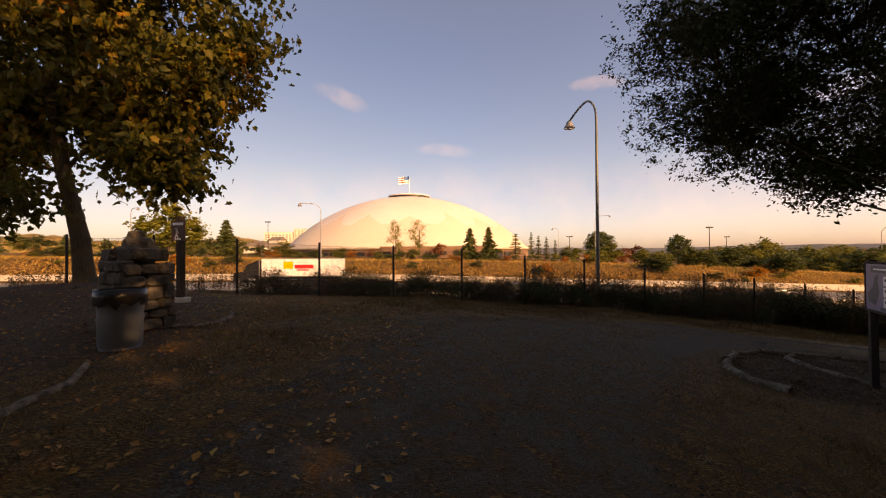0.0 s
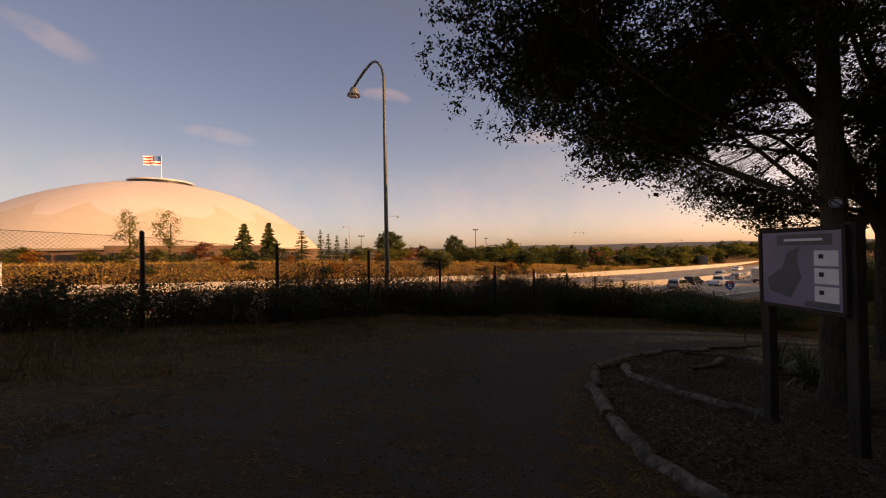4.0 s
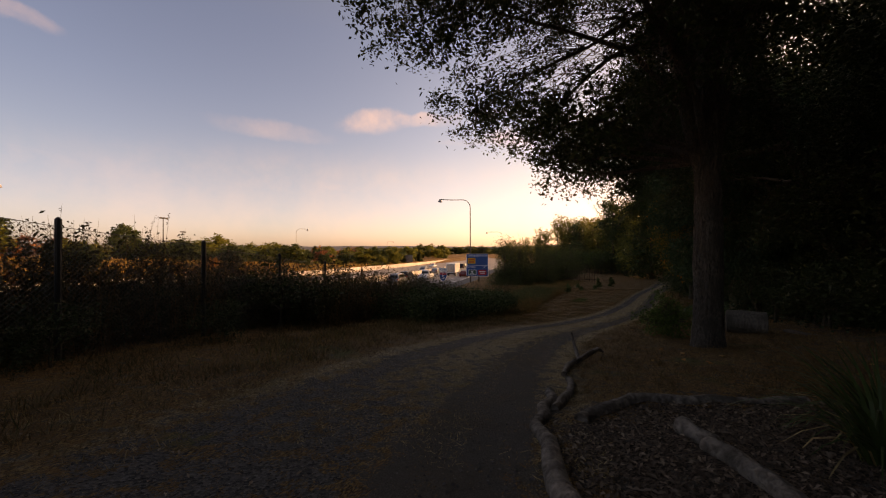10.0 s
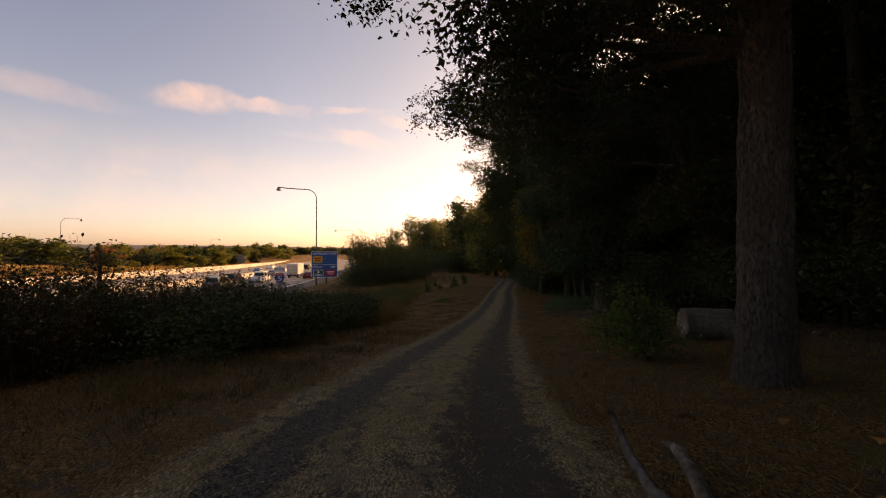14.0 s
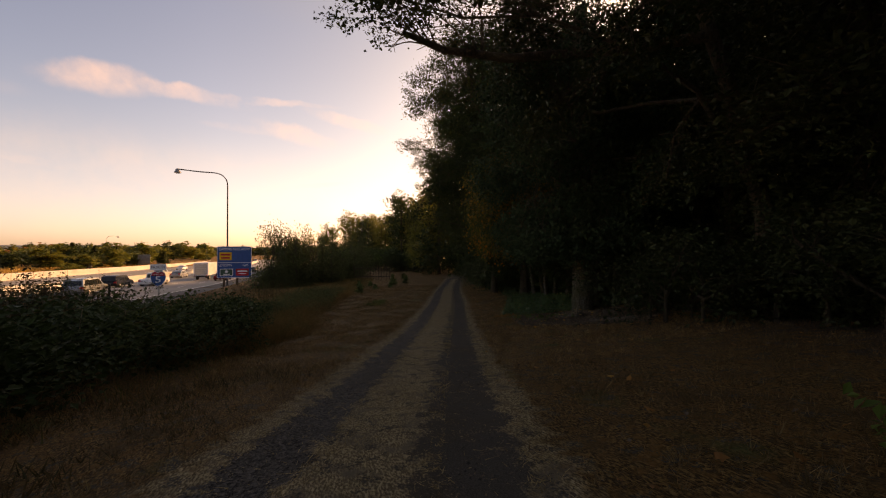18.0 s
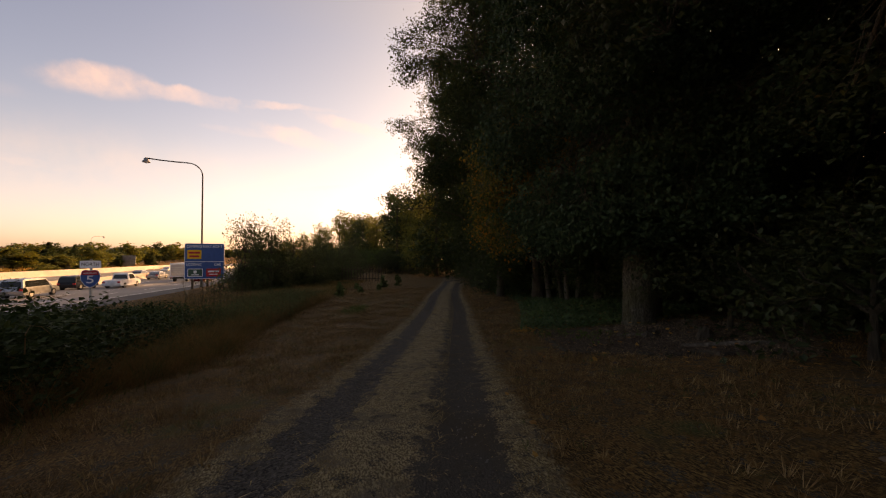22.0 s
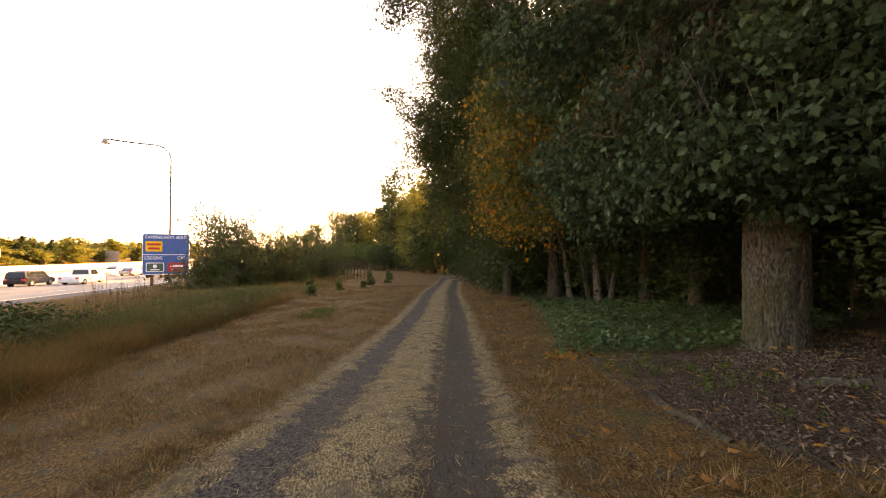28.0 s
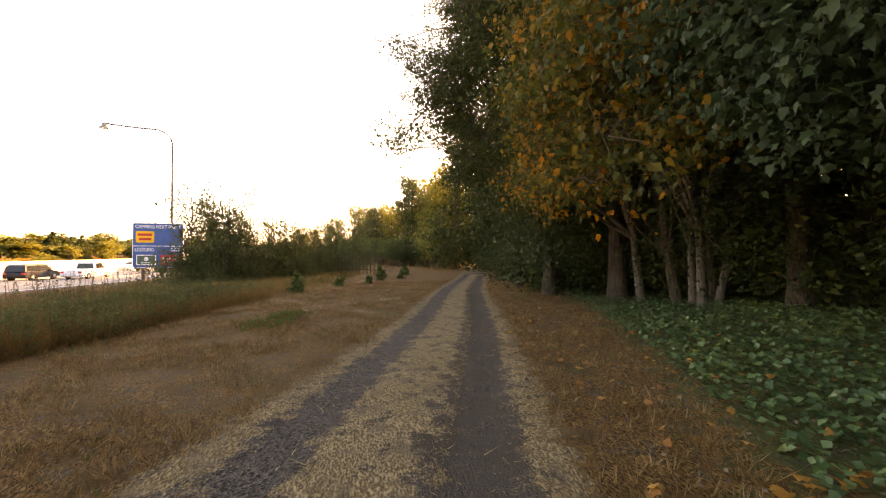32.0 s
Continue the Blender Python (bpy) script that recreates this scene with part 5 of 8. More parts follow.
def service_sign():
    x, y, zb, zt = 66.4, 17.55, -4.07, -0.28
    w, h = 3.7, zt - zb
    g = float(lie(x, y))
    s = thing("service_sign", (x, y, g), "large blue freeway services sign on two timber posts", "road sign")
    c = zb - g + h / 2
    part("post", Build().box(0.16, 1.15, (zt - g) / 2 - 0.4, 0.16, 0.2, zt - g + 0.6), M_SIGNTIMBER, s)
    part("post", Build().box(0.16, -0.25, (zt - g) / 2 - 0.4, 0.16, 0.2, zt - g + 0.6), M_SIGNTIMBER, s)
    part("border", moved(rounded_panel(w, h, 0.05, 0.15), 0, 0, c), M_WHITE, s)
    part("panel", moved(rounded_panel(w - 0.1, h - 0.1, 0.05, 0.13), -0.008, 0, c), M_BLUE, s)
    part("dividing_line", Build().box(-0.037, 0, c - 0.05, 0.006, w - 0.1, 0.05), M_WHITE, s)
    lettering("CAMPING NEXT RIGHT", 0.42, (-0.036, 0, c + 1.56), FACE, M_WHITE, s, 3.3)
    lettering("LODGING", 0.42, (-0.036, 0.98, c - 0.37), FACE, M_WHITE, s, 1.35)
    lettering("GAS", 0.42, (-0.036, -1.2, c - 0.37), FACE, M_WHITE, s, 0.6)
    logo = part("logo_panel", moved(rounded_panel(1.3, 0.95, 0.02, 0.06), -0.042, 0.95, c + 0.72), M_YELLOW, s, "yellow panel with red lettering")
    part("logo_bar", Build().box(-0.056, 0.95, c + 0.9, 0.008, 1.05, 0.2), M_RED, logo)
    part("logo_bar", Build().box(-0.056, 0.95, c + 0.52, 0.008, 0.9, 0.2), M_RED, logo)
    l2 = part("logo_panel", moved(rounded_panel(1.4, 0.85, 0.02, 0.06), -0.042, 0.85, c - 1.22), M_WHITE, s, "white-edged dark green panel")
    part("logo_field", moved(rounded_panel(1.28, 0.73, 0.02, 0.05), -0.048, 0.85, c - 1.22), M_GREENPANEL, l2)
    part("logo_mark", moved(Build().tube([(-0.066, 0, 0), (-0.06, 0, 0)], 0.17, 12), 0, 0.85, c - 1.14), M_WHITE, l2)
    part("logo_bar", Build().box(-0.062, 0.85, c - 1.45, 0.008, 0.7, 0.09), M_WHITE, l2)
    l3 = part("logo_panel", moved(rounded_panel(1.4, 0.85, 0.02, 0.06), -0.042, -0.85, c - 1.22), M_RED, s, "red panel with pale bars")
    part("logo_bar", Build().box(-0.056, -0.85, c - 1.1, 0.008, 1.05, 0.16), M_WHITE, l3)
    part("logo_bar", Build().box(-0.056, -0.85, c - 1.4, 0.008, 0.8, 0.08), M_WHITE, l3)
    return s


service_sign()


def route_sign():
    x, y = 49.6, 19.23
    g = float(lie(x, y))
    s = thing("route_marker_sign", (x, y, g), "blue and red interstate shield below a white plate on a post", "road sign")
    part("post", Build().box(0.08, 0, (-1.75 - g) / 2 - 0.25, 0.1, 0.1, -1.75 - g + 0.5), M_GALV, s)
    c = -2.95 - g
    k = 0.72
    pts = [(0, -0.78), (0.32, -0.6), (0.6, -0.2), (0.66, 0.2), (0.55, 0.62), (0.3, 0.72), (0, 0.62), (-0.3, 0.72), (-0.55, 0.62), (-0.66, 0.2), (-0.6, -0.2), (-0.32, -0.6)]

    def plate(f, dx, sel=None):
        q = [(a * f * k, b * f * k) for a, b in (sel or pts)]
        n = len(q)
        v = [(dx - 0.01, a, c + b) for a, b in q] + [(dx + 0.01, a, c + b) for a, b in q]
        return Build().add(v, [tuple(range(n)), tuple(range(2 * n - 1, n - 1, -1))] + [(i, i + n, (i + 1) % n + n, (i + 1) % n) for i in range(n)])

    part("shield_edge", plate(1.06, 0), M_WHITE, s)
    part("shield", plate(1.0, -0.012), M_BLUE, s)
    part("shield_top", plate(0.97, -0.022, [(0.62, 0.3), (0.55, 0.62), (0.3, 0.72), (0, 0.62), (-0.3, 0.72), (-0.55, 0.62), (-0.62, 0.3)]), M_RED, s, "red band at the top of the shield")
    lettering("INTERSTATE", 0.12, (-0.036, 0, c + 0.32), FACE, M_WHITE, s, 0.66)
    lettering("5", 0.68, (-0.026, 0, c - 0.09), FACE, M_WHITE, s, 0.36)
    part("plate", moved(rounded_panel(1.05, 0.46, 0.02, 0.05), 0, 0, c + 0.86), M_WHITE, s)
    lettering("NORTH", 0.3, (-0.014, 0, c + 0.86), FACE, M_DARKMETAL, s, 0.86)
    return s


route_sign()


def back_sign(x, y, zb, zt, w):
    g = float(lie(x, y))
    s = thing("road_sign", (x, y, g), "grey back of a road sign beyond the freeway", "road sign", "signs beyond the freeway")
    part("panel", Build().box(0, 0, (zb + zt) / 2 - g, 0.06, w, zt - zb, None, 0.02), M_GALV, s)
    for k in (-0.3, 0.3):
        part("post", Build().box(0.1, k * w, (zt - g) / 2 - 0.3, 0.12, 0.12, zt - g + 0.4), M_SIGNTIMBER, s)
    return s


back_sign(168, 66, -5.2, -1.8, 3.6)
back_sign(140, 68, -5.4, -3.2, 2.4)

# ---- vehicles on the freeway ----


def car_meshes(kind):
    L, W, H = {"suv": (4.7, 1.9, 1.75), "sedan": (4.8, 1.85, 1.45), "pickup": (5.6, 2.0, 1.9)}[kind]
    low = {"suv": 0.98, "sedan": 0.88, "pickup": 1.08}[kind]
    if kind == "suv":
        cab = [(-2.3, low), (-2.15, H - 0.12), (-1.8, H), (0.35, H), (0.75, H - 0.1), (1.35, low)]
    elif kind == "sedan":
        cab = [(-1.75, low), (-1.05, H - 0.06), (-0.7, H), (0.2, H), (0.5, H - 0.05), (1.25, low)]
    else:
        cab = [(-0.55, low), (-0.45, H - 0.1), (-0.3, H), (0.75, H), (1.0, H - 0.08), (1.6, low)]
    nose = L / 2
    lowp = [(-nose, 0.42), (-nose - 0.02, 0.7), (-nose + 0.1, low - 0.05), (-nose + 0.3, low), (1.5, low), (nose - 0.35, low - 0.1), (nose - 0.05, low - 0.25), (nose, 0.5), (nose - 0.1, 0.3), (-nose + 0.15, 0.3)]

    def loft(prof, w_low, w_top, zlo, zhi):
        n = len(prof)
        v = []
        for sg in (-1, 1):
            for x, z in prof:
                t = (z - zlo) / (zhi - zlo)
                v.append((x, sg * (w_low + (w_top - w_low) * t) / 2, z))
        return Build().add(v, [tuple(range(n - 1, -1, -1)), tuple(range(n, 2 * n))] + [(i, (i + 1) % n, (i + 1) % n + n, i + n) for i in range(n)])

    return L, W, H, low, loft(lowp, W, W - 0.1, 0.3, low), loft(cab, W - 0.12, W - 0.45, low, H), cab


def car(kind, x, y, paint, label, rz=0.0):
    L, W, H, low, body, cabin, cab = car_meshes(kind)
    c = thing("car", (x, y + float(bend_y(x)), float(road_z(x)) + 0.004), label, "car", "cars on the freeway", rz=rz)
    part("body", body, paint, c)
    part("cabin", cabin, paint, c)
    x0, x1, x2, x3 = cab[0][0], cab[1][0], cab[-2][0], cab[-1][0]
    for sg in (-1, 1):
        yl, yt = sg * (W - 0.12) / 2, sg * (W - 0.42) / 2
        yl, yt = yl + sg * 0.004, yt + sg * 0.012
        zt = H - 0.16
        zl = low + 0.04
        t = (zt - low) / (H - low)
        ya = yl + (yt - yl) * 0.04
        yb = yl + (yt - yl) * t
        win = Build().add([(x0 + 0.25, ya, zl), (x3 - 0.28, ya, zl), (x2 - 0.12, yb, zt), (x1 + 0.25, yb, zt)], [(0, 1, 2, 3)])
        part("side_window", win, M_GLASS_DARK, c)
    wb = (W - 0.4) / 2
    part("windscreen", Build().add([(x3 - 0.03, -wb, low + 0.06), (x3 - 0.03, wb, low + 0.06), (x2 + 0.06, wb - 0.12, H - 0.14), (x2 + 0.06, -wb + 0.12, H - 0.14)], [(0, 1, 2, 3)]), M_GLASS_DARK, c)
    part("rear_window", Build().add([(x0 - 0.012, -wb, low + 0.08), (x0 - 0.012, wb, low + 0.08), (x1 - 0.03, wb - 0.1, H - 0.2), (x1 - 0.03, -wb + 0.1, H - 0.2)], [(0, 1, 2, 3)]), M_GLASS_DARK, c)
    for wx in (-L * 0.3, L * 0.31):
        for sg in (-1, 1):
            wh = part("wheel", Build().tube([(wx, sg * (W / 2 - 0.22), 0.34), (wx, sg * (W / 2 + 0.01), 0.34)], 0.34, 14), M_TYRE, c)
            part("rim", Build().tube([(wx, sg * (W / 2 + 0.01), 0.34), (wx, sg * (W / 2 + 0.02), 0.34)], [0.2, 0.17], 10), M_GALV, wh)
    for sg in (-1, 1):
        part("tail_light", Build().box(-L / 2 - 0.02, sg * (W / 2 - 0.2), 0.82, 0.05, 0.28, 0.2), M_RED, c)
        part("headlight", Build().box(L / 2 - 0.06, sg * (W / 2 - 0.28), 0.66, 0.08, 0.35, 0.14), M_WHITE, c)
    return c


P_BLACK, P_WHITE, P_SILVER = plain("black_car_paint", (0.015, 0.015, 0.018), 0.2), plain("white_car_paint", (0.7, 0.7, 0.7), 0.25), plain("silver_car_paint", (0.36, 0.37, 0.38), 0.25, 0.6)
P_RED, P_GREEN = plain("dark_red_car_paint", (0.16, 0.015, 0.015), 0.25), plain("dark_green_car_paint", (0.03, 0.045, 0.035), 0.25)
car("suv", 80, 35.0, P_BLACK, "black sport utility car driving on the freeway")
car("suv", 66, 31.6, P_SILVER, "silver sport utility car driving on the freeway")
car("sedan", 122, 24.6, P_GREEN, "dark green sedan driving along the freeway")
car("pickup", 82.7, 31.6, P_WHITE, "white pickup truck on the freeway")
car("sedan", 91, 24.4, P_RED, "dark red sedan driving along the freeway")
car("sedan", 104, 35.2, P_SILVER, "silver sedan beside the median barrier")
car("suv", 118, 28, P_WHITE, "white sport utility car far along the freeway")
car("sedan", 114, 42, P_SILVER, "silver sedan on the far carriageway", 180)
car("suv", 141, 35, P_BLACK, "black car far along the freeway")
car("sedan", 150, 49, P_WHITE, "white sedan on the far carriageway", 180)
car("sedan", 24, 52, P_WHITE, "white sedan on the far carriageway", 180)
car("sedan", 43, 45.4, P_SILVER, "silver sedan on the far carriageway", 180)
car("suv", 30, 31.6, P_WHITE, "white car on the near carriageway")
car("sedan", 8, 49, P_SILVER, "silver sedan on the far carriageway", 180)



def wheel_pair(x, half, rad, parent):
    for sg in (-1, 1):
        wh = part("wheel", Build().tube([(x, sg * (half - 0.3), rad), (x, sg * (half - 0.02), rad), (x, sg * half, rad)], [rad, rad, rad * 0.93], 16), M_TYRE, parent)
        part("rim", Build().tube([(x, sg * (half - 0.01), rad), (x, sg * (half + 0.012), rad)], [rad * 0.58, rad * 0.5], 12), M_GALV, wh)


def semi_truck(x, y):
    """Tractor and a long white trailer; it drives towards its own +x."""
    t = thing("semi_truck", (x, y, float(road_z(x)) + 0.004), "black tractor pulling a long white box trailer", "truck", "vehicles on the freeway", rz=180)
    box = part("trailer", Build().box(-2.2, 0, 2.62, 12.6, 2.55, 2.85, None, 0.03), P_WHITE, t, "white ribbed trailer box with orange and red marks")
    for i in range(12):
        part("panel_seam", Build().box(-8.0 + i * 1.05, 0, 2.62, 0.03, 2.564, 2.6), P_SILVER, box)
    part("lower_rail", Build().box(-2.2, 0, 1.2, 12.62, 2.57, 0.12), P_SILVER, box)
    part("roof_rail", Build().box(-2.2, 0, 4.02, 12.62, 2.57, 0.1), P_SILVER, box)
    for sg in (-1, 1):
        part("emblem", Build().box(-0.1, sg * 1.284, 3.0, 1.5, 0.012, 1.15), M_YELLOW, box, "orange emblem")
        part("lettering_bar", Build().box(-2.6, sg * 1.284, 2.75, 3.0, 0.012, 0.62), M_RED, box, "red lettering")
        part("small_lettering_bar", Build().box(-2.4, sg * 1.284, 2.2, 1.9, 0.012, 0.2), M_RED, box)
    part("chassis", Build().box(0.2, 0, 0.92, 16.2, 1.0, 0.28, None, 0.03), M_DARKMETAL, t)
    prof = [(4.7, 0.6), (8.4, 0.55), (8.55, 0.8), (8.5, 1.75), (6.95, 2.05), (6.55, 3.0), (6.0, 3.25), (4.9, 3.75), (4.7, 3.7)]
    n = len(prof)
    v = [(px, sg * 1.2, pz) for sg in (-1, 1) for px, pz in prof]
    cab = part("cab", Build().add(v, [tuple(range(n - 1, -1, -1)), tuple(range(n, 2 * n))] + [(i, (i + 1) % n, (i + 1) % n + n, i + n) for i in range(n)]), P_BLACK, t)
    for sg in (-1, 1):
        part("side_window", Build().add([(5.5, sg * 1.206, 2.1), (6.75, sg * 1.206, 2.1), (6.45, sg * 1.206, 2.85), (5.5, sg * 1.206, 2.85)], [(0, 1, 2, 3)]), M_GLASS_DARK, cab)
        part("exhaust_stack", Build().tube([(4.55, sg * 1.0, 1.0), (4.55, sg * 1.0, 3.9)], 0.08, 10), M_GALV, cab)
        part("fuel_tank", Build().tube([(4.6, sg * 0.95, 0.75), (6.2, sg * 0.95, 0.75)], 0.3, 12), M_GALV, t)
    part("windscreen", Build().add([(6.96, -1.0, 2.12), (6.96, 1.0, 2.12), (6.58, 0.95, 2.95), (6.58, -0.95, 2.95)], [(0, 1, 2, 3)]), M_GLASS_DARK, cab)
    for wx in (-7.4, -6.1, 3.7, 5.0, 7.7):
        wheel_pair(wx, 1.22, 0.5, t)
    return t


def box_truck(x, y):
    t = thing("box_truck", (x, y + float(bend_y(x)), float(road_z(x)) + 0.004), "white box truck with a roll-up rear door on the freeway", "truck", "vehicles on the freeway")
    box = part("cargo_box", Build().box(-1.2, 0, 2.0, 5.6, 2.35, 2.3, None, 0.03), P_WHITE, t)
    part("roll_up_door", Build().box(-4.005, 0, 1.95, 0.03, 2.0, 1.95), P_SILVER, box)
    for i in range(6):
        part("door_rib", Build().box(-4.024, 0, 1.15 + i * 0.32, 0.02, 1.96, 0.03), M_GALV, box)
    part("rear_bumper", Build().box(-4.0, 0, 0.62, 0.12, 2.2, 0.16, None, 0.02), M_DARKMETAL, t)
    part("chassis", Build().box(-0.4, 0, 0.7, 7.0, 0.9, 0.25), M_DARKMETAL, t)
    prof = [(1.7, 0.45), (3.75, 0.45), (3.9, 0.7), (3.85, 1.25), (3.1, 1.45), (2.7, 2.25), (1.9, 2.35), (1.7, 2.3)]
    n = len(prof)
    v = [(px, sg * 1.0, pz) for sg in (-1, 1) for px, pz in prof]
    cab = part("cab", Build().add(v, [tuple(range(n - 1, -1, -1)), tuple(range(n, 2 * n))] + [(i, (i + 1) % n, (i + 1) % n + n, i + n) for i in range(n)]), P_WHITE, t)
    for sg in (-1, 1):
        part("side_window", Build().add([(1.95, sg * 1.006, 1.5), (2.95, sg * 1.006, 1.5), (2.62, sg * 1.006, 2.15), (1.95, sg * 1.006, 2.15)], [(0, 1, 2, 3)]), M_GLASS_DARK, cab)
        part("tail_light", Build().box(-4.03, sg * 0.95, 0.82, 0.05, 0.18, 0.14), M_RED, t)
    for wx in (-2.6, 2.8):
        wheel_pair(wx, 1.05, 0.42, t)
    return t


semi_truck(-27.3, 57.5)
box_truck(97.0, 28.4)

# ---- trees by the trail ----
M1 = (M_BARK, M_LEAF_OAK)


def hero(x, y, trunk, r0, r1, blobs, clumps, per, leaf, mats, label, seed, **kw):
    g = on(x, y)
    me = grow([(a - x, b - y, c - g[2]) for a, b, c in trunk], r0, r1, [(b[0] - x, b[1] - y, b[2] - g[2], *b[3:]) for b in blobs], clumps, per, leaf, mats, seed=seed, **kw)
    return tree(g, me, label)


# broad tree with the round sign on its trunk, overhanging the mulch island
hero(6.83, 4.0, [(6.83, 4.0, -1.4), (6.83, 4.0, 0.6), (6.85, 4.0, 2.2), (6.95, 4.05, 3.6), (7.4, 4.1, 6.0), (8.0, 4.0, 10)], 0.215, 0.13,
     [(6.4, 6.6, 3.9, 2.0, 1.8, 0.9), (5.6, 7.0, 4.8, 2.0, 2.4, 1.2), (4.5, 8.5, 6.3, 2.6, 2.8, 1.9), (7.0, 9.2, 7.5, 3.0, 3.2, 2.4), (3.8, 5.5, 8.5, 3.0, 3.0, 2.6), (8.5, 5.0, 9.5, 3.5, 3.5, 2.6), (11, 7.5, 7.0, 2.8, 3.0, 2.4), (6.0, 3.0, 5.8, 2.4, 2.4, 1.6),
      (9.6, 8.2, 4.9, 2.0, 2.2, 1.1), (9.4, 9.7, 4.5, 1.4, 1.3, 0.8), (8.5, 9.5, 5.2, 1.4, 1.3, 0.9), (6.5, 1.0, 8.5, 3, 3, 2.5), (3.2, 8.0, 8.8, 2.4, 2.6, 2.0)],
     3600, 30, 0.112, M1, "broad dark oak-like tree with low overhanging limbs", 3, twigs=0.6, sigma=0.22, limb_r=0.26, core=1.15, low=0.5, gaps=-0.24)
# forked tree where the trail bends
fork = hero(14.76, 4.15, [(14.76, 4.15, -2.1), (14.76, 4.15, 0.3), (14.76, 4.15, 2.3), (15.0, 4.0, 5.5), (15.3, 3.6, 10.5)], 0.27, 0.15,
     [(12.6, 9.5, 6.0, 2.4, 2.8, 2.0), (14.5, 10.0, 8.0, 2.8, 3.0, 2.4), (15.6, 9.2, 4.3, 2.0, 1.8, 1.0), (14.2, 7.6, 3.5, 1.8, 1.6, 1.0), (13.4, 6.6, 2.9, 1.5, 1.3, 0.8), (11.5, 6.0, 8.8, 2.8, 2.6, 2.4), (16.5, 7.0, 8.6, 3.0, 3.0, 2.6), (14, 3, 10.5, 3.5, 3.5, 2.6), (18, 4.0, 7.0, 2.6, 2.6, 2.4), (12.8, 4.2, 4.6, 2.0, 2.2, 1.4), (18.5, 5.5, 2.9, 1.5, 1.2, 1.0), (17.2, 6.2, 3.5, 1.5, 1.3, 1.0), (19.5, 4.6, 3.6, 1.6, 1.4, 1.3), (16.5, 7.0, 2.7, 1.3, 1.1, 0.9), (15.4, 7.6, 3.4, 1.4, 1.2, 0.9)],
     3100, 30, 0.105, (M_FURROWED, M_LEAF_OAK), "forked dark tree with fissured bark beside the trail", 5, twigs=0.8, sigma=0.24, limb_r=0.45, core=0.9, low=0.6, sides=20, gaps=-0.3, even=0.7)
for run, r0 in (([(14.74, 4.2, 1.9), (14.5, 4.6, 3.2), (14.2, 5.0, 4.8), (13.7, 5.7, 6.6), (13.2, 6.5, 8.5)], 0.18), ([(14.8, 4.1, 2.0), (15.15, 3.7, 3.6), (15.5, 3.2, 6.0), (15.7, 2.8, 9.0)], 0.18), ([(14.45, 4.7, 3.4), (13.9, 5.9, 4.6), (13.7, 7.4, 5.2), (13.4, 8.8, 5.6)], 0.07)):
    o = fork.matrix_world.translation
    part("limb", Build().tube([(a - o.x, b - o.y, q - o.z) for a, b, q in run], np.linspace(r0, r0 * 0.45, len(run)), 10), M_FURROWED, fork, smooth=True)
# tree with the half-bare limb reaching over the trail
bare = hero(23.2, -4.0, [(23.2, -4.0, -3.2), (23.1, -3.6, 0), (23.2, -2.6, 3.0), (23.6, -1.8, 6), (24.0, -1.2, 11)], 0.24, 0.12,
     [(26.6, 5.8, 6.0, 2.0, 2.0, 1.1), (22.8, 5.6, 4.6, 1.9, 2.6, 1.3), (21.0, 3.6, 6.6, 2.4, 2.6, 2.2), (24.5, 3.2, 7.6, 2.4, 2.4, 2.4), (23.0, 0.0, 9.5, 3.2, 3.2, 2.6), (27, 1.2, 6.5, 2.6, 2.2, 2.4), (20.5, 0.5, 5.0, 2.4, 2.4, 2.2), (26.5, 0.6, 3.2, 1.8, 1.4, 1.4), (22, -1.4, 1.6, 2.0, 1.2, 1.4), (24.5, -2.2, 1.2, 1.8, 1.0, 1.2), (20.2, -1.0, 2.0, 1.8, 1.4, 1.6), (22.5, 1.0, 3.4, 2.0, 1.6, 1.2)],
     2000, 24, 0.115, M1, "dark tree with a thin half-bare limb over the trail", 8, twigs=0.8, sigma=0.26, limb_r=0.5, core=1.0, low=0.4, gaps=-0.3)
o = bare.matrix_world.translation
BARE_RUN = [(23.3, -2.2, 4.6), (24.4, -0.4, 4.5), (25.8, 2.4, 4.5), (26.3, 4.2, 4.7), (26.5, 5.3, 5.1)]
part("limb", Build().tube([(a - o.x, b - o.y, q - o.z) for a, b, q in BARE_RUN], [0.15, 0.14, 0.12, 0.10, 0.07], 9), M_BARK, bare, "thick bare dead limb", smooth=True)
r_bare = np.random.default_rng(88)
for k in range(16):
    f = r_bare.uniform(2.2, 4.0)
    root = np.array([np.interp(f, range(5), [p[j] for p in BARE_RUN]) for j in range(3)])
    tip = root + np.array([r_bare.normal(0, 0.9), r_bare.uniform(0.5, 2.4), r_bare.uniform(-0.3, 1.5)])
    run = bent(root, tip, r_bare, 0.2, 6)
    part("bare_branch", Build().tube(run - np.array(o), np.linspace(0.028, 0.008, 6), 5, cap=False), M_BARK, bare)
    side = bent(run[3], run[3] + r_bare.normal(size=3) * 0.5 + np.array([0, 0.3, 0.1]), r_bare, 0.2, 4)
    part("bare_twig", Build().tube(side - np.array(o), np.linspace(0.012, 0.004, 4), 4, cap=False), M_BARK, bare)
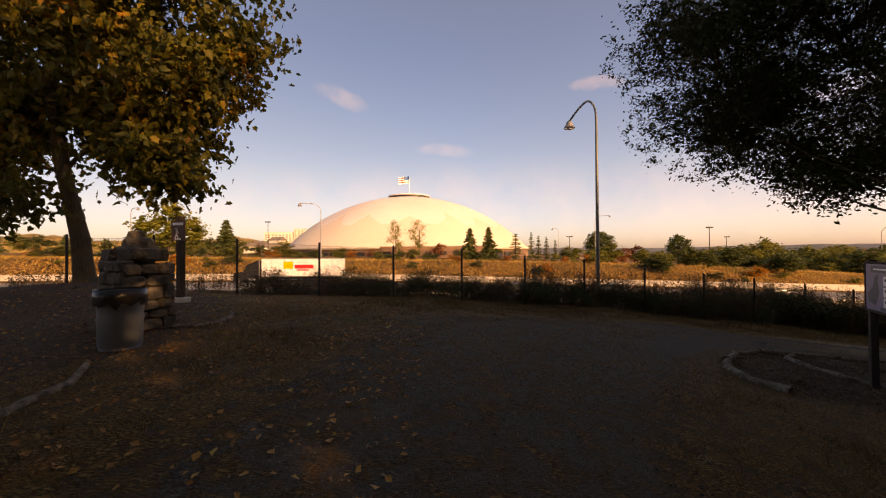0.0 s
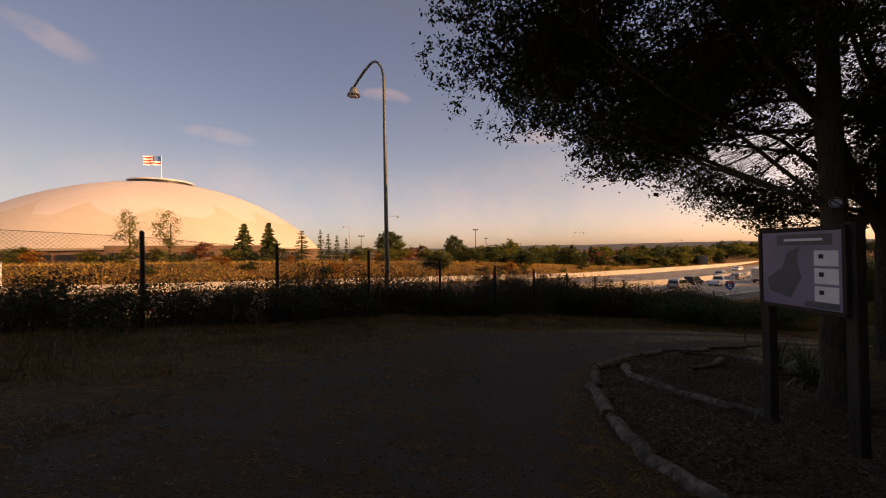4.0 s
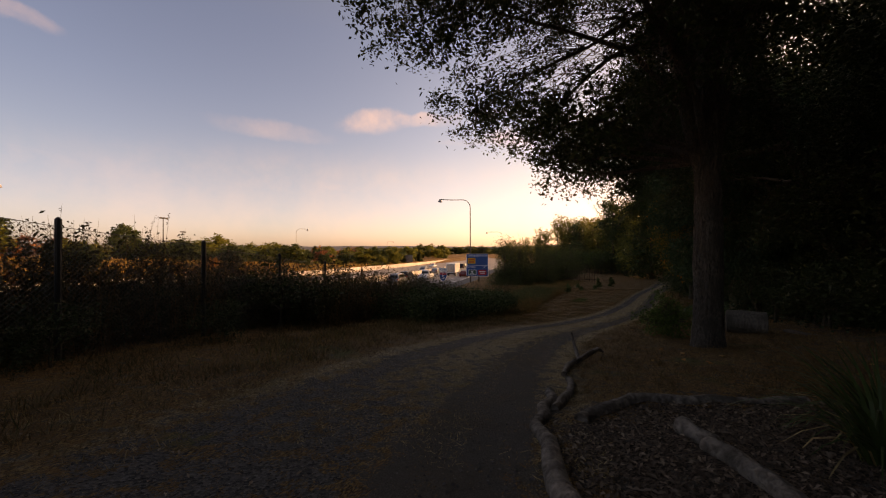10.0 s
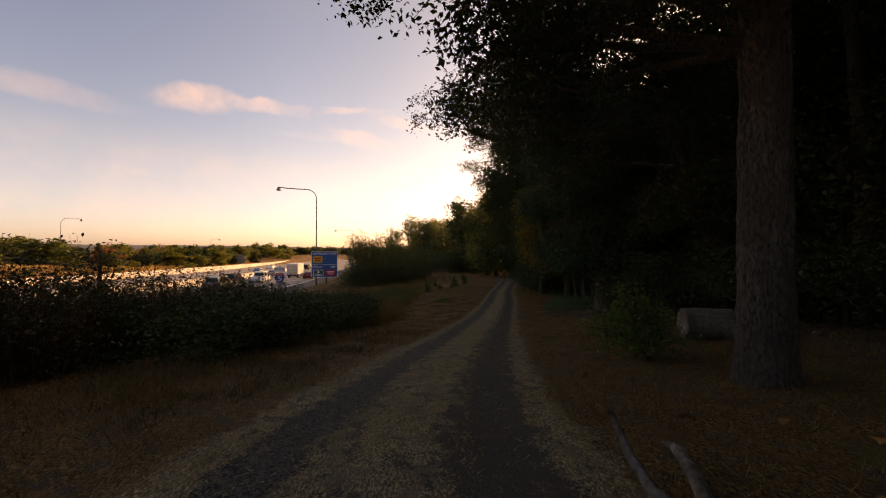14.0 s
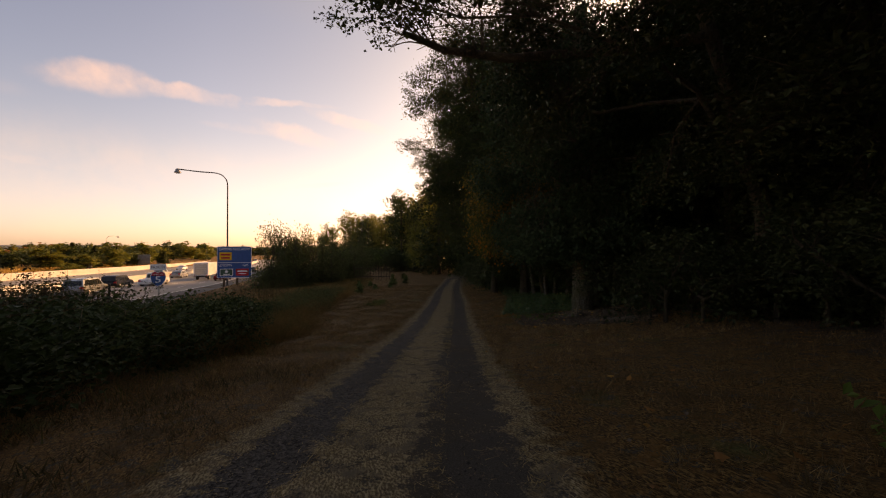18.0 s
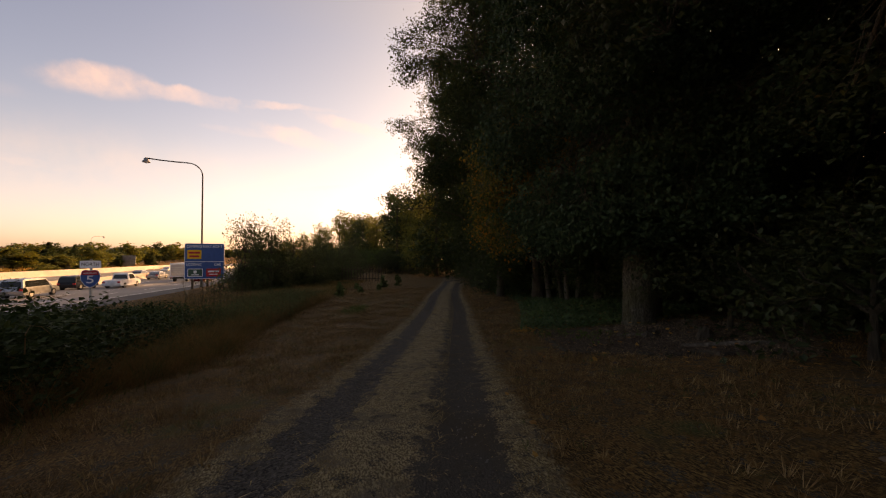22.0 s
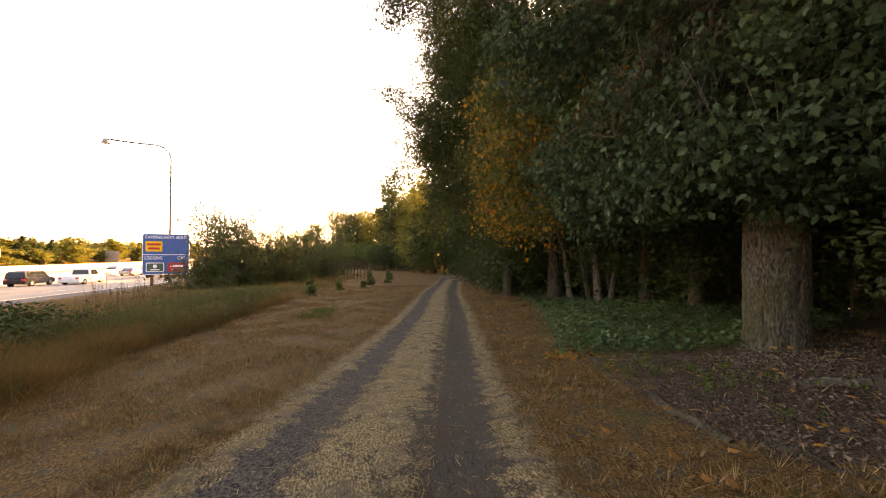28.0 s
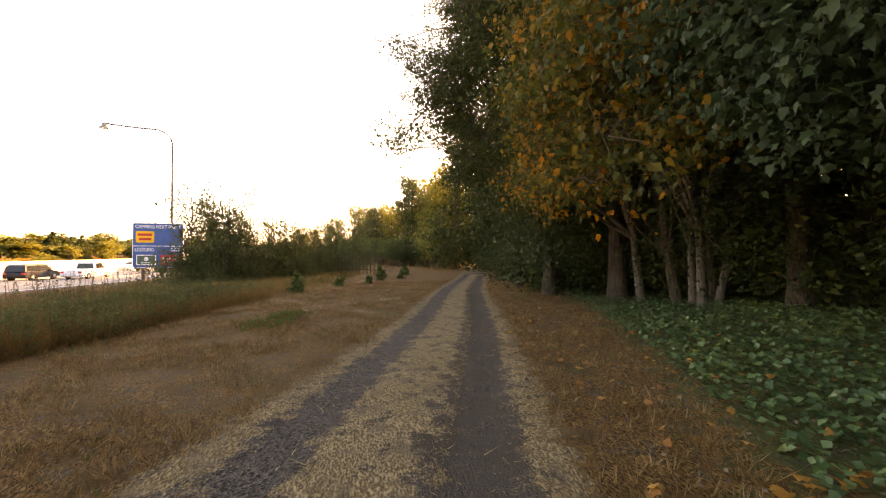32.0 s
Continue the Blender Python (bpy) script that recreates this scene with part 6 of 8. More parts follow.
# great mossy trunk by the mulch
hero(29.9, -3.4, [(29.9, -3.4, -4.1), (29.9, -3.4, -2.8), (29.9, -3.4, -0.5), (30.0, -3.5, 3.0), (30.2, -3.6, 10)], 0.43, 0.25,
     [(29.4, -1.2, -0.6, 1.2, 0.8, 0.6), (28.9, -2.2, -1.0, 1.2, 0.9, 0.5), (28.3, -2.3, -0.4, 1.2, 0.9, 0.6), (30.8, -1.7, -0.9, 1.3, 0.8, 0.55), (32.0, -1.7, -0.7, 1.2, 0.8, 0.5), (32.4, -2.4, -1.2, 1.2, 0.9, 0.5), (27.4, -3.0, -0.3, 1.3, 1.0, 0.6), (31.2, -1.2, 0.2, 1.8, 1.2, 0.9), (29.2, -1.8, 0.6, 1.6, 1.3, 1.0), (33.2, -2.0, 0.0, 1.8, 1.3, 1.0), (28.0, -2.6, 1.0, 1.8, 1.4, 1.2), (28.5, -1.2, 3.0, 2.2, 1.8, 1.4)]
     + [(32.5, -0.9, 2.6, 2.2, 1.7, 1.3), (31, -2.0, 5.5, 3.4, 3.2, 2.2),
      (34.5, -3.4, 0.6, 1.8, 1.4, 1.1), (28.6, -3.8, 6, 3.2, 3, 2.6), (32, -4, 9, 4, 4, 3), (29.2, -0.2, 5.2, 2.2, 1.8, 1.6), (26.6, -3.4, 1.8, 1.8, 1.6, 1.4)],
     3900, 18, 0.112, (M_MOSSBARK, M_LEAF_BLUE), "massive tree with deeply fissured mossy trunk and blue-green leaves", 11, twigs=0.4, sigma=0.3, limb_r=0.2, core=0.4, low=0.8, sides=22, gaps=-0.4, even=0.5, lobed=True)
hero(30.5, -4.6, [(30.5, -4.6, -4.2), (30.5, -4.6, -1), (30.8, -4.8, 3), (31, -5, 8)], 0.26, 0.12, [(32, -5, 7, 3, 3, 3), (33, -5, 4, 2.4, 2.4, 2)], 160, 16, 0.16, (M_BARK, M_LEAF_WOOD), "dark second trunk close behind the mossy one", 12)
# orange maple group beyond
hero(38.3, -7.3, [(38.3, -7.3, -4.6), (38.1, -6.9, -2), (37.4, -5.6, 0.5), (36.9, -4.4, 4)], 0.12, 0.06,
     [(35.4, -2.6, -0.6, 1.5, 1.2, 0.9), (37.6, -3.2, -1.0, 1.6, 1.2, 0.9), (35.6, -2.2, 0.8, 1.7, 1.6, 1.0), (37.5, -2.4, 1.6, 2.0, 1.6, 1.2), (36.4, -2.8, 3.2, 2.4, 1.9, 1.6), (39, -3.4, 0.4, 1.8, 1.5, 1.0), (34.6, -3.4, 2.4, 1.8, 1.8, 1.4), (38.5, -3.6, 3.6, 2.4, 2.2, 2.0)],
     1300, 15, 0.14, (M_PALEBARK, M_LEAF_MAPLE), "young maple with leaves turned orange and yellow", 14, twigs=0.7, limb_r=0.9, low=0.3, lobed=True)
hero(41.6, -8.4, [(41.6, -8.4, -4.6), (41.6, -8, -2), (41.8, -7.2, 1), (42, -6, 4)], 0.14, 0.06,
     [(41, -4.6, -0.6, 1.7, 1.6, 1.0), (43, -4.8, 0.6, 2.0, 1.6, 1.3), (42, -5, 2.6, 2.4, 2, 1.8), (45, -6, 0.2, 2.0, 1.6, 1.2)],
     650, 17, 0.14, (M_PALEBARK, M_LEAF_MAPLE), "young maple with leaves turned orange and yellow", 15, twigs=0.5, limb_r=0.9, lobed=True)
# tall trees at the wood's edge, leaning out over the trail
hero(42.4, -8.0, [(42.4, -8, -4.5), (42.3, -7.8, -1), (42.4, -7.2, 4), (42.4, -6.5, 9), (42.5, -6, 12.5)], 0.28, 0.10,
     [(43.2, -1.0, 10.6, 1.6, 1.7, 1.4), (43.6, 0.3, 10.1, 1.4, 1.3, 1.1), (42.8, 1.2, 10.7, 0.8, 0.8, 0.5), (43.3, 0.5, 12.0, 1.4, 1.3, 1.0), (44, -1.2, 13.6, 1.8, 1.7, 1.3), (40.2, -2.8, 13.4, 2.2, 2.0, 1.8), (42.5, -2.2, 14.6, 2.0, 2.0, 1.6), (41.4, -2.6, 8.6, 2.4, 2.3, 2.0), (40.0, -4.0, 11.2, 3.0, 3.0, 2.6), (44, -4.2, 12.6, 3.0, 3.0, 2.4), (43.5, -3.4, 6.2, 2.4, 2.2, 1.8), (39.8, -3.6, 6.4, 2.4, 2.2, 1.8), (45.5, -4.5, 9.5, 2.6, 2.6, 2.2), (41, -5, 14, 2.6, 2.6, 2)],
     2700, 24, 0.125, (M_BARK, M_LEAF_WOOD), "tall green tree leaning out over the trail", 17, twigs=0.4, sigma=0.3, limb_r=0.6, core=0.7, low=0.5, gaps=-0.45)
hero(49.2, -8.6, [(49.2, -8.6, -4.6), (49.1, -8.3, -1), (49.2, -7.6, 4), (49.4, -7, 9), (49.5, -6.6, 14)], 0.3, 0.10,
     [(46.6, -0.6, 2.5, 1.6, 1.7, 0.9), (45.6, 0.4, 1.8, 1.1, 1.1, 0.5), (51.9, -0.4, 9.4, 1.2, 1.2, 0.6), (50.6, -1.6, 7.6, 1.2, 1.2, 0.8), (47.5, -2.2, 4.6, 2.2, 2.1, 1.5), (52.7, -1.5, 9.6, 1.6, 1.5, 0.8), (51, -3.2, 8, 2.5, 2.5, 2.1), (50, -4.5, 11.5, 3, 3, 2.6), (48, -4.4, 6.6, 2.8, 2.8, 2.1), (53, -5, 6, 2.8, 2.6, 2.2), (47, -5, 10, 3, 3, 2.5), (50, -4, 14.2, 2.4, 2.4, 1.8), (49, -4.2, 1.8, 2.4, 2.0, 1.6)],
     2300, 24, 0.13, (M_BARK, M_LEAF_WOOD), "tall green tree leaning out over the trail", 18, twigs=0.4, sigma=0.3, limb_r=0.6, core=0.7, low=0.4, gaps=-0.45)
hero(58.5, -11.5, [(58.5, -11.5, -4.9), (58.5, -11, 0), (58.6, -10.5, 6), (58.6, -10, 13)], 0.28, 0.10,
     [(57.5, -5.6, 7.0, 2.2, 2.0, 2.0), (59.5, -6.2, 10.5, 2.4, 2.2, 2.2), (58, -7.5, 13.4, 2.6, 2.6, 2.2), (61, -8, 8, 2.8, 2.6, 2.4), (56.5, -8, 4.5, 2.6, 2.4, 2.0), (58.5, -6.6, 3.6, 2.2, 1.9, 1.5), (60, -8.6, 15, 2, 2, 1.8)],
     560, 16, 0.22, (M_BARK, M_LEAF_WOOD), "tall green tree at the edge of the wood", 19, twigs=0.2, limb_r=0.6, core=0.7, gaps=-0.45)
# cluster of thin stems
for k, (x, y, tx, ty, mt) in enumerate([(39.0, -7.8, 38.7, -7.2, M_PALEBARK), (39.5, -7.9, 39.9, -7.3, M_BARK), (38.6, -8.0, 37.4, -7.6, M_PALEBARK), (39.9, -8.2, 40.7, -8.0, M_BARK), (38.9, -8.5, 39.2, -8.4, M_BARK)]):
    hero(x, y, [(x, y, -4.6), (x * 0.5 + tx * 0.5, y * 0.5 + ty * 0.5, -2.6), (tx, ty, 0), (tx, ty, 3)], 0.11, 0.06, [(tx, ty, 3.0, 1.6, 1.6, 1.6), (tx + 0.6, ty + 0.6, 1.2, 1.3, 1.3, 1.0)], 70, 14, 0.16,
         (mt, M_LEAF_MAPLE if k % 2 else M_LEAF_WOOD), "thin pale-barked stem in a cluster at the wood's edge", 20 + k)
hero(43.5, -8.9, [(43.5, -8.9, -4.6), (43.0, -8.6, -2.4), (42.4, -8.2, 0), (42.0, -8, 4)], 0.3, 0.14, [(42, -8, 5, 3, 3, 2.6), (42, -6.5, 3, 2.2, 2, 1.8)], 180, 15, 0.17, (M_PALEBARK, M_LEAF_WOOD), "leaning trunk at the wood's edge", 31)
# tree at the left with autumn leaves
hero(-15.2, 8.5, [(-15.2, 8.5, 0.8), (-15.4, 8.5, 2.6), (-15.9, 8.5, 4.6), (-16.2, 8.4, 7), (-16.3, 8.4, 9)], 0.26, 0.12,
     [(-13.2, 8.4, 5.8, 2.2, 2.0, 1.7), (-12.0, 8.3, 7.4, 2.0, 2.0, 1.7), (-15.0, 8.6, 6.6, 2.2, 2.0, 1.6), (-17.5, 8.5, 6.5, 2.6, 2.4, 2.2), (-14.5, 8.0, 8.8, 3.0, 2.6, 2.0), (-12.6, 8.0, 4.1, 1.2, 1.2, 0.8), (-16.8, 7.8, 3.8, 1.8, 1.6, 1.0), (-18, 7, 9, 2.5, 2.5, 2.0), (-10.6, 8.2, 8.6, 1.6, 1.8, 1.2), (-12.4, 7.9, 5.0, 1.5, 1.5, 1.1), (-19, 8.5, 5.2, 2.2, 2, 1.6), (-20.5, 9, 8, 2.6, 2.4, 2.2), (-12, 8, 10.4, 2.4, 2.2, 1.6), (-16.5, 8, 10.8, 3, 2.6, 2), (-18.5, 8, 3.4, 1.8, 1.6, 1.0)],
     2300, 17, 0.21, (M_BARK, leaf_mat("leaf_autumn_maple", [(0, (0.05, 0.06, 0.015)), (0.5, (0.10, 0.10, 0.02)), (0.75, (0.22, 0.16, 0.03)), (1, (0.45, 0.17, 0.03))])), "leaning maple with green and orange autumn leaves", 40, twigs=0.4, sigma=0.3, limb_r=0.5, core=0.5, low=0.75, gaps=-0.3, lobed=True)

# ---- the wood beside the trail ----
M_LEAF_BUSH = leaf_mat("leaf_grey_green", [(0, (0.05, 0.068, 0.027)), (0.6, (0.10, 0.125, 0.05)), (0.9, (0.17, 0.175, 0.07)), (1, (0.24, 0.15, 0.06))], through=0.35, rough=0.7, spec=0.1)
WOOD = []
for i, (mat, leaf, lo) in enumerate([(M_LEAF_WOOD, 0.32, 2.6), (M_LEAF_OAK, 0.30, 2.4), (M_LEAF_WOOD, 0.34, 1.2), (M_LEAF_BLUE, 0.32, 2.8), (M_LEAF_FAR, 0.34, 2.0), (M_LEAF_OAK, 0.36, 0.9), (M_LEAF_OAK, 0.145, 0.8), (M_LEAF_WOOD, 0.145, 1.0)]):
    near = leaf < 0.2
    r = np.random.default_rng(100 + i)
    blobs = []
    for k in range(10):
        a = r.uniform(0, 6.28)
        q = r.uniform(0.6, 2.6) * (1 - 0.4 * k / 9)
        blobs.append((q * math.cos(a), q * math.sin(a), lo + (12.2 - lo) * k / 9, r.uniform(1.6, 2.6), r.uniform(1.6, 2.6), r.uniform(1.3, 2.1)))
    WOOD.append(grow([(0, 0, -0.5), (0.1, 0, 3), (0, 0.2, 7), (0.1, 0, 12)], 0.24, 0.07, blobs, 700 if near else 290, 22 if near else 12, leaf * 1.07, (M_BARK, mat), 0.08, 0.42 if near else 0.45, 100 + i, 0.45, 0.2, 7, 1.0 if near else 0.4, -0.5 if near else -0.3, True))
UNDER = []
for i, mat in enumerate([M_LEAF_WOOD, M_LEAF_OAK, M_LEAF_SHRUB]):
    r = np.random.default_rng(140 + i)
    blobs = [(r.uniform(-0.8, 0.8), r.uniform(-0.8, 0.8), r.uniform(0.5, 1.9), r.uniform(0.5, 0.9), r.uniform(0.5, 0.9), r.uniform(0.4, 0.8)) for _ in range(6)]
    UNDER.append(grow([(0, 0, -0.2), (0, 0, 0.5), (0, 0, 1.0)], 0.05, 0.02, blobs, 170, 16, 0.09, (M_BARK, mat), 0.15, 0.25, 140 + i, 1.0, 0.0, 5))

BUSH = []
for i in range(3):
    r = np.random.default_rng(170 + i)
    blobs = [(r.uniform(-1.1, 1.1), r.uniform(-1.1, 1.1), 0.35 + 3.0 * (q / 12) ** 1.3, r.uniform(0.7, 1.1) * (1.3 - 0.06 * q), r.uniform(0.7, 1.1) * (1.3 - 0.06 * q), r.uniform(0.5, 0.9)) for q in range(13)]
    BUSH.append(grow([(0, 0, -0.2), (0.05, 0, 0.9), (0, 0.05, 2.0), (0, 0, 3.2)], 0.05, 0.02, blobs, 420, 11, 0.095, (M_BARK, M_LEAF_BUSH), 0.3, 0.24, 170 + i, 0.9, 0.0, 5, 0.6, -0.4))
r = np.random.default_rng(77)


def wood_tree(x, y, s=None, kind=None):
    k = int(r.integers(0, 4)) if kind is None else kind
    if x < 24 and y > -30 and kind is None:
        k = (1, 5)[int(r.integers(0, 2))]
    s = s or r.uniform(0.8, 1.15)
    ty = float(np.interp(x, TRAIL[:, 0], TRAIL[:, 1]))
    if 8 < x < 56 and y > ty - 15.5:
        k = 6 if k in (1, 5) else 7
    tree(on(x, y), WOOD[k], ["tall dark green tree in a dense wood", "dense dark oak-like tree in the wood", "tall shady tree in the wood", "blue-green leaved tree in the wood", "tree of the wood, low sun put into its yellow-green leaf colour", "dense dark tree leafy to the ground in the wood", "dense dark tree with fine leaves at the wood's edge", "tall green tree with fine leaves at the wood's edge"][k], "tree", "trees of the wood", r.uniform(0, 360), s)


# edge of the wood: close beside the trail further on
for i, x in enumerate(np.arange(45, 122, 4.6)):
    ty = float(np.interp(x, TRAIL[:, 0], TRAIL[:, 1]))
    wood_tree(x, ty - 4.6 + r.uniform(-0.6, 0.6), r.uniform(1.0, 1.2) * (1.2 if x > 58 else 1.0))
# those behind the trail's start stay unseen and are added for their shade
for x, y in [(20.5, -3.5), (17.8, -2.5), (14, -2.2), (11.2, -1.0), (22, -7), (27.2, -7.2), (34, -8), (37, -11), (41.5, -12), (30.5, -9.5), (26, -12), (18, -8), (13, -7.5), (8, -5.5), (4.5, -8), (33, -14), (46, -13.5),
             (-1, -13), (-7, -17), (2, -18), (9, -13), (15, -14), (21, -15), (28, -19), (36, -19), (44, -20), (52, -17), (6, -24), (15, -23), (24, -24), (34, -27), (45, -28), (56, -24), (66, -22), (-12, -22), (-18, -19), (-4, -26), (33.5, -9.5), (36.5, -7.6), (40.5, -10.5), (28.5, -12.5), (23.5, -10.5), (9.5, -9.5), (17, -11), (-2, -8.5), (3, -12.5), (-9, -12)]:
    wood_tree(x + r.uniform(-0.5, 0.5), y + r.uniform(-0.5, 0.5))
for x, y in [(21.4, -4.2), (25.6, -6.2), (19.0, -4.6), (28.0, -7.8)]:
    wood_tree(x, y, 0.9, 5)
# the depth of the wood behind them, leafy to the ground
for i in range(16):
    x = 3 + i * 4.6
    ty = float(np.interp(x, TRAIL[:, 0], TRAIL[:, 1]))
    wood_tree(x + r.uniform(-1, 1), min(ty - 17, -13) + r.uniform(-1.5, 1.5), r.uniform(1.0, 1.2), 5 if i % 2 else 2)
# back row hidden by the wood, kept to block the low sun
for i in range(12):
    wood_tree(-22 + i * 9.0 + r.uniform(-1, 1), -31 + r.uniform(-2, 2) - i * 0.8, r.uniform(1.1, 1.35), 5 if i % 2 else 2)
for x in np.arange(52, 126, 8.5):
    ty = float(np.interp(x, TRAIL[:, 0], TRAIL[:, 1]))
    wood_tree(x, ty - 12 + r.uniform(-1.5, 1.5), r.uniform(1.0, 1.25))
# the wood closes across the trail's far end, with a lower rank coloured as sunlit towards the freeway
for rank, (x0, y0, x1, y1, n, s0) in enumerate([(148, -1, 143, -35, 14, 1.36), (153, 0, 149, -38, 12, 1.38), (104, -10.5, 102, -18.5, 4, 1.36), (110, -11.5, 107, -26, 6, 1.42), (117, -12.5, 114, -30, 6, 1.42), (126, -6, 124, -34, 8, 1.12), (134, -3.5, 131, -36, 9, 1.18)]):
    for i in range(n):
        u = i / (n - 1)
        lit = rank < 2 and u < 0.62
        # kind 4 has the sunlight in its leaf colour
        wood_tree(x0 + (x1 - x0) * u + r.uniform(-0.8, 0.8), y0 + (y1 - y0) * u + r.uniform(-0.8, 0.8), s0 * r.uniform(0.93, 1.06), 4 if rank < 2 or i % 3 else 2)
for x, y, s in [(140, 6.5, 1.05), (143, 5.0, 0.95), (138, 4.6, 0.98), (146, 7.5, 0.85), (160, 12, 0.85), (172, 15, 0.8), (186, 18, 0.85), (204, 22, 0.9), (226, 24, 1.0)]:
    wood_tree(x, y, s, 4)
# unseen trees added behind the trail's start to shade its ground
for x, y, s in [(-3.5, -8.5, 1.25), (-10, -7.5, 1.2), (3.5, -4.5, 1.2), (-15, -10, 1.2), (-1.5, -14, 1.3), (-19, -4, 1.1)]:
    wood_tree(x, y, s, 1)
# dense low growth below the trees across the far end
for i in range(34):
    u = i / 33
    tree(on(98 + 44 * u + r.uniform(-1, 1), -8.0 + 13 * u + r.uniform(-1.5, 1.5)), UNDER[i % 3], "dense roadside thicket below the far trees", "shrub", "far thicket", r.uniform(0, 360), r.uniform(1.8, 2.7), "shrub")
# unseen trees added beside the start, closing gaps where sun streaked the ground
for x, y in [(3.2, -6.0), (6.0, -8.5), (8.5, -10.5), (0.8, -9.5)]:
    wood_tree(x, y, 1.1, 5)
for i in range(14):
    tree(on(99.5 + r.uniform(-1, 1), -9 - i * 1.1 + r.uniform(-0.5, 0.5)), UNDER[0], "dense roadside thicket below the far trees", "shrub", "far thicket", r.uniform(0, 360), r.uniform(1.6, 2.3), "shrub")
# tall trees deep in the wood, and close behind the trail's start
for i in range(18):
    x = 12 + i * 4.4
    ty = float(np.interp(x, TRAIL[:, 0], TRAIL[:, 1]))
    wood_tree(x + r.uniform(-1, 1), min(ty - 21, -17) + r.uniform(-1.5, 1.5), r.uniform(1.55, 1.8), 5 if i % 2 else 2)
# these stand out of view, an added canopy that darkens the start
for x, y in [(-8.8, -6.8), (-5.4, -11.0), (4.6, -2.8), (8.0, -1.5)]:
    wood_tree(x, y, 1.4, 1)
for x, y in [(33, -10.5), (36, -9.5), (39, -12.5), (43, -11), (46, -11.5), (49, -13), (53, -12.5), (30, -8.5), (26.5, -8.5), (45.5, -15.5)]:
    wood_tree(x, y, 1.35)
for x, y, s in [(12.5, -4.5, 1.5), (17, -6.5, 1.5), (22, -8.5, 1.5), (9.5, -6, 1.5), (45.5, -9.6, 1.2), (47.5, -10.4, 1.35), (51, -10.5, 1.4), (54.5, -11.5, 1.4), (43.5, -10.6, 1.3), (58, -13.5, 1.45), (63, -14.5, 1.5), (68, -16, 1.5), (74, -18.5, 1.5), (80, -20.5, 1.5), (86, -22.5, 1.5)]:
    wood_tree(x, y, s)
for x, y, s in [(88, -13.2, 1.15), (92, -12.6, 1.2), (77, -17.4, 1.6), (83, -18.8, 1.6), (70, -15.4, 1.45), (82, -13.4, 1.42), (85.5, -14.6, 1.6), (96, -15, 1.5), (43, -12.4, 1.65), (47, -12, 1.7), (51, -14, 1.85), (55, -14, 1.85)]:
    wood_tree(x, y, s, 4 if x > 85 else 2)
for x, y in [(80.5, -12.6), (83, -12.0), (86, -12.8), (89, -11.6), (93, -11.0), (96, -13)]:
    tree(on(x, y), UNDER[0], "dense roadside thicket below the far trees", "shrub", "far thicket", r.uniform(0, 360), r.uniform(1.5, 2.0), "shrub")
for i in range(26):
    x = 27 + i * 1.05
    tree(on(x, -11.5 - 0.22 * (x - 27) + r.uniform(-1.2, 1.2)), UNDER[i % 2], "dark leafy undergrowth at the foot of the wood", "shrub", "undergrowth", r.uniform(0, 360), r.uniform(1.3, 1.9), "shrub")
# shrubs added deep in the wood to block specks of sun
for x, y in [(35, -12), (38, -13.5), (41, -13), (44, -14), (33, -9.5), (36.5, -10.5), (42.5, -11.2), (46, -12.2)]:
    tree(on(x, y), UNDER[0], "dark leafy undergrowth at the foot of the wood", "shrub", "undergrowth", r.uniform(0, 360), 1.6, "shrub")
# undergrowth along the wood's foot
for i in range(64):
    x = r.uniform(10, 110)
    ty = float(np.interp(x, TRAIL[:, 0], TRAIL[:, 1]))
    d = r.uniform(4.5, 9) + (2.6 if 22 < x < 34 else 0) + (2.4 if x < 22 else 0)
    if x > 46:
        d = r.uniform(2.2, 4.5)
    if 31 < x < 46:
        d = r.uniform(11, 14)
    tree(on(x, ty - d), UNDER[int(r.integers(0, 2))], "dark leafy undergrowth at the foot of the wood", "shrub", "undergrowth", r.uniform(0, 360), r.uniform(0.7, 1.4), "shrub")

for i in range(16):
    x = 9.5 + i * 1.05
    tree(on(x, 0.4 - 0.14 * (x - 9) + r.uniform(-1.2, 0.6)), UNDER[1], "dark leafy undergrowth at the foot of the wood", "shrub", "undergrowth", r.uniform(0, 360), r.uniform(0.9, 1.3), "shrub")
# ---- shrubs and weeds ----
SHRUB = grow([(0, 0, -0.1), (0.02, 0, 0.3), (0, 0.03, 0.8)], 0.035, 0.015, [(0, 0, 0.55, 0.6, 0.6, 0.5), (0.45, 0.1, 0.4, 0.45, 0.45, 0.35), (-0.4, 0.2, 0.45, 0.5, 0.45, 0.38), (0.1, -0.45, 0.4, 0.45, 0.42, 0.36), (0.05, 0.1, 1.0, 0.42, 0.4, 0.35), (-0.15, 0.45, 0.35, 0.4, 0.4, 0.3)], 260, 15, 0.075, (M_BARK, M_LEAF_SHRUB), 0.7, 0.13, 147, 1.0, 0.0, 5, 0)
tree(on(17.0, 4.25), SHRUB, "small bright green leafy shrub beside the trail", "shrub", "", 40, 1.0, "shrub")
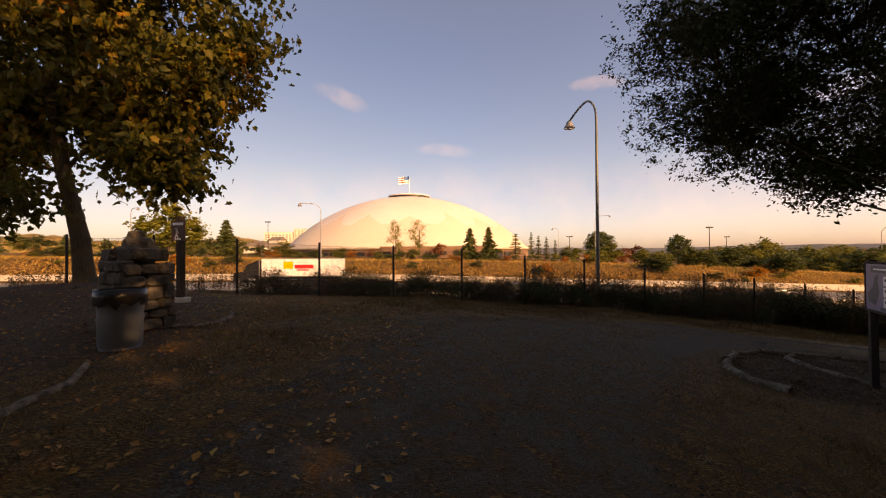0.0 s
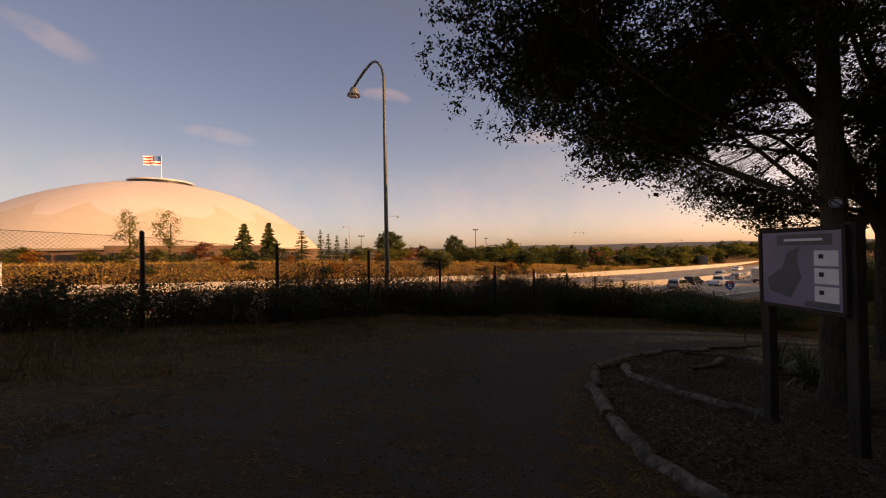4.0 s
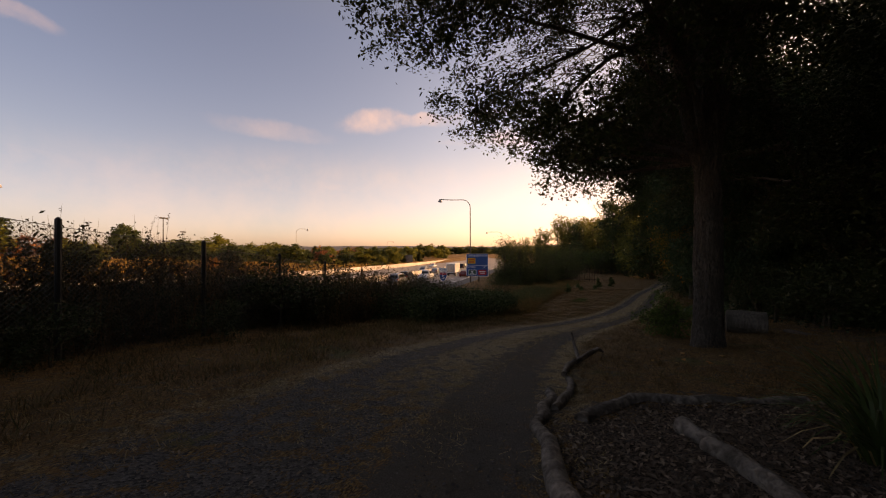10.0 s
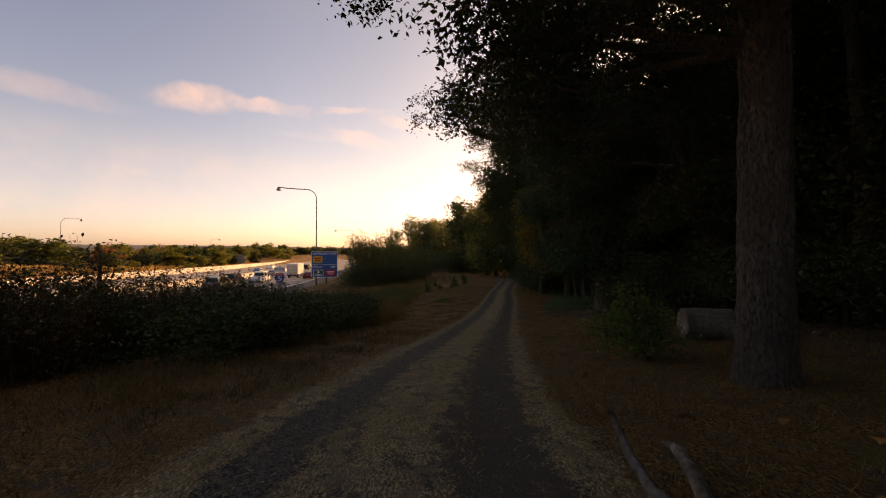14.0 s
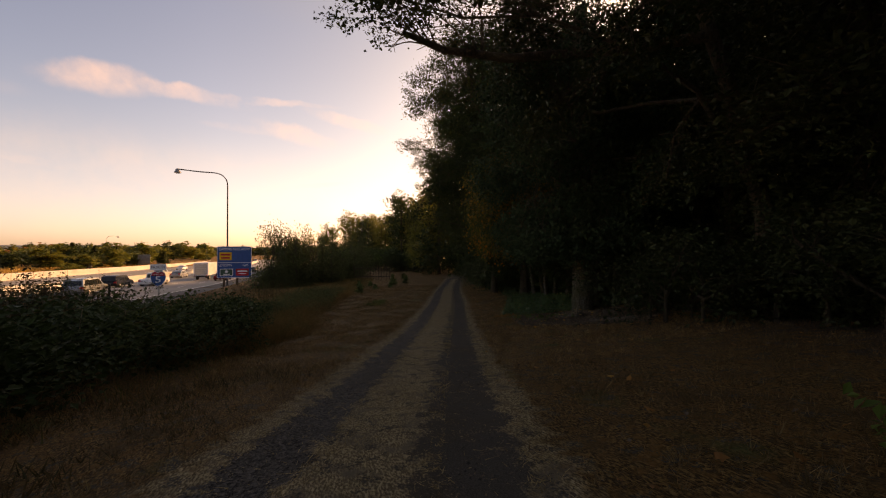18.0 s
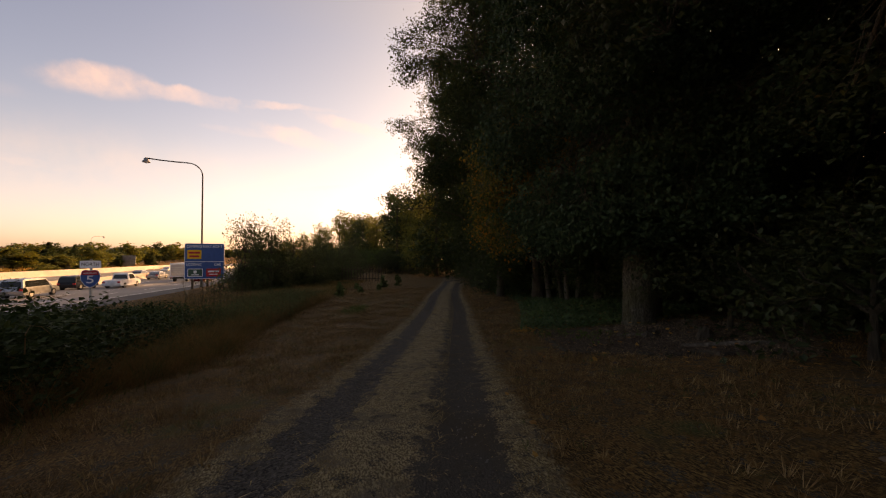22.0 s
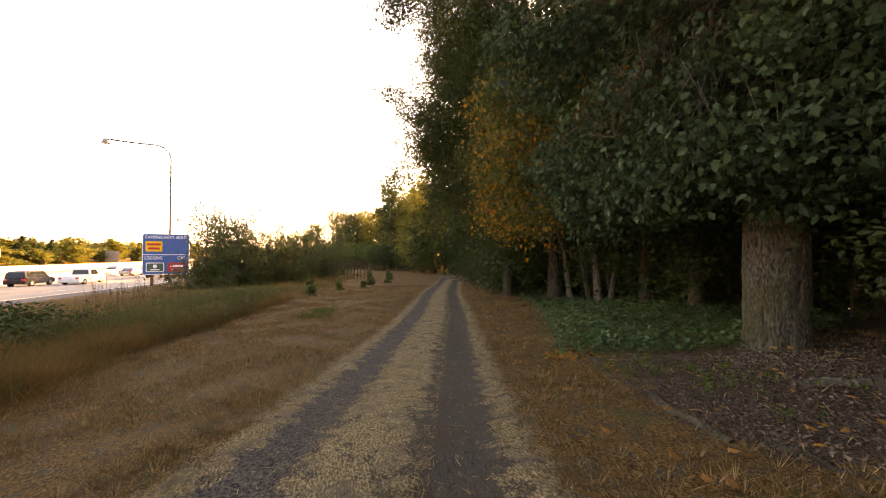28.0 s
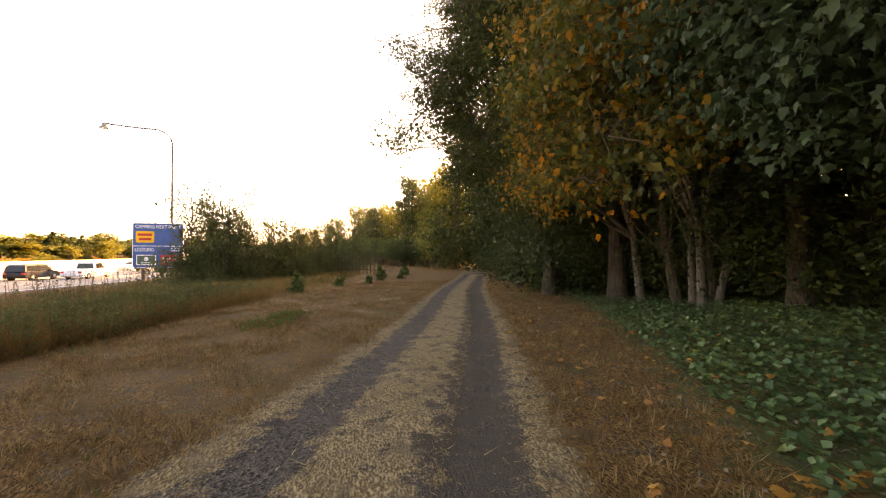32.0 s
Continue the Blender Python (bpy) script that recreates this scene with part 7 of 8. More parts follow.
for x, y, s in [(58.8, 12.3, 1.35), (59.6, 11.3, 1.5), (59.2, 10.2, 1.35), (61.8, 12.1, 1.4), (62.4, 10.2, 1.35), (60.8, 9.2, 1.15), (58.0, 10.0, 1.0), (64, 8.6, 1.15), (65.6, 7.4, 1.15), (68, 6.6, 1.2), (67, 8.8, 1.3), (70, 5.4, 1.1),
                (72.5, 5.0, 1.2), (75, 3.4, 1.25), (78, 2.4, 1.3), (82, 1.4, 1.5), (86, 0.4, 1.5), (63.6, 6.4, 0.8), (71.5, 7.5, 1.2), (76, 5.5, 1.3)]:
    tree(on(x, y), BUSH[int(r.integers(0, 3))], "twiggy grey-green bush beside the service sign", "shrub", "roadside bushes", r.uniform(0, 360), s, "shrub", 1.3)


M_SAPLING = leaf_mat("sapling_needles", [(0, (0.06, 0.10, 0.03)), (1, (0.16, 0.19, 0.06))])


def sapling(x, y, h):
    me = conifer_meshes(int(x * 10), h * 0.7, h, M_SAPLING, 7, 0.55)
    tree(on(x, y), me, "knee-high young green conifer in the dry grass", "sapling", "saplings", name="sapling")


for x, y, h in [(48.7, 4.4, 0.9), (58.3, -0.3, 1.2), (54, 0.8, 0.5), (60.5, -2.2, 0.7), (63, -1.0, 0.6), (66, -3.5, 0.7), (52, 2.6, 0.4), (70, -4, 0.8), (57, 2.5, 0.5)]:
    sapling(x, y, h)


def bramble():
    """The low mound of bramble between trail and fence."""
    rr = np.random.default_rng(90)
    blobs = []
    for i in range(64):
        t = i / 63
        x = 19.3 + 20.5 * t + rr.uniform(-0.5, 0.5)
        yl = np.interp(x, [17, 19, 23, 26, 29, 33, 37, 40], [12.6, 11.5, 10.4, 9.4, 9.0, 9.6, 9.6, 10.2])
        for k in range(2):
            y = yl + 0.6 + rr.uniform(0, 3.4)
            low = 1.0 if x < 33 else 0.62
            blobs.append((x, y, float(lie(x, y)) + 0.62 * low, rr.uniform(0.7, 1.2), rr.uniform(0.6, 1.1), rr.uniform(0.6, 1.0) * low))
    ob = thing("bramble_thicket", on(24, 12), "dense low mound of dark green bramble leaves", "bramble")
    off = np.array(ob.matrix_world.translation)
    c, _ = in_blobs(blobs, 5600, 0.3, rr)
    c = c[c[:, 2] > lie(c[:, 0], c[:, 1])]
    cen = np.repeat(c, 9, 0) + rr.normal(size=(len(c) * 9, 3)) * np.array([0.16, 0.16, 0.1])
    tagged(part("foliage", Build().quads(leaf_quads(cen - off, 0.11, up=0.7, slim=0.7, r=rr)), M_BRAMBLE, ob), kind="stuff")
    canes = Build()
    for i in range(150):
        a = c[rr.integers(0, len(c))]
        b = a + np.array([rr.normal() * 0.6, rr.normal() * 0.6, rr.uniform(0.0, 0.45)])
        canes.tube(bent(a, b, rr, 0.25, 5) - off, np.linspace(0.008, 0.003, 5), 4, cap=False)
    tagged(part("cane_tangle", canes, M_WEED, ob), kind="stuff")
    return ob


bramble()


def weeds(n, line, width, hmin, hmax, name, label, mat, seed, leafy=8, leaf=0.07, sp=0.05):
    """Upright leafy stalks along a line."""
    rr = np.random.default_rng(seed)
    line = np.array(line, float)
    k = rr.integers(0, len(line) - 1, n)
    t = rr.uniform(0, 1, n)
    base = line[k] * (1 - t)[:, None] + line[k + 1] * t[:, None]
    x, y = base[:, 0] + rr.normal(0, 0.2, n), base[:, 1] + rr.uniform(-1, 1, n) * width
    z = lie(x, y)
    h = rr.uniform(hmin, hmax, n) * (0.6 + 0.4 * np.sin(x * 1.3 + y) ** 2)
    ob = thing(name, on(line[0][0], line[0][1]), label, "weeds")
    off = np.array(ob.matrix_world.translation)
    st, cen = Build(), []
    tip = np.stack([x + rr.normal(0, 0.12, n) * h, y + rr.normal(0, 0.12, n) * h, z + h], -1)
    b0 = np.stack([x, y, z - 0.05], -1)
    for i in range(n):
        st.tube([b0[i] - off, (b0[i] * 0.4 + tip[i] * 0.6) - off, tip[i] - off], [0.009, 0.006, 0.002], 3, cap=False)
    q = rr.uniform(0.25, 1, (n, leafy, 1))
    cen = (b0[:, None] * (1 - q) + tip[:, None] * q + rr.normal(size=(n, leafy, 3)) * sp * (1.3 - q)).reshape(-1, 3)
    tagged(part("stem_tangle", st, M_WEED, ob), kind="stuff")
    part("foliage", Build().quads(leaf_quads(cen - off, leaf, up=0.2, slim=0.5, r=rr)), mat, ob)["kind"] = "stuff"
    return ob


M_LEAF_DULL = leaf_mat("leaf_dull_weed", [(0, (0.022, 0.026, 0.010)), (0.6, (0.045, 0.042, 0.016)), (0.85, (0.09, 0.055, 0.02)), (1, (0.20, 0.085, 0.028))], through=0.2)
fl = [(x, y + 0.9) for x, y in FENCE]
weeds(1100, fl[3:8], 0.8, 0.5, 1.35, "fence_weeds", "dark leafy weeds and brambles along the fence", M_LEAF_DULL, 201, 26, 0.085, 0.15)
weeds(1200, fl[7:11], 0.9, 0.6, 2.3, "fence_weeds", "tall dark leafy weeds behind the chain-link fence", M_LEAF_DULL, 202, 28, 0.085, 0.15)
weeds(1300, fl[10:15], 0.9, 0.6, 2.4, "fence_weeds", "tall rust-tinged weeds behind the chain-link fence", M_LEAF_DULL, 203, 28, 0.085, 0.15)
weeds(260, fl[0:4], 0.8, 0.6, 1.6, "fence_weeds", "leafy brambles along the fence near the maple", M_LEAF_DULL, 204, 18, 0.09, 0.15)
weeds(1600, [(15.5, 15.2), (19, 15.2), (23, 15.0), (27, 14.8), (31, 14.6)], 1.0, 1.0, 2.7, "rough_weeds", "dark leafy weeds in front of the fence", M_LEAF_DULL, 206, 34, 0.085, 0.17)
weeds(1000, [(37, 9.4), (40, 8.6), (44, 8.0), (49, 7.2)], 1.7, 0.4, 1.05, "leafy_weeds", "green leafy weeds among the tall dry grass", M_LEAF_BUSH, 207, 18, 0.08, 0.12)
weeds(900, [(9.8, 16.7), (11.5, 16.9), (13.5, 17.0), (16, 17.2), (18.5, 17.3)], 0.45, 1.9, 2.6, "fence_weeds", "tall dark leafy weeds behind the chain-link fence", M_LEAF_DULL, 211, 26, 0.085, 0.16)
weeds(260, [(5.6, 16.5), (7.5, 16.6), (9.8, 16.8)], 0.45, 1.5, 2.2, "fence_weeds", "thin twiggy weeds behind the chain-link fence", M_LEAF_DULL, 212, 16, 0.08, 0.16)
weeds(46, [(10.3, 17.0), (11.7, 17.1), (13.2, 17.2)], 0.35, 2.3, 3.3, "reed_stalk_patch", "tall thin spiky stalks standing over the fence weeds", M_LEAF_DULL, 213, 22, 0.055, 0.05)
weeds(70, [(30.6, -0.9), (29.6, -1.0), (28.2, -0.8)], 0.7, 0.06, 0.2, "green_clump", "small fresh green weeds in the mulch", M_LEAF_SHRUB, 214, 12, 0.05, 0.05)
weeds(130, [(40.2, 4.5), (41, 4.0), (42, 3.6)], 0.5, 0.1, 0.22, "green_clump", "patch of fresh green growth in the dry grass", M_LEAF_SHRUB, 208, 12, 0.05, 0.05)
weeds(110, [(44, 12), (46, 11.2), (49, 10)], 1.2, 0.9, 2.0, "seed_stalk_patch", "brown dry seed stalks in the tall grass", M_LEAF_DULL, 205, 10, 0.06, 0.05)

r_hedge = np.random.default_rng(61)
for i in range(72):
    x = -9 + i * 0.63 + r_hedge.uniform(-0.4, 0.4)
    y = float(np.interp(x, [p[0] for p in FENCE], [p[1] for p in FENCE])) + r_hedge.uniform(0.6, 1.4) - (1.6 if i % 5 == 4 else 0)
    tree(on(x, y), UNDER[1], "dark bramble clump grown into the chain-link fence", "shrub", "fence brambles", r_hedge.uniform(0, 360), r_hedge.uniform(0.45, 0.72) * (1.0 if x < 14 else 1.55), "bramble_clump")

# ---- grasses ----


def blades(x, y, hmin, hmax, width, name, label, mat, seed, lean=0.35, dz=-0.01, thin=None):
    rr = np.random.default_rng(seed)
    n = len(x)
    c = np.stack([x, y, lie(x, y) + dz], -1)
    h = rr.uniform(hmin, hmax, n)[:, None] * (thin(x, y)[:, None] if thin else 1.0) * (0.65 + 0.35 * np.sin(x * 2.1 + 1.7 * np.sin(y * 1.6)) * np.sin(y * 2.4 + np.sin(x * 1.3)))[:, None]
    a = rr.uniform(0, 6.28, n)
    w = np.stack([np.cos(a), np.sin(a), 0 * a], -1) * width * rr.uniform(0.6, 1.4, n)[:, None]
    ln = rr.normal(0, lean, (n, 3)) * h
    ln[:, 2] = -0.25 * np.abs(ln[:, 0])
    tip = c + np.array([0, 0, 1.0]) * h + ln
    return tagged(part(name, Build().tris(np.stack([c - w, c + w, tip], 1)), mat), label, "grass", kind="stuff")


def scatter(n, x0, x1, y0, y1, seed, test):
    rr = np.random.default_rng(seed)
    x, y = rr.uniform(x0, x1, n), rr.uniform(y0, y1, n)
    m = test(x, y, rr)
    return x[m], y[m]


def lawn_test(x, y, rr):
    d, side, w = near_line(x, y, TRAIL)
    late = x > 10
    on_trail = (d < w * 0.98) & ~((d < w * 0.30) & late)
    patch = np.sin(x * 1.9 + np.sin(y * 2.3)) * np.sin(y * 1.7 + np.sin(x * 1.3)) > -0.35 + rr.uniform(-0.4, 0.4, len(x))
    ty = np.interp(x, TRAIL[:, 0], TRAIL[:, 1])
    return ~on_trail & patch & ~inside(x, y, MULCH_A) & ~inside(x, y, MULCH_B) & ~inside(x, y, IVY) & (y > ty - 9) & (y < 15)


def pale_test(x, y, rr):
    d, side, w = near_line(x, y, TRAIL)
    rut = np.abs(d - w * 0.68) < 0.3
    k = np.where(rut, 0.06, 0.9) * (x > 7)
    return (d < w * np.where(side < 0, 1.17, 1.3)) & (rr.uniform(0, 1, len(x)) < k)


def outer_test(x, y, rr):
    d, side, w = near_line(x, y, TRAIL)
    return lawn_test(x, y, rr) & (d > w * 1.2 + rr.normal(0, 0.12, len(x)))


blades(*scatter(170000, -9, 24, -4, 15, 301, outer_test), 0.05, 0.15, 0.004, "lawn_grass", "short dry brown grass", M_LAWN, 302, 0.5)
blades(*scatter(520000, 24, 56, -10, 9.5, 303, outer_test), 0.05, 0.13, 0.0036, "lawn_grass", "short dry orange-brown grass", M_LAWN, 304, 0.5)
blades(*scatter(760000, 8, 50, -7, 12, 309, pale_test), 0.015, 0.055, 0.005, "straw_grass", "flattened pale straw along the trail", M_STRAW, 310, 1.6)


def tufts(n, x0, x1, y0, y1, seed, name, label, mat, hmin, hmax):
    """Clumps of longer blades that stand out of the short grass."""
    x, y = scatter(n, x0, x1, y0, y1, seed, outer_test)
    rr = np.random.default_rng(seed + 1)
    k = 13
    size = np.repeat(rr.uniform(0.6, 1.4, len(x)), k)
    a, q = rr.uniform(0, 6.28, len(x) * k), rr.uniform(0, 1, len(x) * k)
    bx, by = np.repeat(x, k) + np.cos(a) * q * 0.05 * size, np.repeat(y, k) + np.sin(a) * q * 0.05 * size
    c = np.stack([bx, by, lie(bx, by) - 0.01], -1)
    h = (rr.uniform(hmin, hmax, len(a)) * size)[:, None]
    w = np.stack([-np.sin(a), np.cos(a), 0 * a], -1) * 0.0035
    tip = c + np.stack([np.cos(a) * (0.3 + q), np.sin(a) * (0.3 + q), np.full(len(a), 0.9)], -1) * h
    return tagged(part(name, Build().tris(np.stack([c - w, c + w, tip], 1)), mat), label, "grass", kind="stuff")


tufts(16000, 22, 54, -8, 9.5, 321, "grass_tufts", "bleached tufts standing in the dry lawn", leaf_mat("bleached_tuft_blade", [(0, (0.10, 0.05, 0.02)), (0.45, (0.28, 0.15, 0.058)), (0.75, (0.46, 0.28, 0.13)), (1, (0.58, 0.40, 0.20))], rough=0.7, through=0.3, patch=3.5), 0.06, 0.13)
tufts(2600, 24, 54, -8, 9.5, 341, "green_tufts", "low green weeds showing through the dry lawn", leaf_mat("green_tuft_blade", [(0, (0.04, 0.06, 0.018)), (0.6, (0.09, 0.12, 0.035)), (1, (0.17, 0.18, 0.06))], rough=0.7, through=0.3), 0.05, 0.10)
tufts(9000, -8, 22, -2, 14, 331, "grass_tufts", "dull brown tufts in the worn grass", leaf_mat("dull_tuft_blade", [(0, (0.05, 0.035, 0.014)), (0.5, (0.15, 0.09, 0.036)), (1, (0.36, 0.24, 0.11))], rough=0.7, through=0.3, patch=2.5), 0.06, 0.14)


def verge_test(x, y, rr):
    d, side, w = near_line(x, y, TRAIL)
    top = np.interp(x, [p[0] for p in FENCE], [p[1] for p in FENCE])
    tuft = np.sin(x * 2.3 + 1.4 * np.sin(y * 1.9)) * np.sin(y * 2.1 + np.sin(x * 1.1)) + rr.normal(0, 0.35, len(x))
    return (side > 0) & (d > w * 1.25 + 0.5 + rr.normal(0, 0.2, len(x))) & (y < top + 0.3) & (tuft > -0.15) & ~inside(x, y, BED_LEFT)


blades(*scatter(110000, -7, 25, 6, 16.6, 313, verge_test), 0.08, 0.3, 0.006, "verge_grass", "rough brown and green grass between trail and fence", leaf_mat("rough_verge_blade", [(0, (0.03, 0.038, 0.011)), (0.4, (0.075, 0.06, 0.02)), (0.75, (0.15, 0.088, 0.034)), (1, (0.27, 0.175, 0.08))], rough=0.7, through=0.25, patch=2.5), 314, 0.55)


def start_test(x, y, rr):
    d, side, w = near_line(x, y, TRAIL)
    patch = np.sin(x * 1.1 + 2.0 * np.sin(y * 0.9)) * np.sin(y * 1.3 + 1.5 * np.sin(x * 0.7)) + rr.normal(0, 0.25, len(x))
    return (patch > 0.05) & (d > w * (0.75 + 0.25 * (side < 0))) & ~inside(x, y, MULCH_A) & ~inside(x, y, BED_LEFT) & (y < 12.5)


blades(*scatter(170000, -10, 11, -5, 12.5, 311, start_test), 0.03, 0.10, 0.006, "straw_grass", "patches of dry straw and brown grass at the trail's start", leaf_mat("patchy_dry_grass", [(0, (0.06, 0.05, 0.02)), (0.4, (0.19, 0.115, 0.05)), (1, (0.44, 0.31, 0.165))], rough=0.7, through=0.25, patch=3), 312, 1.0)


def tall_edge(x):
    return np.interp(x, [24, 28, 32, 35, 38, 44, 50, 56, 70], [10.8, 9.2, 8.1, 8.2, 7.8, 6.3, 4.6, 3.6, 0.5])


def tall_thin(x, y):
    """The grass stands lower towards the freeway and further along the trail."""
    return np.clip(1.15 - 0.09 * (y - tall_edge(x)), 0.42, 1.15) * np.interp(x, [30, 38, 46, 70], [1.0, 1.0, 0.7, 0.5])


def tall_test(x, y, rr):
    edge = tall_edge(x)
    return (y > edge + rr.normal(0, 0.35, len(x))) & (y < edge + 12 - 5.5 * rr.uniform(0, 1, len(x)) ** 2) & (y < 19.4)


blades(*scatter(220000, 26, 72, -1, 19.4, 305, tall_test), 0.3, 1.05, 0.006, "tall_grass", "tall dry orange and green grass beside the freeway fence", M_TALLGRASS, 306, 0.5, thin=tall_thin)


def front_test(x, y, rr):
    edge = tall_edge(x)
    return (y > edge - 0.15 + rr.normal(0, 0.18, len(x))) & (y < edge + 1.6 * rr.uniform(0, 1, len(x)))


blades(*scatter(170000, 27, 47, 4.5, 11.5, 315, front_test), 0.2, 1.0, 0.005, "tall_grass", "dense standing dry orange grass at the lawn's edge", leaf_mat("orange_grass_blade", [(0, (0.05, 0.06, 0.014)), (0.3, (0.10, 0.085, 0.022)), (0.55, (0.22, 0.10, 0.032)), (0.8, (0.33, 0.16, 0.05)), (1, (0.46, 0.28, 0.11))], rough=0.7, through=0.35, patch=1.6), 316, 0.75, thin=tall_thin)
blades(*scatter(9000, 10, 30, 8.5, 13.5, 307, lambda x, y, rr: y > np.interp(x, [10, 18, 24, 30], [12.2, 11.4, 9.7, 7.9]) + rr.normal(0, 0.3, len(x))), 0.12, 0.4, 0.007, "tall_grass", "rough dry grass in front of the bramble", M_TALLGRASS, 308, 0.4)


def ground_leaves(n, poly_test, box, size, name, label, mat, seed, up=2.5, zlo=0.01, zhi=0.03, slim=0.8, cat="ground cover", lobed=False):
    x, y = scatter(n, *box, seed, poly_test)
    rr = np.random.default_rng(seed + 1)
    c = np.stack([x, y, lie(x, y) + rr.uniform(zlo, zhi, len(x))], -1)
    b = Build().ngons(leaf_lobed(c, size, rr, True)) if lobed else Build().quads(leaf_quads(c, size, up=up, slim=slim, r=rr))
    return tagged(part(name, b, mat), label, cat, kind="stuff")


ground_leaves(130000, lambda x, y, rr: inside(x, y, IVY) & ((x < 40) | (rr.uniform(0, 1, len(x)) < 0.4)), (30, 60, -19, 0), 0.085, "ivy", "dark green ivy carpet under the trees", M_IVY, 401, 1.1, 0.02, 0.22, 0.9)
ground_leaves(30000, lambda x, y, rr: inside(x, y, MULCH_A), (0.5, 11, 2, 8.2), 0.052, "bark_mulch", "loose brown bark mulch chips", M_CHIP, 403, 1.5, 0.0, 0.03, 0.5, "mulch")
ground_leaves(30000, lambda x, y, rr: inside(x, y, MULCH_B), (24, 32, -5.2, 1), 0.042, "bark_mulch", "loose brown bark mulch chips", M_CHIP, 405, 1.2, 0.0, 0.03, 0.55, "mulch")
ground_leaves(900, lambda x, y, rr: inside(x, y, MULCH_B), (24, 32, -5.2, 1), 0.2, "straw_litter", "pale dry stalks strewn over the mulch", M_STRAW, 415, 3.0, 0.02, 0.05, 0.05, "litter")
ground_leaves(420, lambda x, y, rr: (x - 31.6) ** 2 * 0.6 + (y + 0.5) ** 2 < rr.uniform(0, 0.3, len(x)), (30.5, 32.7, -1.3, 0.3), 0.12, "fallen_leaves", "drift of orange maple leaves at the edge of the ivy", M_LEAF_ORANGE, 417, 2.2, 0.03, 0.10, 0.85, "leaves", True)


def worn_start(x, y, rr):
    d, side, w = near_line(x, y, TRAIL)
    keep = np.where((side < 0) & (d < w) & (x > 2), 0.12, 0.8)
    return (d < w + 1.6) & ~inside(x, y, MULCH_A) & (rr.uniform(0, 1, len(x)) < keep * (0.35 + 0.65 * (np.sin(x * 1.7 + np.sin(y * 2.1)) > -0.2)))


ground_leaves(15000, worn_start, (-9, 13, -4, 12.5), 0.05, "trail_litter", "small chips, straw and leaf bits on the trail", M_CHIP, 411, 2.5, 0.0, 0.02, 0.35, "litter")


def trail_side(x, y, rr):
    d, side, w = near_line(x, y, TRAIL)
    return (side < 0) & (d > w) & (d < 7) & (rr.uniform(0, 1, len(x)) < np.clip((x - 22) / 14, 0.12, 1))


ground_leaves(15000, trail_side, (12, 56, -12, 7), 0.05, "leaf_litter", "scattered brown leaf scraps in the dry grass", M_CHIP, 407, 1.6, 0.03, 0.12, 0.85, "leaves")
ground_leaves(6500, trail_side, (12, 56, -12, 7), 0.10, "fallen_leaves", "scattered orange and brown fallen maple leaves", M_FALLEN, 413, 2.2, 0.05, 0.13, 0.85, "leaves", True)
ground_leaves(3200, lambda x, y, rr: inside(x, y, BED_LEFT) | (x < -5), (-15, -5, -2, 10), 0.06, "fallen_leaves", "brown and red fallen leaves under the maple", M_FALLEN, 409, 2.2, 0.01, 0.05, 0.85, "leaves")


def pebbles():
    rr = np.random.default_rng(420)
    x, y = rr.uniform(-6, 46, 90000), rr.uniform(-6, 12, 90000)
    d, side, w = near_line(x, y, TRAIL)
    rutted = (np.abs(d - w * 0.62) < 0.42) | (x < 10)
    smooth = (side < 0) & (d > w * 0.15)
    m = (d < w * 1.08) & rutted & (~smooth | (rr.uniform(0, 1, len(x)) < 0.9))
    x, y = x[m][:44000], y[m][:44000]
    n = len(x)
    s = rr.uniform(0.006, 0.02, n)
    c = np.stack([x, y, lie(x, y) - 0.004 - 0.03 * (x > 10)], -1)
    a = rr.uniform(0, 6.28, n)
    e1 = np.stack([np.cos(a), np.sin(a), 0 * a], -1) * s[:, None]
    e2 = np.stack([-np.sin(a), np.cos(a), 0 * a], -1) * s[:, None] * rr.uniform(0.5, 0.9, n)[:, None]
    top = c + np.array([0, 0, 1.0]) * s[:, None] * 0.9
    p = [c + e1, c + e2, c - e1, c - e2]
    t = np.concatenate([np.stack([p[k], p[(k + 1) % 4], top], 1) for k in range(4)])
    # shared corners keep each stone one island
    v = np.stack([*p, top], 1).reshape(-1, 3)
    base = np.arange(n)[:, None] * 5
    f = np.concatenate([base + np.array([[k, (k + 1) % 4, 4]]) for k in range(4)])
    b = Build()
    b.v, b.f, b.n = [v], f.tolist(), len(v)
    return tagged(part("gravel", b, M_PEBBLE), "loose grey crushed gravel on the trail", "gravel", kind="stuff")


pebbles()

# ---- logs and branches ----


def log(pts, r, label, name="log", seed=0, mat=M_DEADWOOD, sides=9, dz=0.25, group="", ends=True):
    rr = np.random.default_rng(seed + 500)
    p = []
    for i in range(len(pts) - 1):
        for t in np.linspace(0, 1, 4, endpoint=False):
            p.append((pts[i][0] + (pts[i + 1][0] - pts[i][0]) * t + rr.normal() * r * 0.38, pts[i][1] + (pts[i + 1][1] - pts[i][1]) * t + rr.normal() * r * 0.38))
    p.append(pts[-1])
    g = on(*p[0])
    q = np.array([(x - g[0], y - g[1], float(lie(x, y)) - g[2] + r * dz) for x, y in p])
    rad = r * (1 + rr.normal(0, 0.10, len(q)))
    rad = rad * np.linspace(1.1, 0.8, len(q))
    ob = tagged(part(name, Build().tube(q, rad, sides), mat, smooth=True), label, "log", group)
    ob.location = g
    return ob


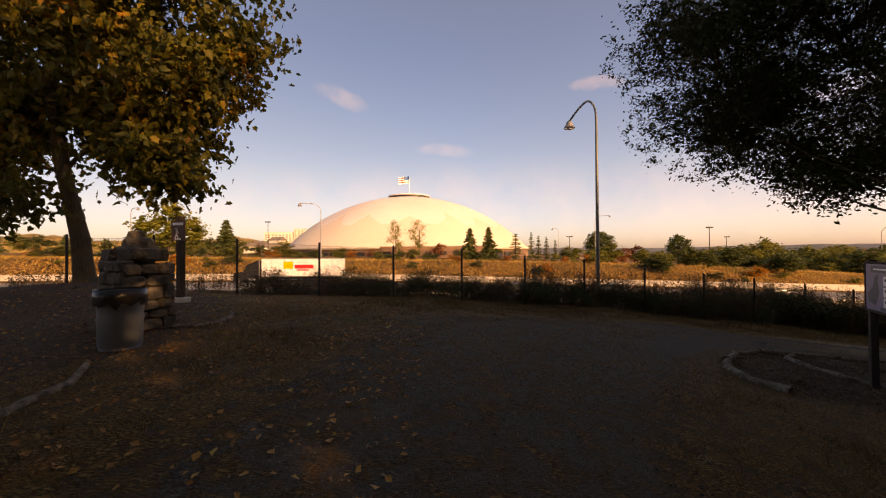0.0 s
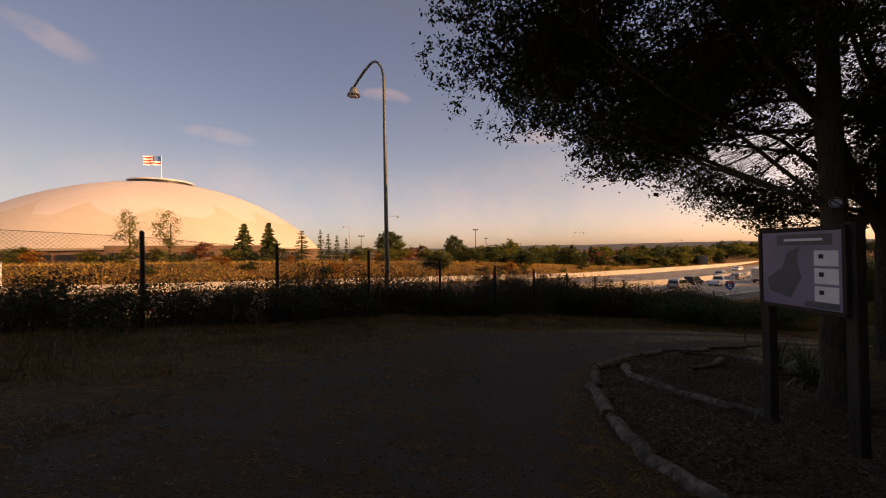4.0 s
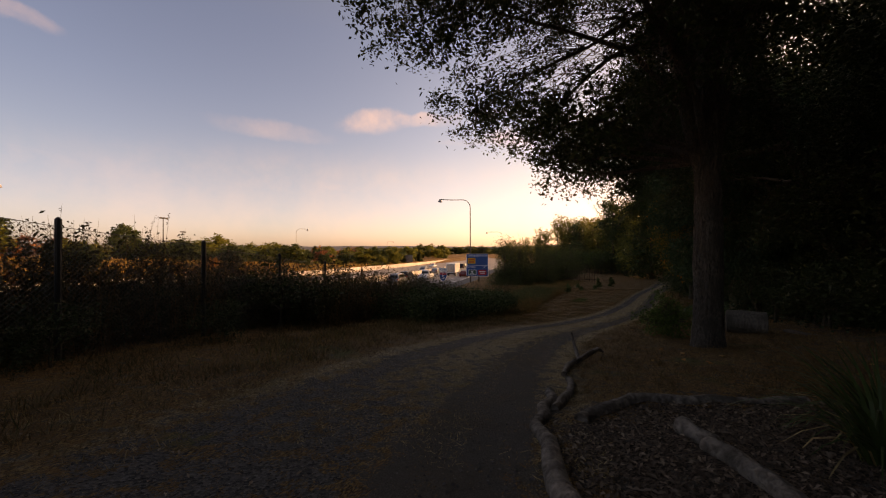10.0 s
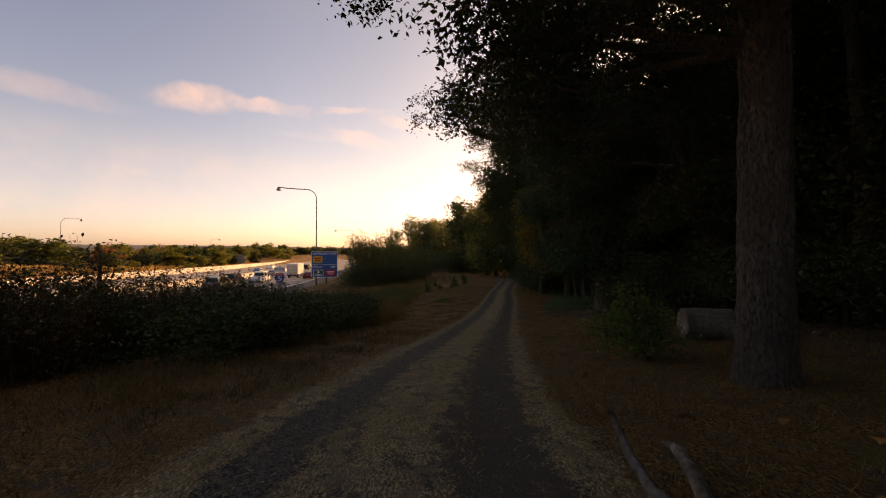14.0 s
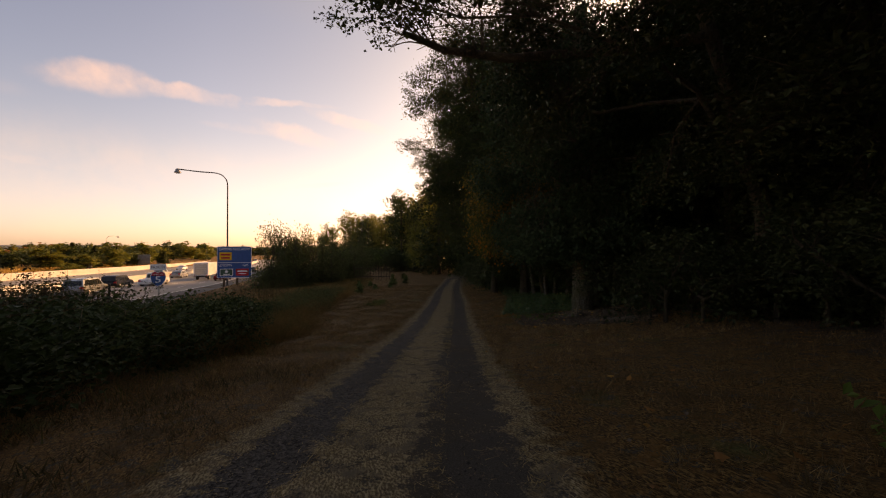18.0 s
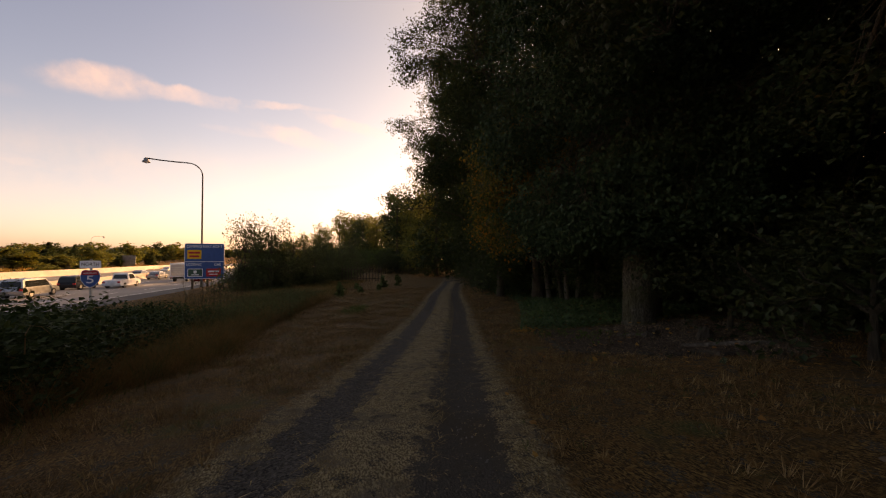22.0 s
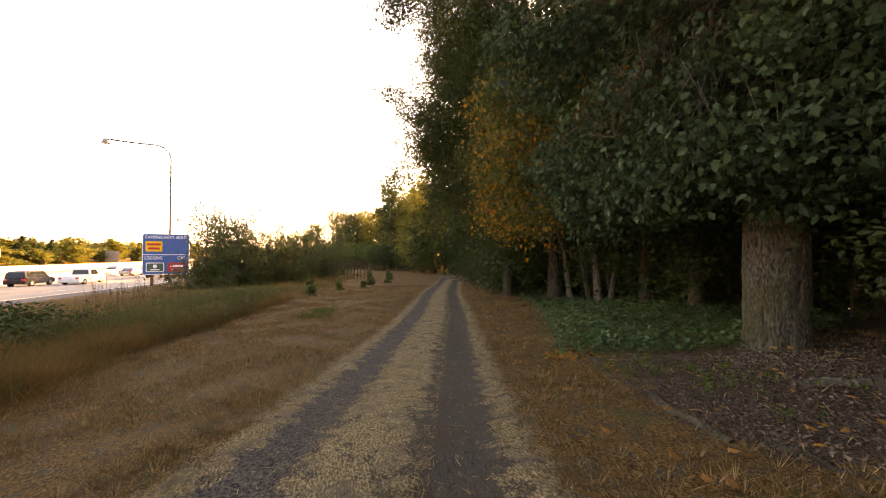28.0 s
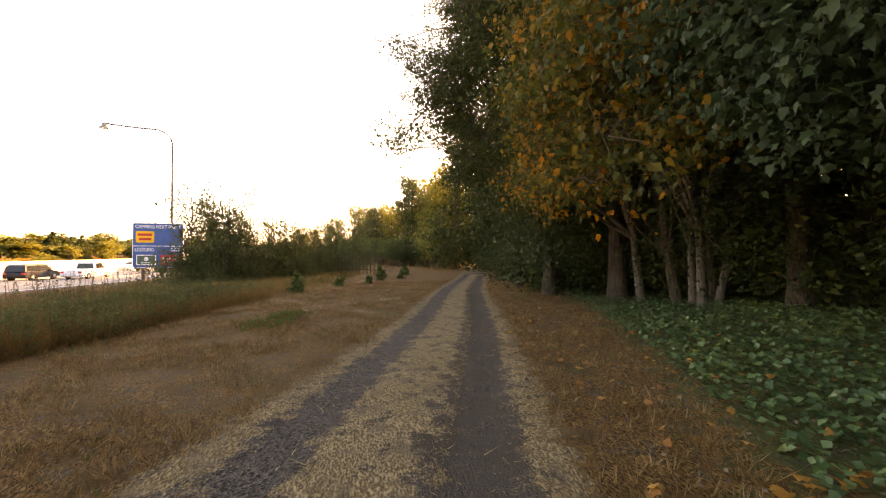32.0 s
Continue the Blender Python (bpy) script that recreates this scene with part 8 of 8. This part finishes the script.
EDGE = [(1.15, 3.0), (0.95, 3.6), (1.25, 4.3), (1.95, 5.15), (2.9, 6.05), (4.4, 6.98), (6.1, 7.45), (7.6, 7.75), (9.0, 7.86), (10.3, 7.75)]
for i, (a, b) in enumerate([(0, 3), (3, 5), (5, 7), (7, 10)]):
    log(EDGE[a:b + (1 if b < 10 else 0)], 0.085, "weathered log edging the mulch bed", seed=i, group="log edging")
log([(9.6, 7.75), (10.4, 7.5), (11.2, 7.45)], 0.055, "weathered log edging the mulch bed", seed=5, group="log edging")
log([(5.3, 6.9), (4.6, 6.4), (4.3, 5.6), (4.25, 4.9), (4.5, 4.2)], 0.08, "half-buried grey log in the mulch", seed=6)
log([(9.4, 6.45), (8.9, 6.43), (8.1, 6.33), (7.0, 6.34)], 0.085, "half-buried grey log in the mulch", seed=7)
log([(9.3, 7.5), (10.23, 6.8), (10.28, 5.86), (10.41, 4.89)], 0.07, "long bare branch lying along the bed", "branch", 8)
log([(-8.3, 0.0), (-8.45, 0.8), (-8.9, 1.5)], 0.04, "fallen bare branch on the leaf litter", "branch", 9)
log([(-9.0, 4.9), (-8.75, 4.2), (-8.85, 3.6), (-9.5, 3.3)], 0.05, "thin curved branch edging the bed", "branch", 10)


def forked_branch():
    x, y = 12.0, 7.35
    g = on(x, y)
    ob = thing("branch", g, "crooked grey branch with upright stubs by the trail", "branch")

    def L(px, py, dz):
        return (px - x, py - y, float(lie(px, py)) - g[2] + dz)

    part("stem", Build().tube([L(11.3, 7.5, 0.05), L(11.9, 7.4, 0.07), L(12.6, 7.15, 0.06), L(13.0, 7.1, 0.05)], [0.045, 0.045, 0.04, 0.03], 8), M_DEADWOOD, ob, smooth=True)
    part("stub", Build().tube([L(13.0, 7.1, 0.02), L(13.2, 7.15, 0.2), L(13.36, 7.2, 0.48)], [0.045, 0.035, 0.02], 7), M_DEADWOOD, ob, smooth=True)
    part("fork", Build().tube([L(12.4, 7.2, 0.05), L(12.9, 6.9, 0.14), L(13.3, 6.7, 0.16), L(13.6, 6.55, 0.06)], [0.045, 0.05, 0.04, 0.02], 7), M_DEADWOOD, ob, smooth=True)
    return ob


forked_branch()
rr_edge = np.random.default_rng(44)
RIM = np.array([(31.6, -1.0), (30.5, -0.3), (29.4, 0.02), (28.2, 0.52), (27.4, 0.45), (26.6, -0.05), (25.9, -0.6), (25.0, -1.3)])
at = 0.0
while at < 6.6:
    run = rr_edge.uniform(0.5, 1.15)
    pts = [(float(np.interp(at + run * q, np.arange(8), RIM[:, 0])) + rr_edge.normal() * 0.07, float(np.interp(at + run * q, np.arange(8), RIM[:, 1])) + rr_edge.normal() * 0.07) for q in (0, 0.35, 0.7, 1)]
    log(pts, rr_edge.uniform(0.03, 0.06), "rotting dark log edging the mulch", mat=M_BARK, seed=int(at * 31), dz=rr_edge.uniform(-0.55, 0.1), group="rotting edge logs")
    at += run * rr_edge.uniform(0.75, 1.15)
log([(28.6, -1.3), (28.2, -1.9)], 0.06, "broken piece of wood on the mulch", seed=15)
log([(26.6, -1.0), (25.8, -1.9), (25.4, -2.6)], 0.05, "thin branch on the mulch", "branch", 16)


def trail_twig():
    x, y = 6.55, 9.2
    g = on(x, y)
    ob = thing("twig", g, "small pale forked twig lying on the trail", "twig")
    for name, run in (("stem", [(-0.12, 0.05, 0.02), (0.0, 0.0, 0.025), (0.13, -0.03, 0.02)]), ("fork", [(0.0, 0.0, 0.025), (0.06, 0.09, 0.03), (0.1, 0.12, 0.025)]), ("fork", [(0.02, 0.0, 0.025), (0.05, -0.1, 0.03), (0.04, -0.15, 0.025)])):
        part(name, Build().tube(run, [0.012, 0.01, 0.006], 6), M_PALEBARK, ob)
    return ob


trail_twig()


def stump(x, y, h, r0, label):
    g = on(x, y)
    b = Build()
    rr = np.random.default_rng(int(x * 10))
    n = 12
    v = []
    for k, (z, s) in enumerate([(-0.1, 1.25), (0.12, 1.0), (h * 0.7, 0.85), (h, 0.8)]):
        for i in range(n):
            a = 2 * math.pi * i / n
            q = r0 * s * (1 + 0.14 * math.sin(i * 2.3 + k))
            v.append((q * math.cos(a), q * math.sin(a), z + (rr.uniform(-0.12, 0.1) if k == 3 else 0)))
    b.add(v, [(k * n + i, k * n + (i + 1) % n, (k + 1) * n + (i + 1) % n, (k + 1) * n + i) for k in range(3) for i in range(n)] + [tuple(3 * n + i for i in range(n))])
    ob = tagged(part("stump", b, M_BARK), label, "stump")
    ob.location = g
    return ob


stump(27.9, -1.7, 0.2, 0.15, "mossy broken tree stump in the mulch")
stump(26.8, -1.9, 0.22, 0.15, "dark jagged tree stump in the mulch")


def cut_log():
    g = on(17.8, 1.8)
    ob = thing("cut_log", g, "thick sawn log lying beside the trees", "log")
    a, b = np.array((0.12, 0.62, 0.3)), np.array((-0.22, -0.22, 0.3))
    part("bark", Build().tube([a, a * 0.7 + b * 0.3, a * 0.3 + b * 0.7, b], [0.32, 0.34, 0.33, 0.34], 18), M_PALEBARK, ob, smooth=False)
    d = (b - a) / np.linalg.norm(b - a)
    part("cut_face", Build().tube([a - d * 0.012, a - d * 0.001], [0.285, 0.29], 18), M_DEADWOOD, ob, "pale sawn end with rings")
    part("cut_face", Build().tube([b + d * 0.001, b + d * 0.012], [0.29, 0.285], 18), M_TIMBER, ob, "dark rotted sawn end")
    return ob


cut_log()
b = Build().box(0, 0, 0.02, 0.75, 0.26, 0.06, None, 0.015)
plank = tagged(part("plank", b, M_PALEBARK), "pale weathered plank lying in the grass", "plank")
plank.matrix_world = pose(*on(17.2, 1.0), 0, 0, 20)

# ---- yucca clumps ----


M_SWORD = leaf_mat("sword_leaf", [(0, (0.025, 0.05, 0.015)), (0.6, (0.06, 0.095, 0.025)), (1, (0.10, 0.115, 0.04))], rough=0.4, through=0.25)


def sword_plant(x, y, h, n, seed, label):
    """Long narrow leaves that rise, arch over and droop, the oldest dead and lying."""
    rr = np.random.default_rng(seed)
    green, dry = Build(), Build()
    for i in range(n):
        a = rr.uniform(0, 6.28)
        t = rr.uniform(0.05, 1.0) ** 0.8
        dead = t > 0.8 and i % 2
        H = h * rr.uniform(0.7, 1.35)
        d = np.array([math.cos(a), math.sin(a), 0])
        s = np.array([-math.sin(a), math.cos(a), 0]) * rr.uniform(0.008, 0.016)
        p0 = d * rr.uniform(0.01, 0.14)
        v, lean, p = [], 0.12 + 0.5 * t, p0
        for k in range(6):
            wk = (0.75, 1.0, 1.0, 0.8, 0.5, 0.06)[k]
            v += [p - s * wk, p + s * wk]
            step = H / 5
            p = p + (d * math.sin(lean) + np.array([0, 0, math.cos(lean)])) * step
            p[2] = max(p[2], 0.02)
            lean += (0.12 + 0.42 * t + 0.25 * bool(dead)) * rr.uniform(0.5, 1.4)
        (dry if dead else green).add(v, [(2 * k, 2 * k + 1, 2 * k + 3, 2 * k + 2) for k in range(5)])
    ob = thing("sword_leaved_plant", on(x, y), label, "plant", "sword-leaved plants")
    part("leaves", green, M_SWORD, ob)
    part("dry_leaves", dry, M_STRAW, ob, "dead straw-coloured leaves")
    return ob


for k, (x, y, h) in enumerate([(8.9, 5.3, 0.95), (9.4, 4.9, 0.85), (8.2, 4.6, 0.75)]):
    sword_plant(x, y, h, 120, 600 + k, "clump of long green sword-shaped leaves in the mulch")

# ---- trail furniture ----


def kiosk():
    ax, ay, bx, by = 4.21, 4.28, 3.66, 3.42
    cx, cy = (ax + bx) / 2, (ay + by) / 2
    g = on(cx, cy)
    ang = math.degrees(math.atan2(by - ay, bx - ax))
    k = thing("map_board", g, "trail map board in a dark timber frame on two posts", "notice board", rz=ang + 180)
    zb, zt = 0.82 - g[2], 1.80 - g[2]
    w = math.hypot(bx - ax, by - ay)
    for s in (-1, 1):
        part("post", Build().box(s * (w / 2 + 0.01), -0.09, (zt + 0.05) / 2 - 0.15, 0.12, 0.12, zt + 0.35, None, 0.012), M_TIMBER, k)
    part("backing", Build().box(0, -0.01, (zb + zt) / 2, w, 0.03, zt - zb, None, 0.005), M_TIMBER, k)
    paper = surf("faded_map_print", (0.25, 0.21, 0.31), (0.31, 0.27, 0.36), 3, 0.4, 0.0, (0.19, 0.18, 0.25), 1.5)
    part("print", Build().box(-0.0, 0.012, (zb + zt) / 2, w - 0.06, 0.008, zt - zb - 0.06), paper, k, "faded lilac map print")
    grey = plain("grey_map_wash", (0.11, 0.12, 0.125), 0.5)
    c = (zb + zt) / 2
    pts = [(-0.30, -0.30), (-0.02, -0.36), (0.12, -0.1), (0.06, 0.12), (0.10, 0.28), (-0.06, 0.2), (-0.12, 0.02), (-0.34, -0.14)]
    # the board is read from its front, where +x runs to the reader's left
    n = len(pts)
    part("map_area", Build().add([(-p * 1.0 + 0.08, 0.018, c + q) for p, q in pts], [tuple(range(n))]), grey, k)
    part("heading_bar", Build().box(-0.06, 0.018, zt - 0.13, 0.66, 0.004, 0.13), grey, k)
    part("heading_text", Build().box(-0.06, 0.021, zt - 0.13, 0.46, 0.003, 0.03), M_WHITE, k)
    for i in range(3):
        part("picture", Build().box(-w / 2 + 0.19, 0.018, c + 0.14 - i * 0.21, 0.26, 0.004, 0.18), M_WHITE, k)
        part("picture_mark", Build().box(-w / 2 + 0.24, 0.022, c + 0.16 - i * 0.21, 0.05, 0.004, 0.05), M_DARK, k)
    part("footer_bar", Build().box(-w / 2 + 0.25, 0.018, zb + 0.08, 0.38, 0.004, 0.07), grey, k)
    for z in (zb, zt):
        part("frame_rail", Build().box(0, 0.006, z, w + 0.02, 0.05, 0.045, None, 0.008), M_TIMBER, k)
    for s in (-1, 1):
        part("frame_stile", Build().box(s * w / 2, 0.006, c, 0.045, 0.046, zt - zb - 0.046, None, 0.008), M_TIMBER, k)
    return k


kiosk()


def round_sign():
    x, y, z = 6.60, 3.93, 2.30
    s = thing("no_smoking_sign", (x, y, z), "small round pale prohibition sign fixed to the tree trunk", "sign", rz=195)
    part("plate", Build().tube([(0.0, 0, 0), (0.012, 0, 0)], 0.09, 24), plain("pale_grey_sign", (0.4, 0.4, 0.4), 0.5), s)
    part("ring", Build().tube([(0.016, 0.075 * math.cos(a * 0.2618), 0.075 * math.sin(a * 0.2618)) for a in range(25)], 0.010, 5), M_DARKMETAL, s)
    part("slash", Build().tube([(0.016, -0.051, 0.051), (0.016, 0.051, -0.051)], 0.009, 5), M_DARKMETAL, s)
    return s


round_sign()


def park_sign():
    x, y = -11.0, 6.3
    g = on(x, y)
    s = thing("trail_sign", g, "brown trail sign with a white walker symbol on a timber post", "sign", rz=-20)
    H = 3.0 - g[2]
    part("post", Build().box(0, 0, H / 2 - 0.2, 0.14, 0.14, H + 0.4, None, 0.012), M_TIMBER, s)
    part("footing", Build().box(0, 0, 0.05, 0.32, 0.3, 0.16, None, 0.03), M_CONCRETE, s)
    part("panel", Build().box(0.03, -0.085, H - 0.36, 0.45, 0.02, 0.48, None, 0.006), M_BROWN, s)
    part("heading_bar", Build().box(0.03, -0.098, H - 0.19, 0.34, 0.006, 0.06), M_WHITE, s)
    w = Build()
    w.tube([(0.0, -0.1, H - 0.30), (0.0, -0.1, H - 0.33)], 0.028, 8)
    w.tube([(0.0, -0.1, H - 0.34), (-0.01, -0.1, H - 0.44)], 0.022, 5)
    w.tube([(-0.01, -0.1, H - 0.43), (0.045, -0.1, H - 0.54)], 0.014, 5)
    w.tube([(-0.01, -0.1, H - 0.43), (-0.06, -0.1, H - 0.54)], 0.014, 5)
    w.tube([(0.0, -0.1, H - 0.35), (0.06, -0.1, H - 0.42)], 0.011, 5)
    part("walker_symbol", w, M_WHITE, s)
    part("footer_bar", Build().box(0.03, -0.098, H - 0.56, 0.2, 0.006, 0.035), M_WHITE, s)
    return s


park_sign()


def stone_pillar():
    cx, cy = -9.75, 3.35
    g = on(cx, cy)
    p = thing("stone_pillar", g, "square field-stone pillar with a heap of boulders on top", "pillar", rz=-28)
    H, W = 1.1, 0.72
    part("core", Build().box(0, 0, H / 2 - 0.1, W - 0.16, W - 0.16, H + 0.1), M_MORTAR, p)
    rr = np.random.default_rng(700)

    def boulder(x, y, z, sx, sy, sz, name="stone"):
        bm = bmesh.new()
        bmesh.ops.create_icosphere(bm, subdivisions=2, radius=0.5)
        sd = rr.uniform(0, 50)
        for v in bm.verts:
            k = 1 + 0.28 * noise.noise(v.co * 2.2 + Vector((sd, 0, 0)))
            c = v.co * k
            v.co = Vector([max(-0.35, min(0.35, q * 1.05)) for q in c]) * 1.18
        bmesh.ops.transform(bm, matrix=Matrix.Translation((x, y, z)) @ Matrix.Rotation(rr.uniform(-0.2, 0.2), 4, "Z") @ Matrix.Diagonal((sx * 1.15, sy * 1.15, sz * 1.15, 1)), verts=bm.verts[:])
        bm.verts.index_update()
        b = Build().add([v.co[:] for v in bm.verts], [[v.index for v in f.verts] for f in bm.faces])
        bm.free()
        return part(name, b, M_STONE, p)

    for face in range(4):
        a = face * math.pi / 2
        c, s = math.cos(a), math.sin(a)
        z = 0.0
        while z < H - 0.05:
            h = rr.uniform(0.13, 0.22)
            u = -W / 2
            while u < W / 2 - 0.08:
                w = min(rr.uniform(0.18, 0.38), W / 2 - u)
                q = W / 2 - 0.07
                um = u + w / 2
                boulder(um * c + q * s, um * s - q * c, z + h / 2, (w if face % 2 == 0 else 0.22), (0.22 if face % 2 == 0 else w), h)
                u += w
            z += h
    for k in range(9):
        boulder(rr.uniform(-0.24, 0.24), rr.uniform(-0.24, 0.24), H + 0.1 + rr.uniform(0, 0.1), rr.uniform(0.25, 0.45), rr.uniform(0.25, 0.4), rr.uniform(0.2, 0.3), "cap_stone")
    boulder(0.0, 0.0, H + 0.3, 0.42, 0.38, 0.24, "cap_stone")
    boulder(0.05, -0.05, H + 0.45, 0.2, 0.2, 0.14, "cap_stone")
    return p


stone_pillar()


def litter_bin():
    g = on(-9.05, 2.15)
    p = thing("litter_bin", g, "grey ribbed litter bin lined with a black bag", "bin")
    prof = [(0.0, 0.22), (0.05, 0.235), (0.35, 0.24), (0.40, 0.25), (0.45, 0.24), (0.70, 0.255), (0.72, 0.27), (0.77, 0.27)]
    part("body", Build().tube([(0, 0, z) for z, _ in prof], [r for _, r in prof], 28), M_BIN, p, smooth=True)
    n = 36
    v = []
    for i in range(n):
        a = 2 * math.pi * i / n
        dr = 0.12 + 0.1 * abs(math.sin(i * 0.9)) * (1.3 if i % 5 == 0 else 0.8)
        for z, rad in ((0.78, 0.235), (0.795, 0.277), (0.77 - dr * 0.4, 0.287), (0.77 - dr, 0.277 + 0.012 * math.sin(i * 2.0))):
            v.append((rad * math.cos(a), rad * math.sin(a), z))
    part("bag", Build().add(v, [(4 * i + k, 4 * ((i + 1) % n) + k, 4 * ((i + 1) % n) + k + 1, 4 * i + k + 1) for i in range(n) for k in range(3)]), M_BAG, p, "black plastic bag folded over the rim", smooth=True)
    return p


litter_bin()


def slat_gate():
    x, y = 70.5, 0.6
    g = on(x, y)
    p = thing("slatted_fence", g, "rusty brown slatted fence panel at the trail's far side", "fence", rz=-22)
    for i in range(14):
        part("slat", Build().box(0, -2.6 + i * 0.4 - 0.0, 0.95, 0.04, 0.07, 2.1), M_SIGNTIMBER, p)
    for z in (0.4, 1.6):
        part("rail", Build().box(0.03, 0, z, 0.05, 5.6, 0.08), M_SIGNTIMBER, p)
    return p


slat_gate()
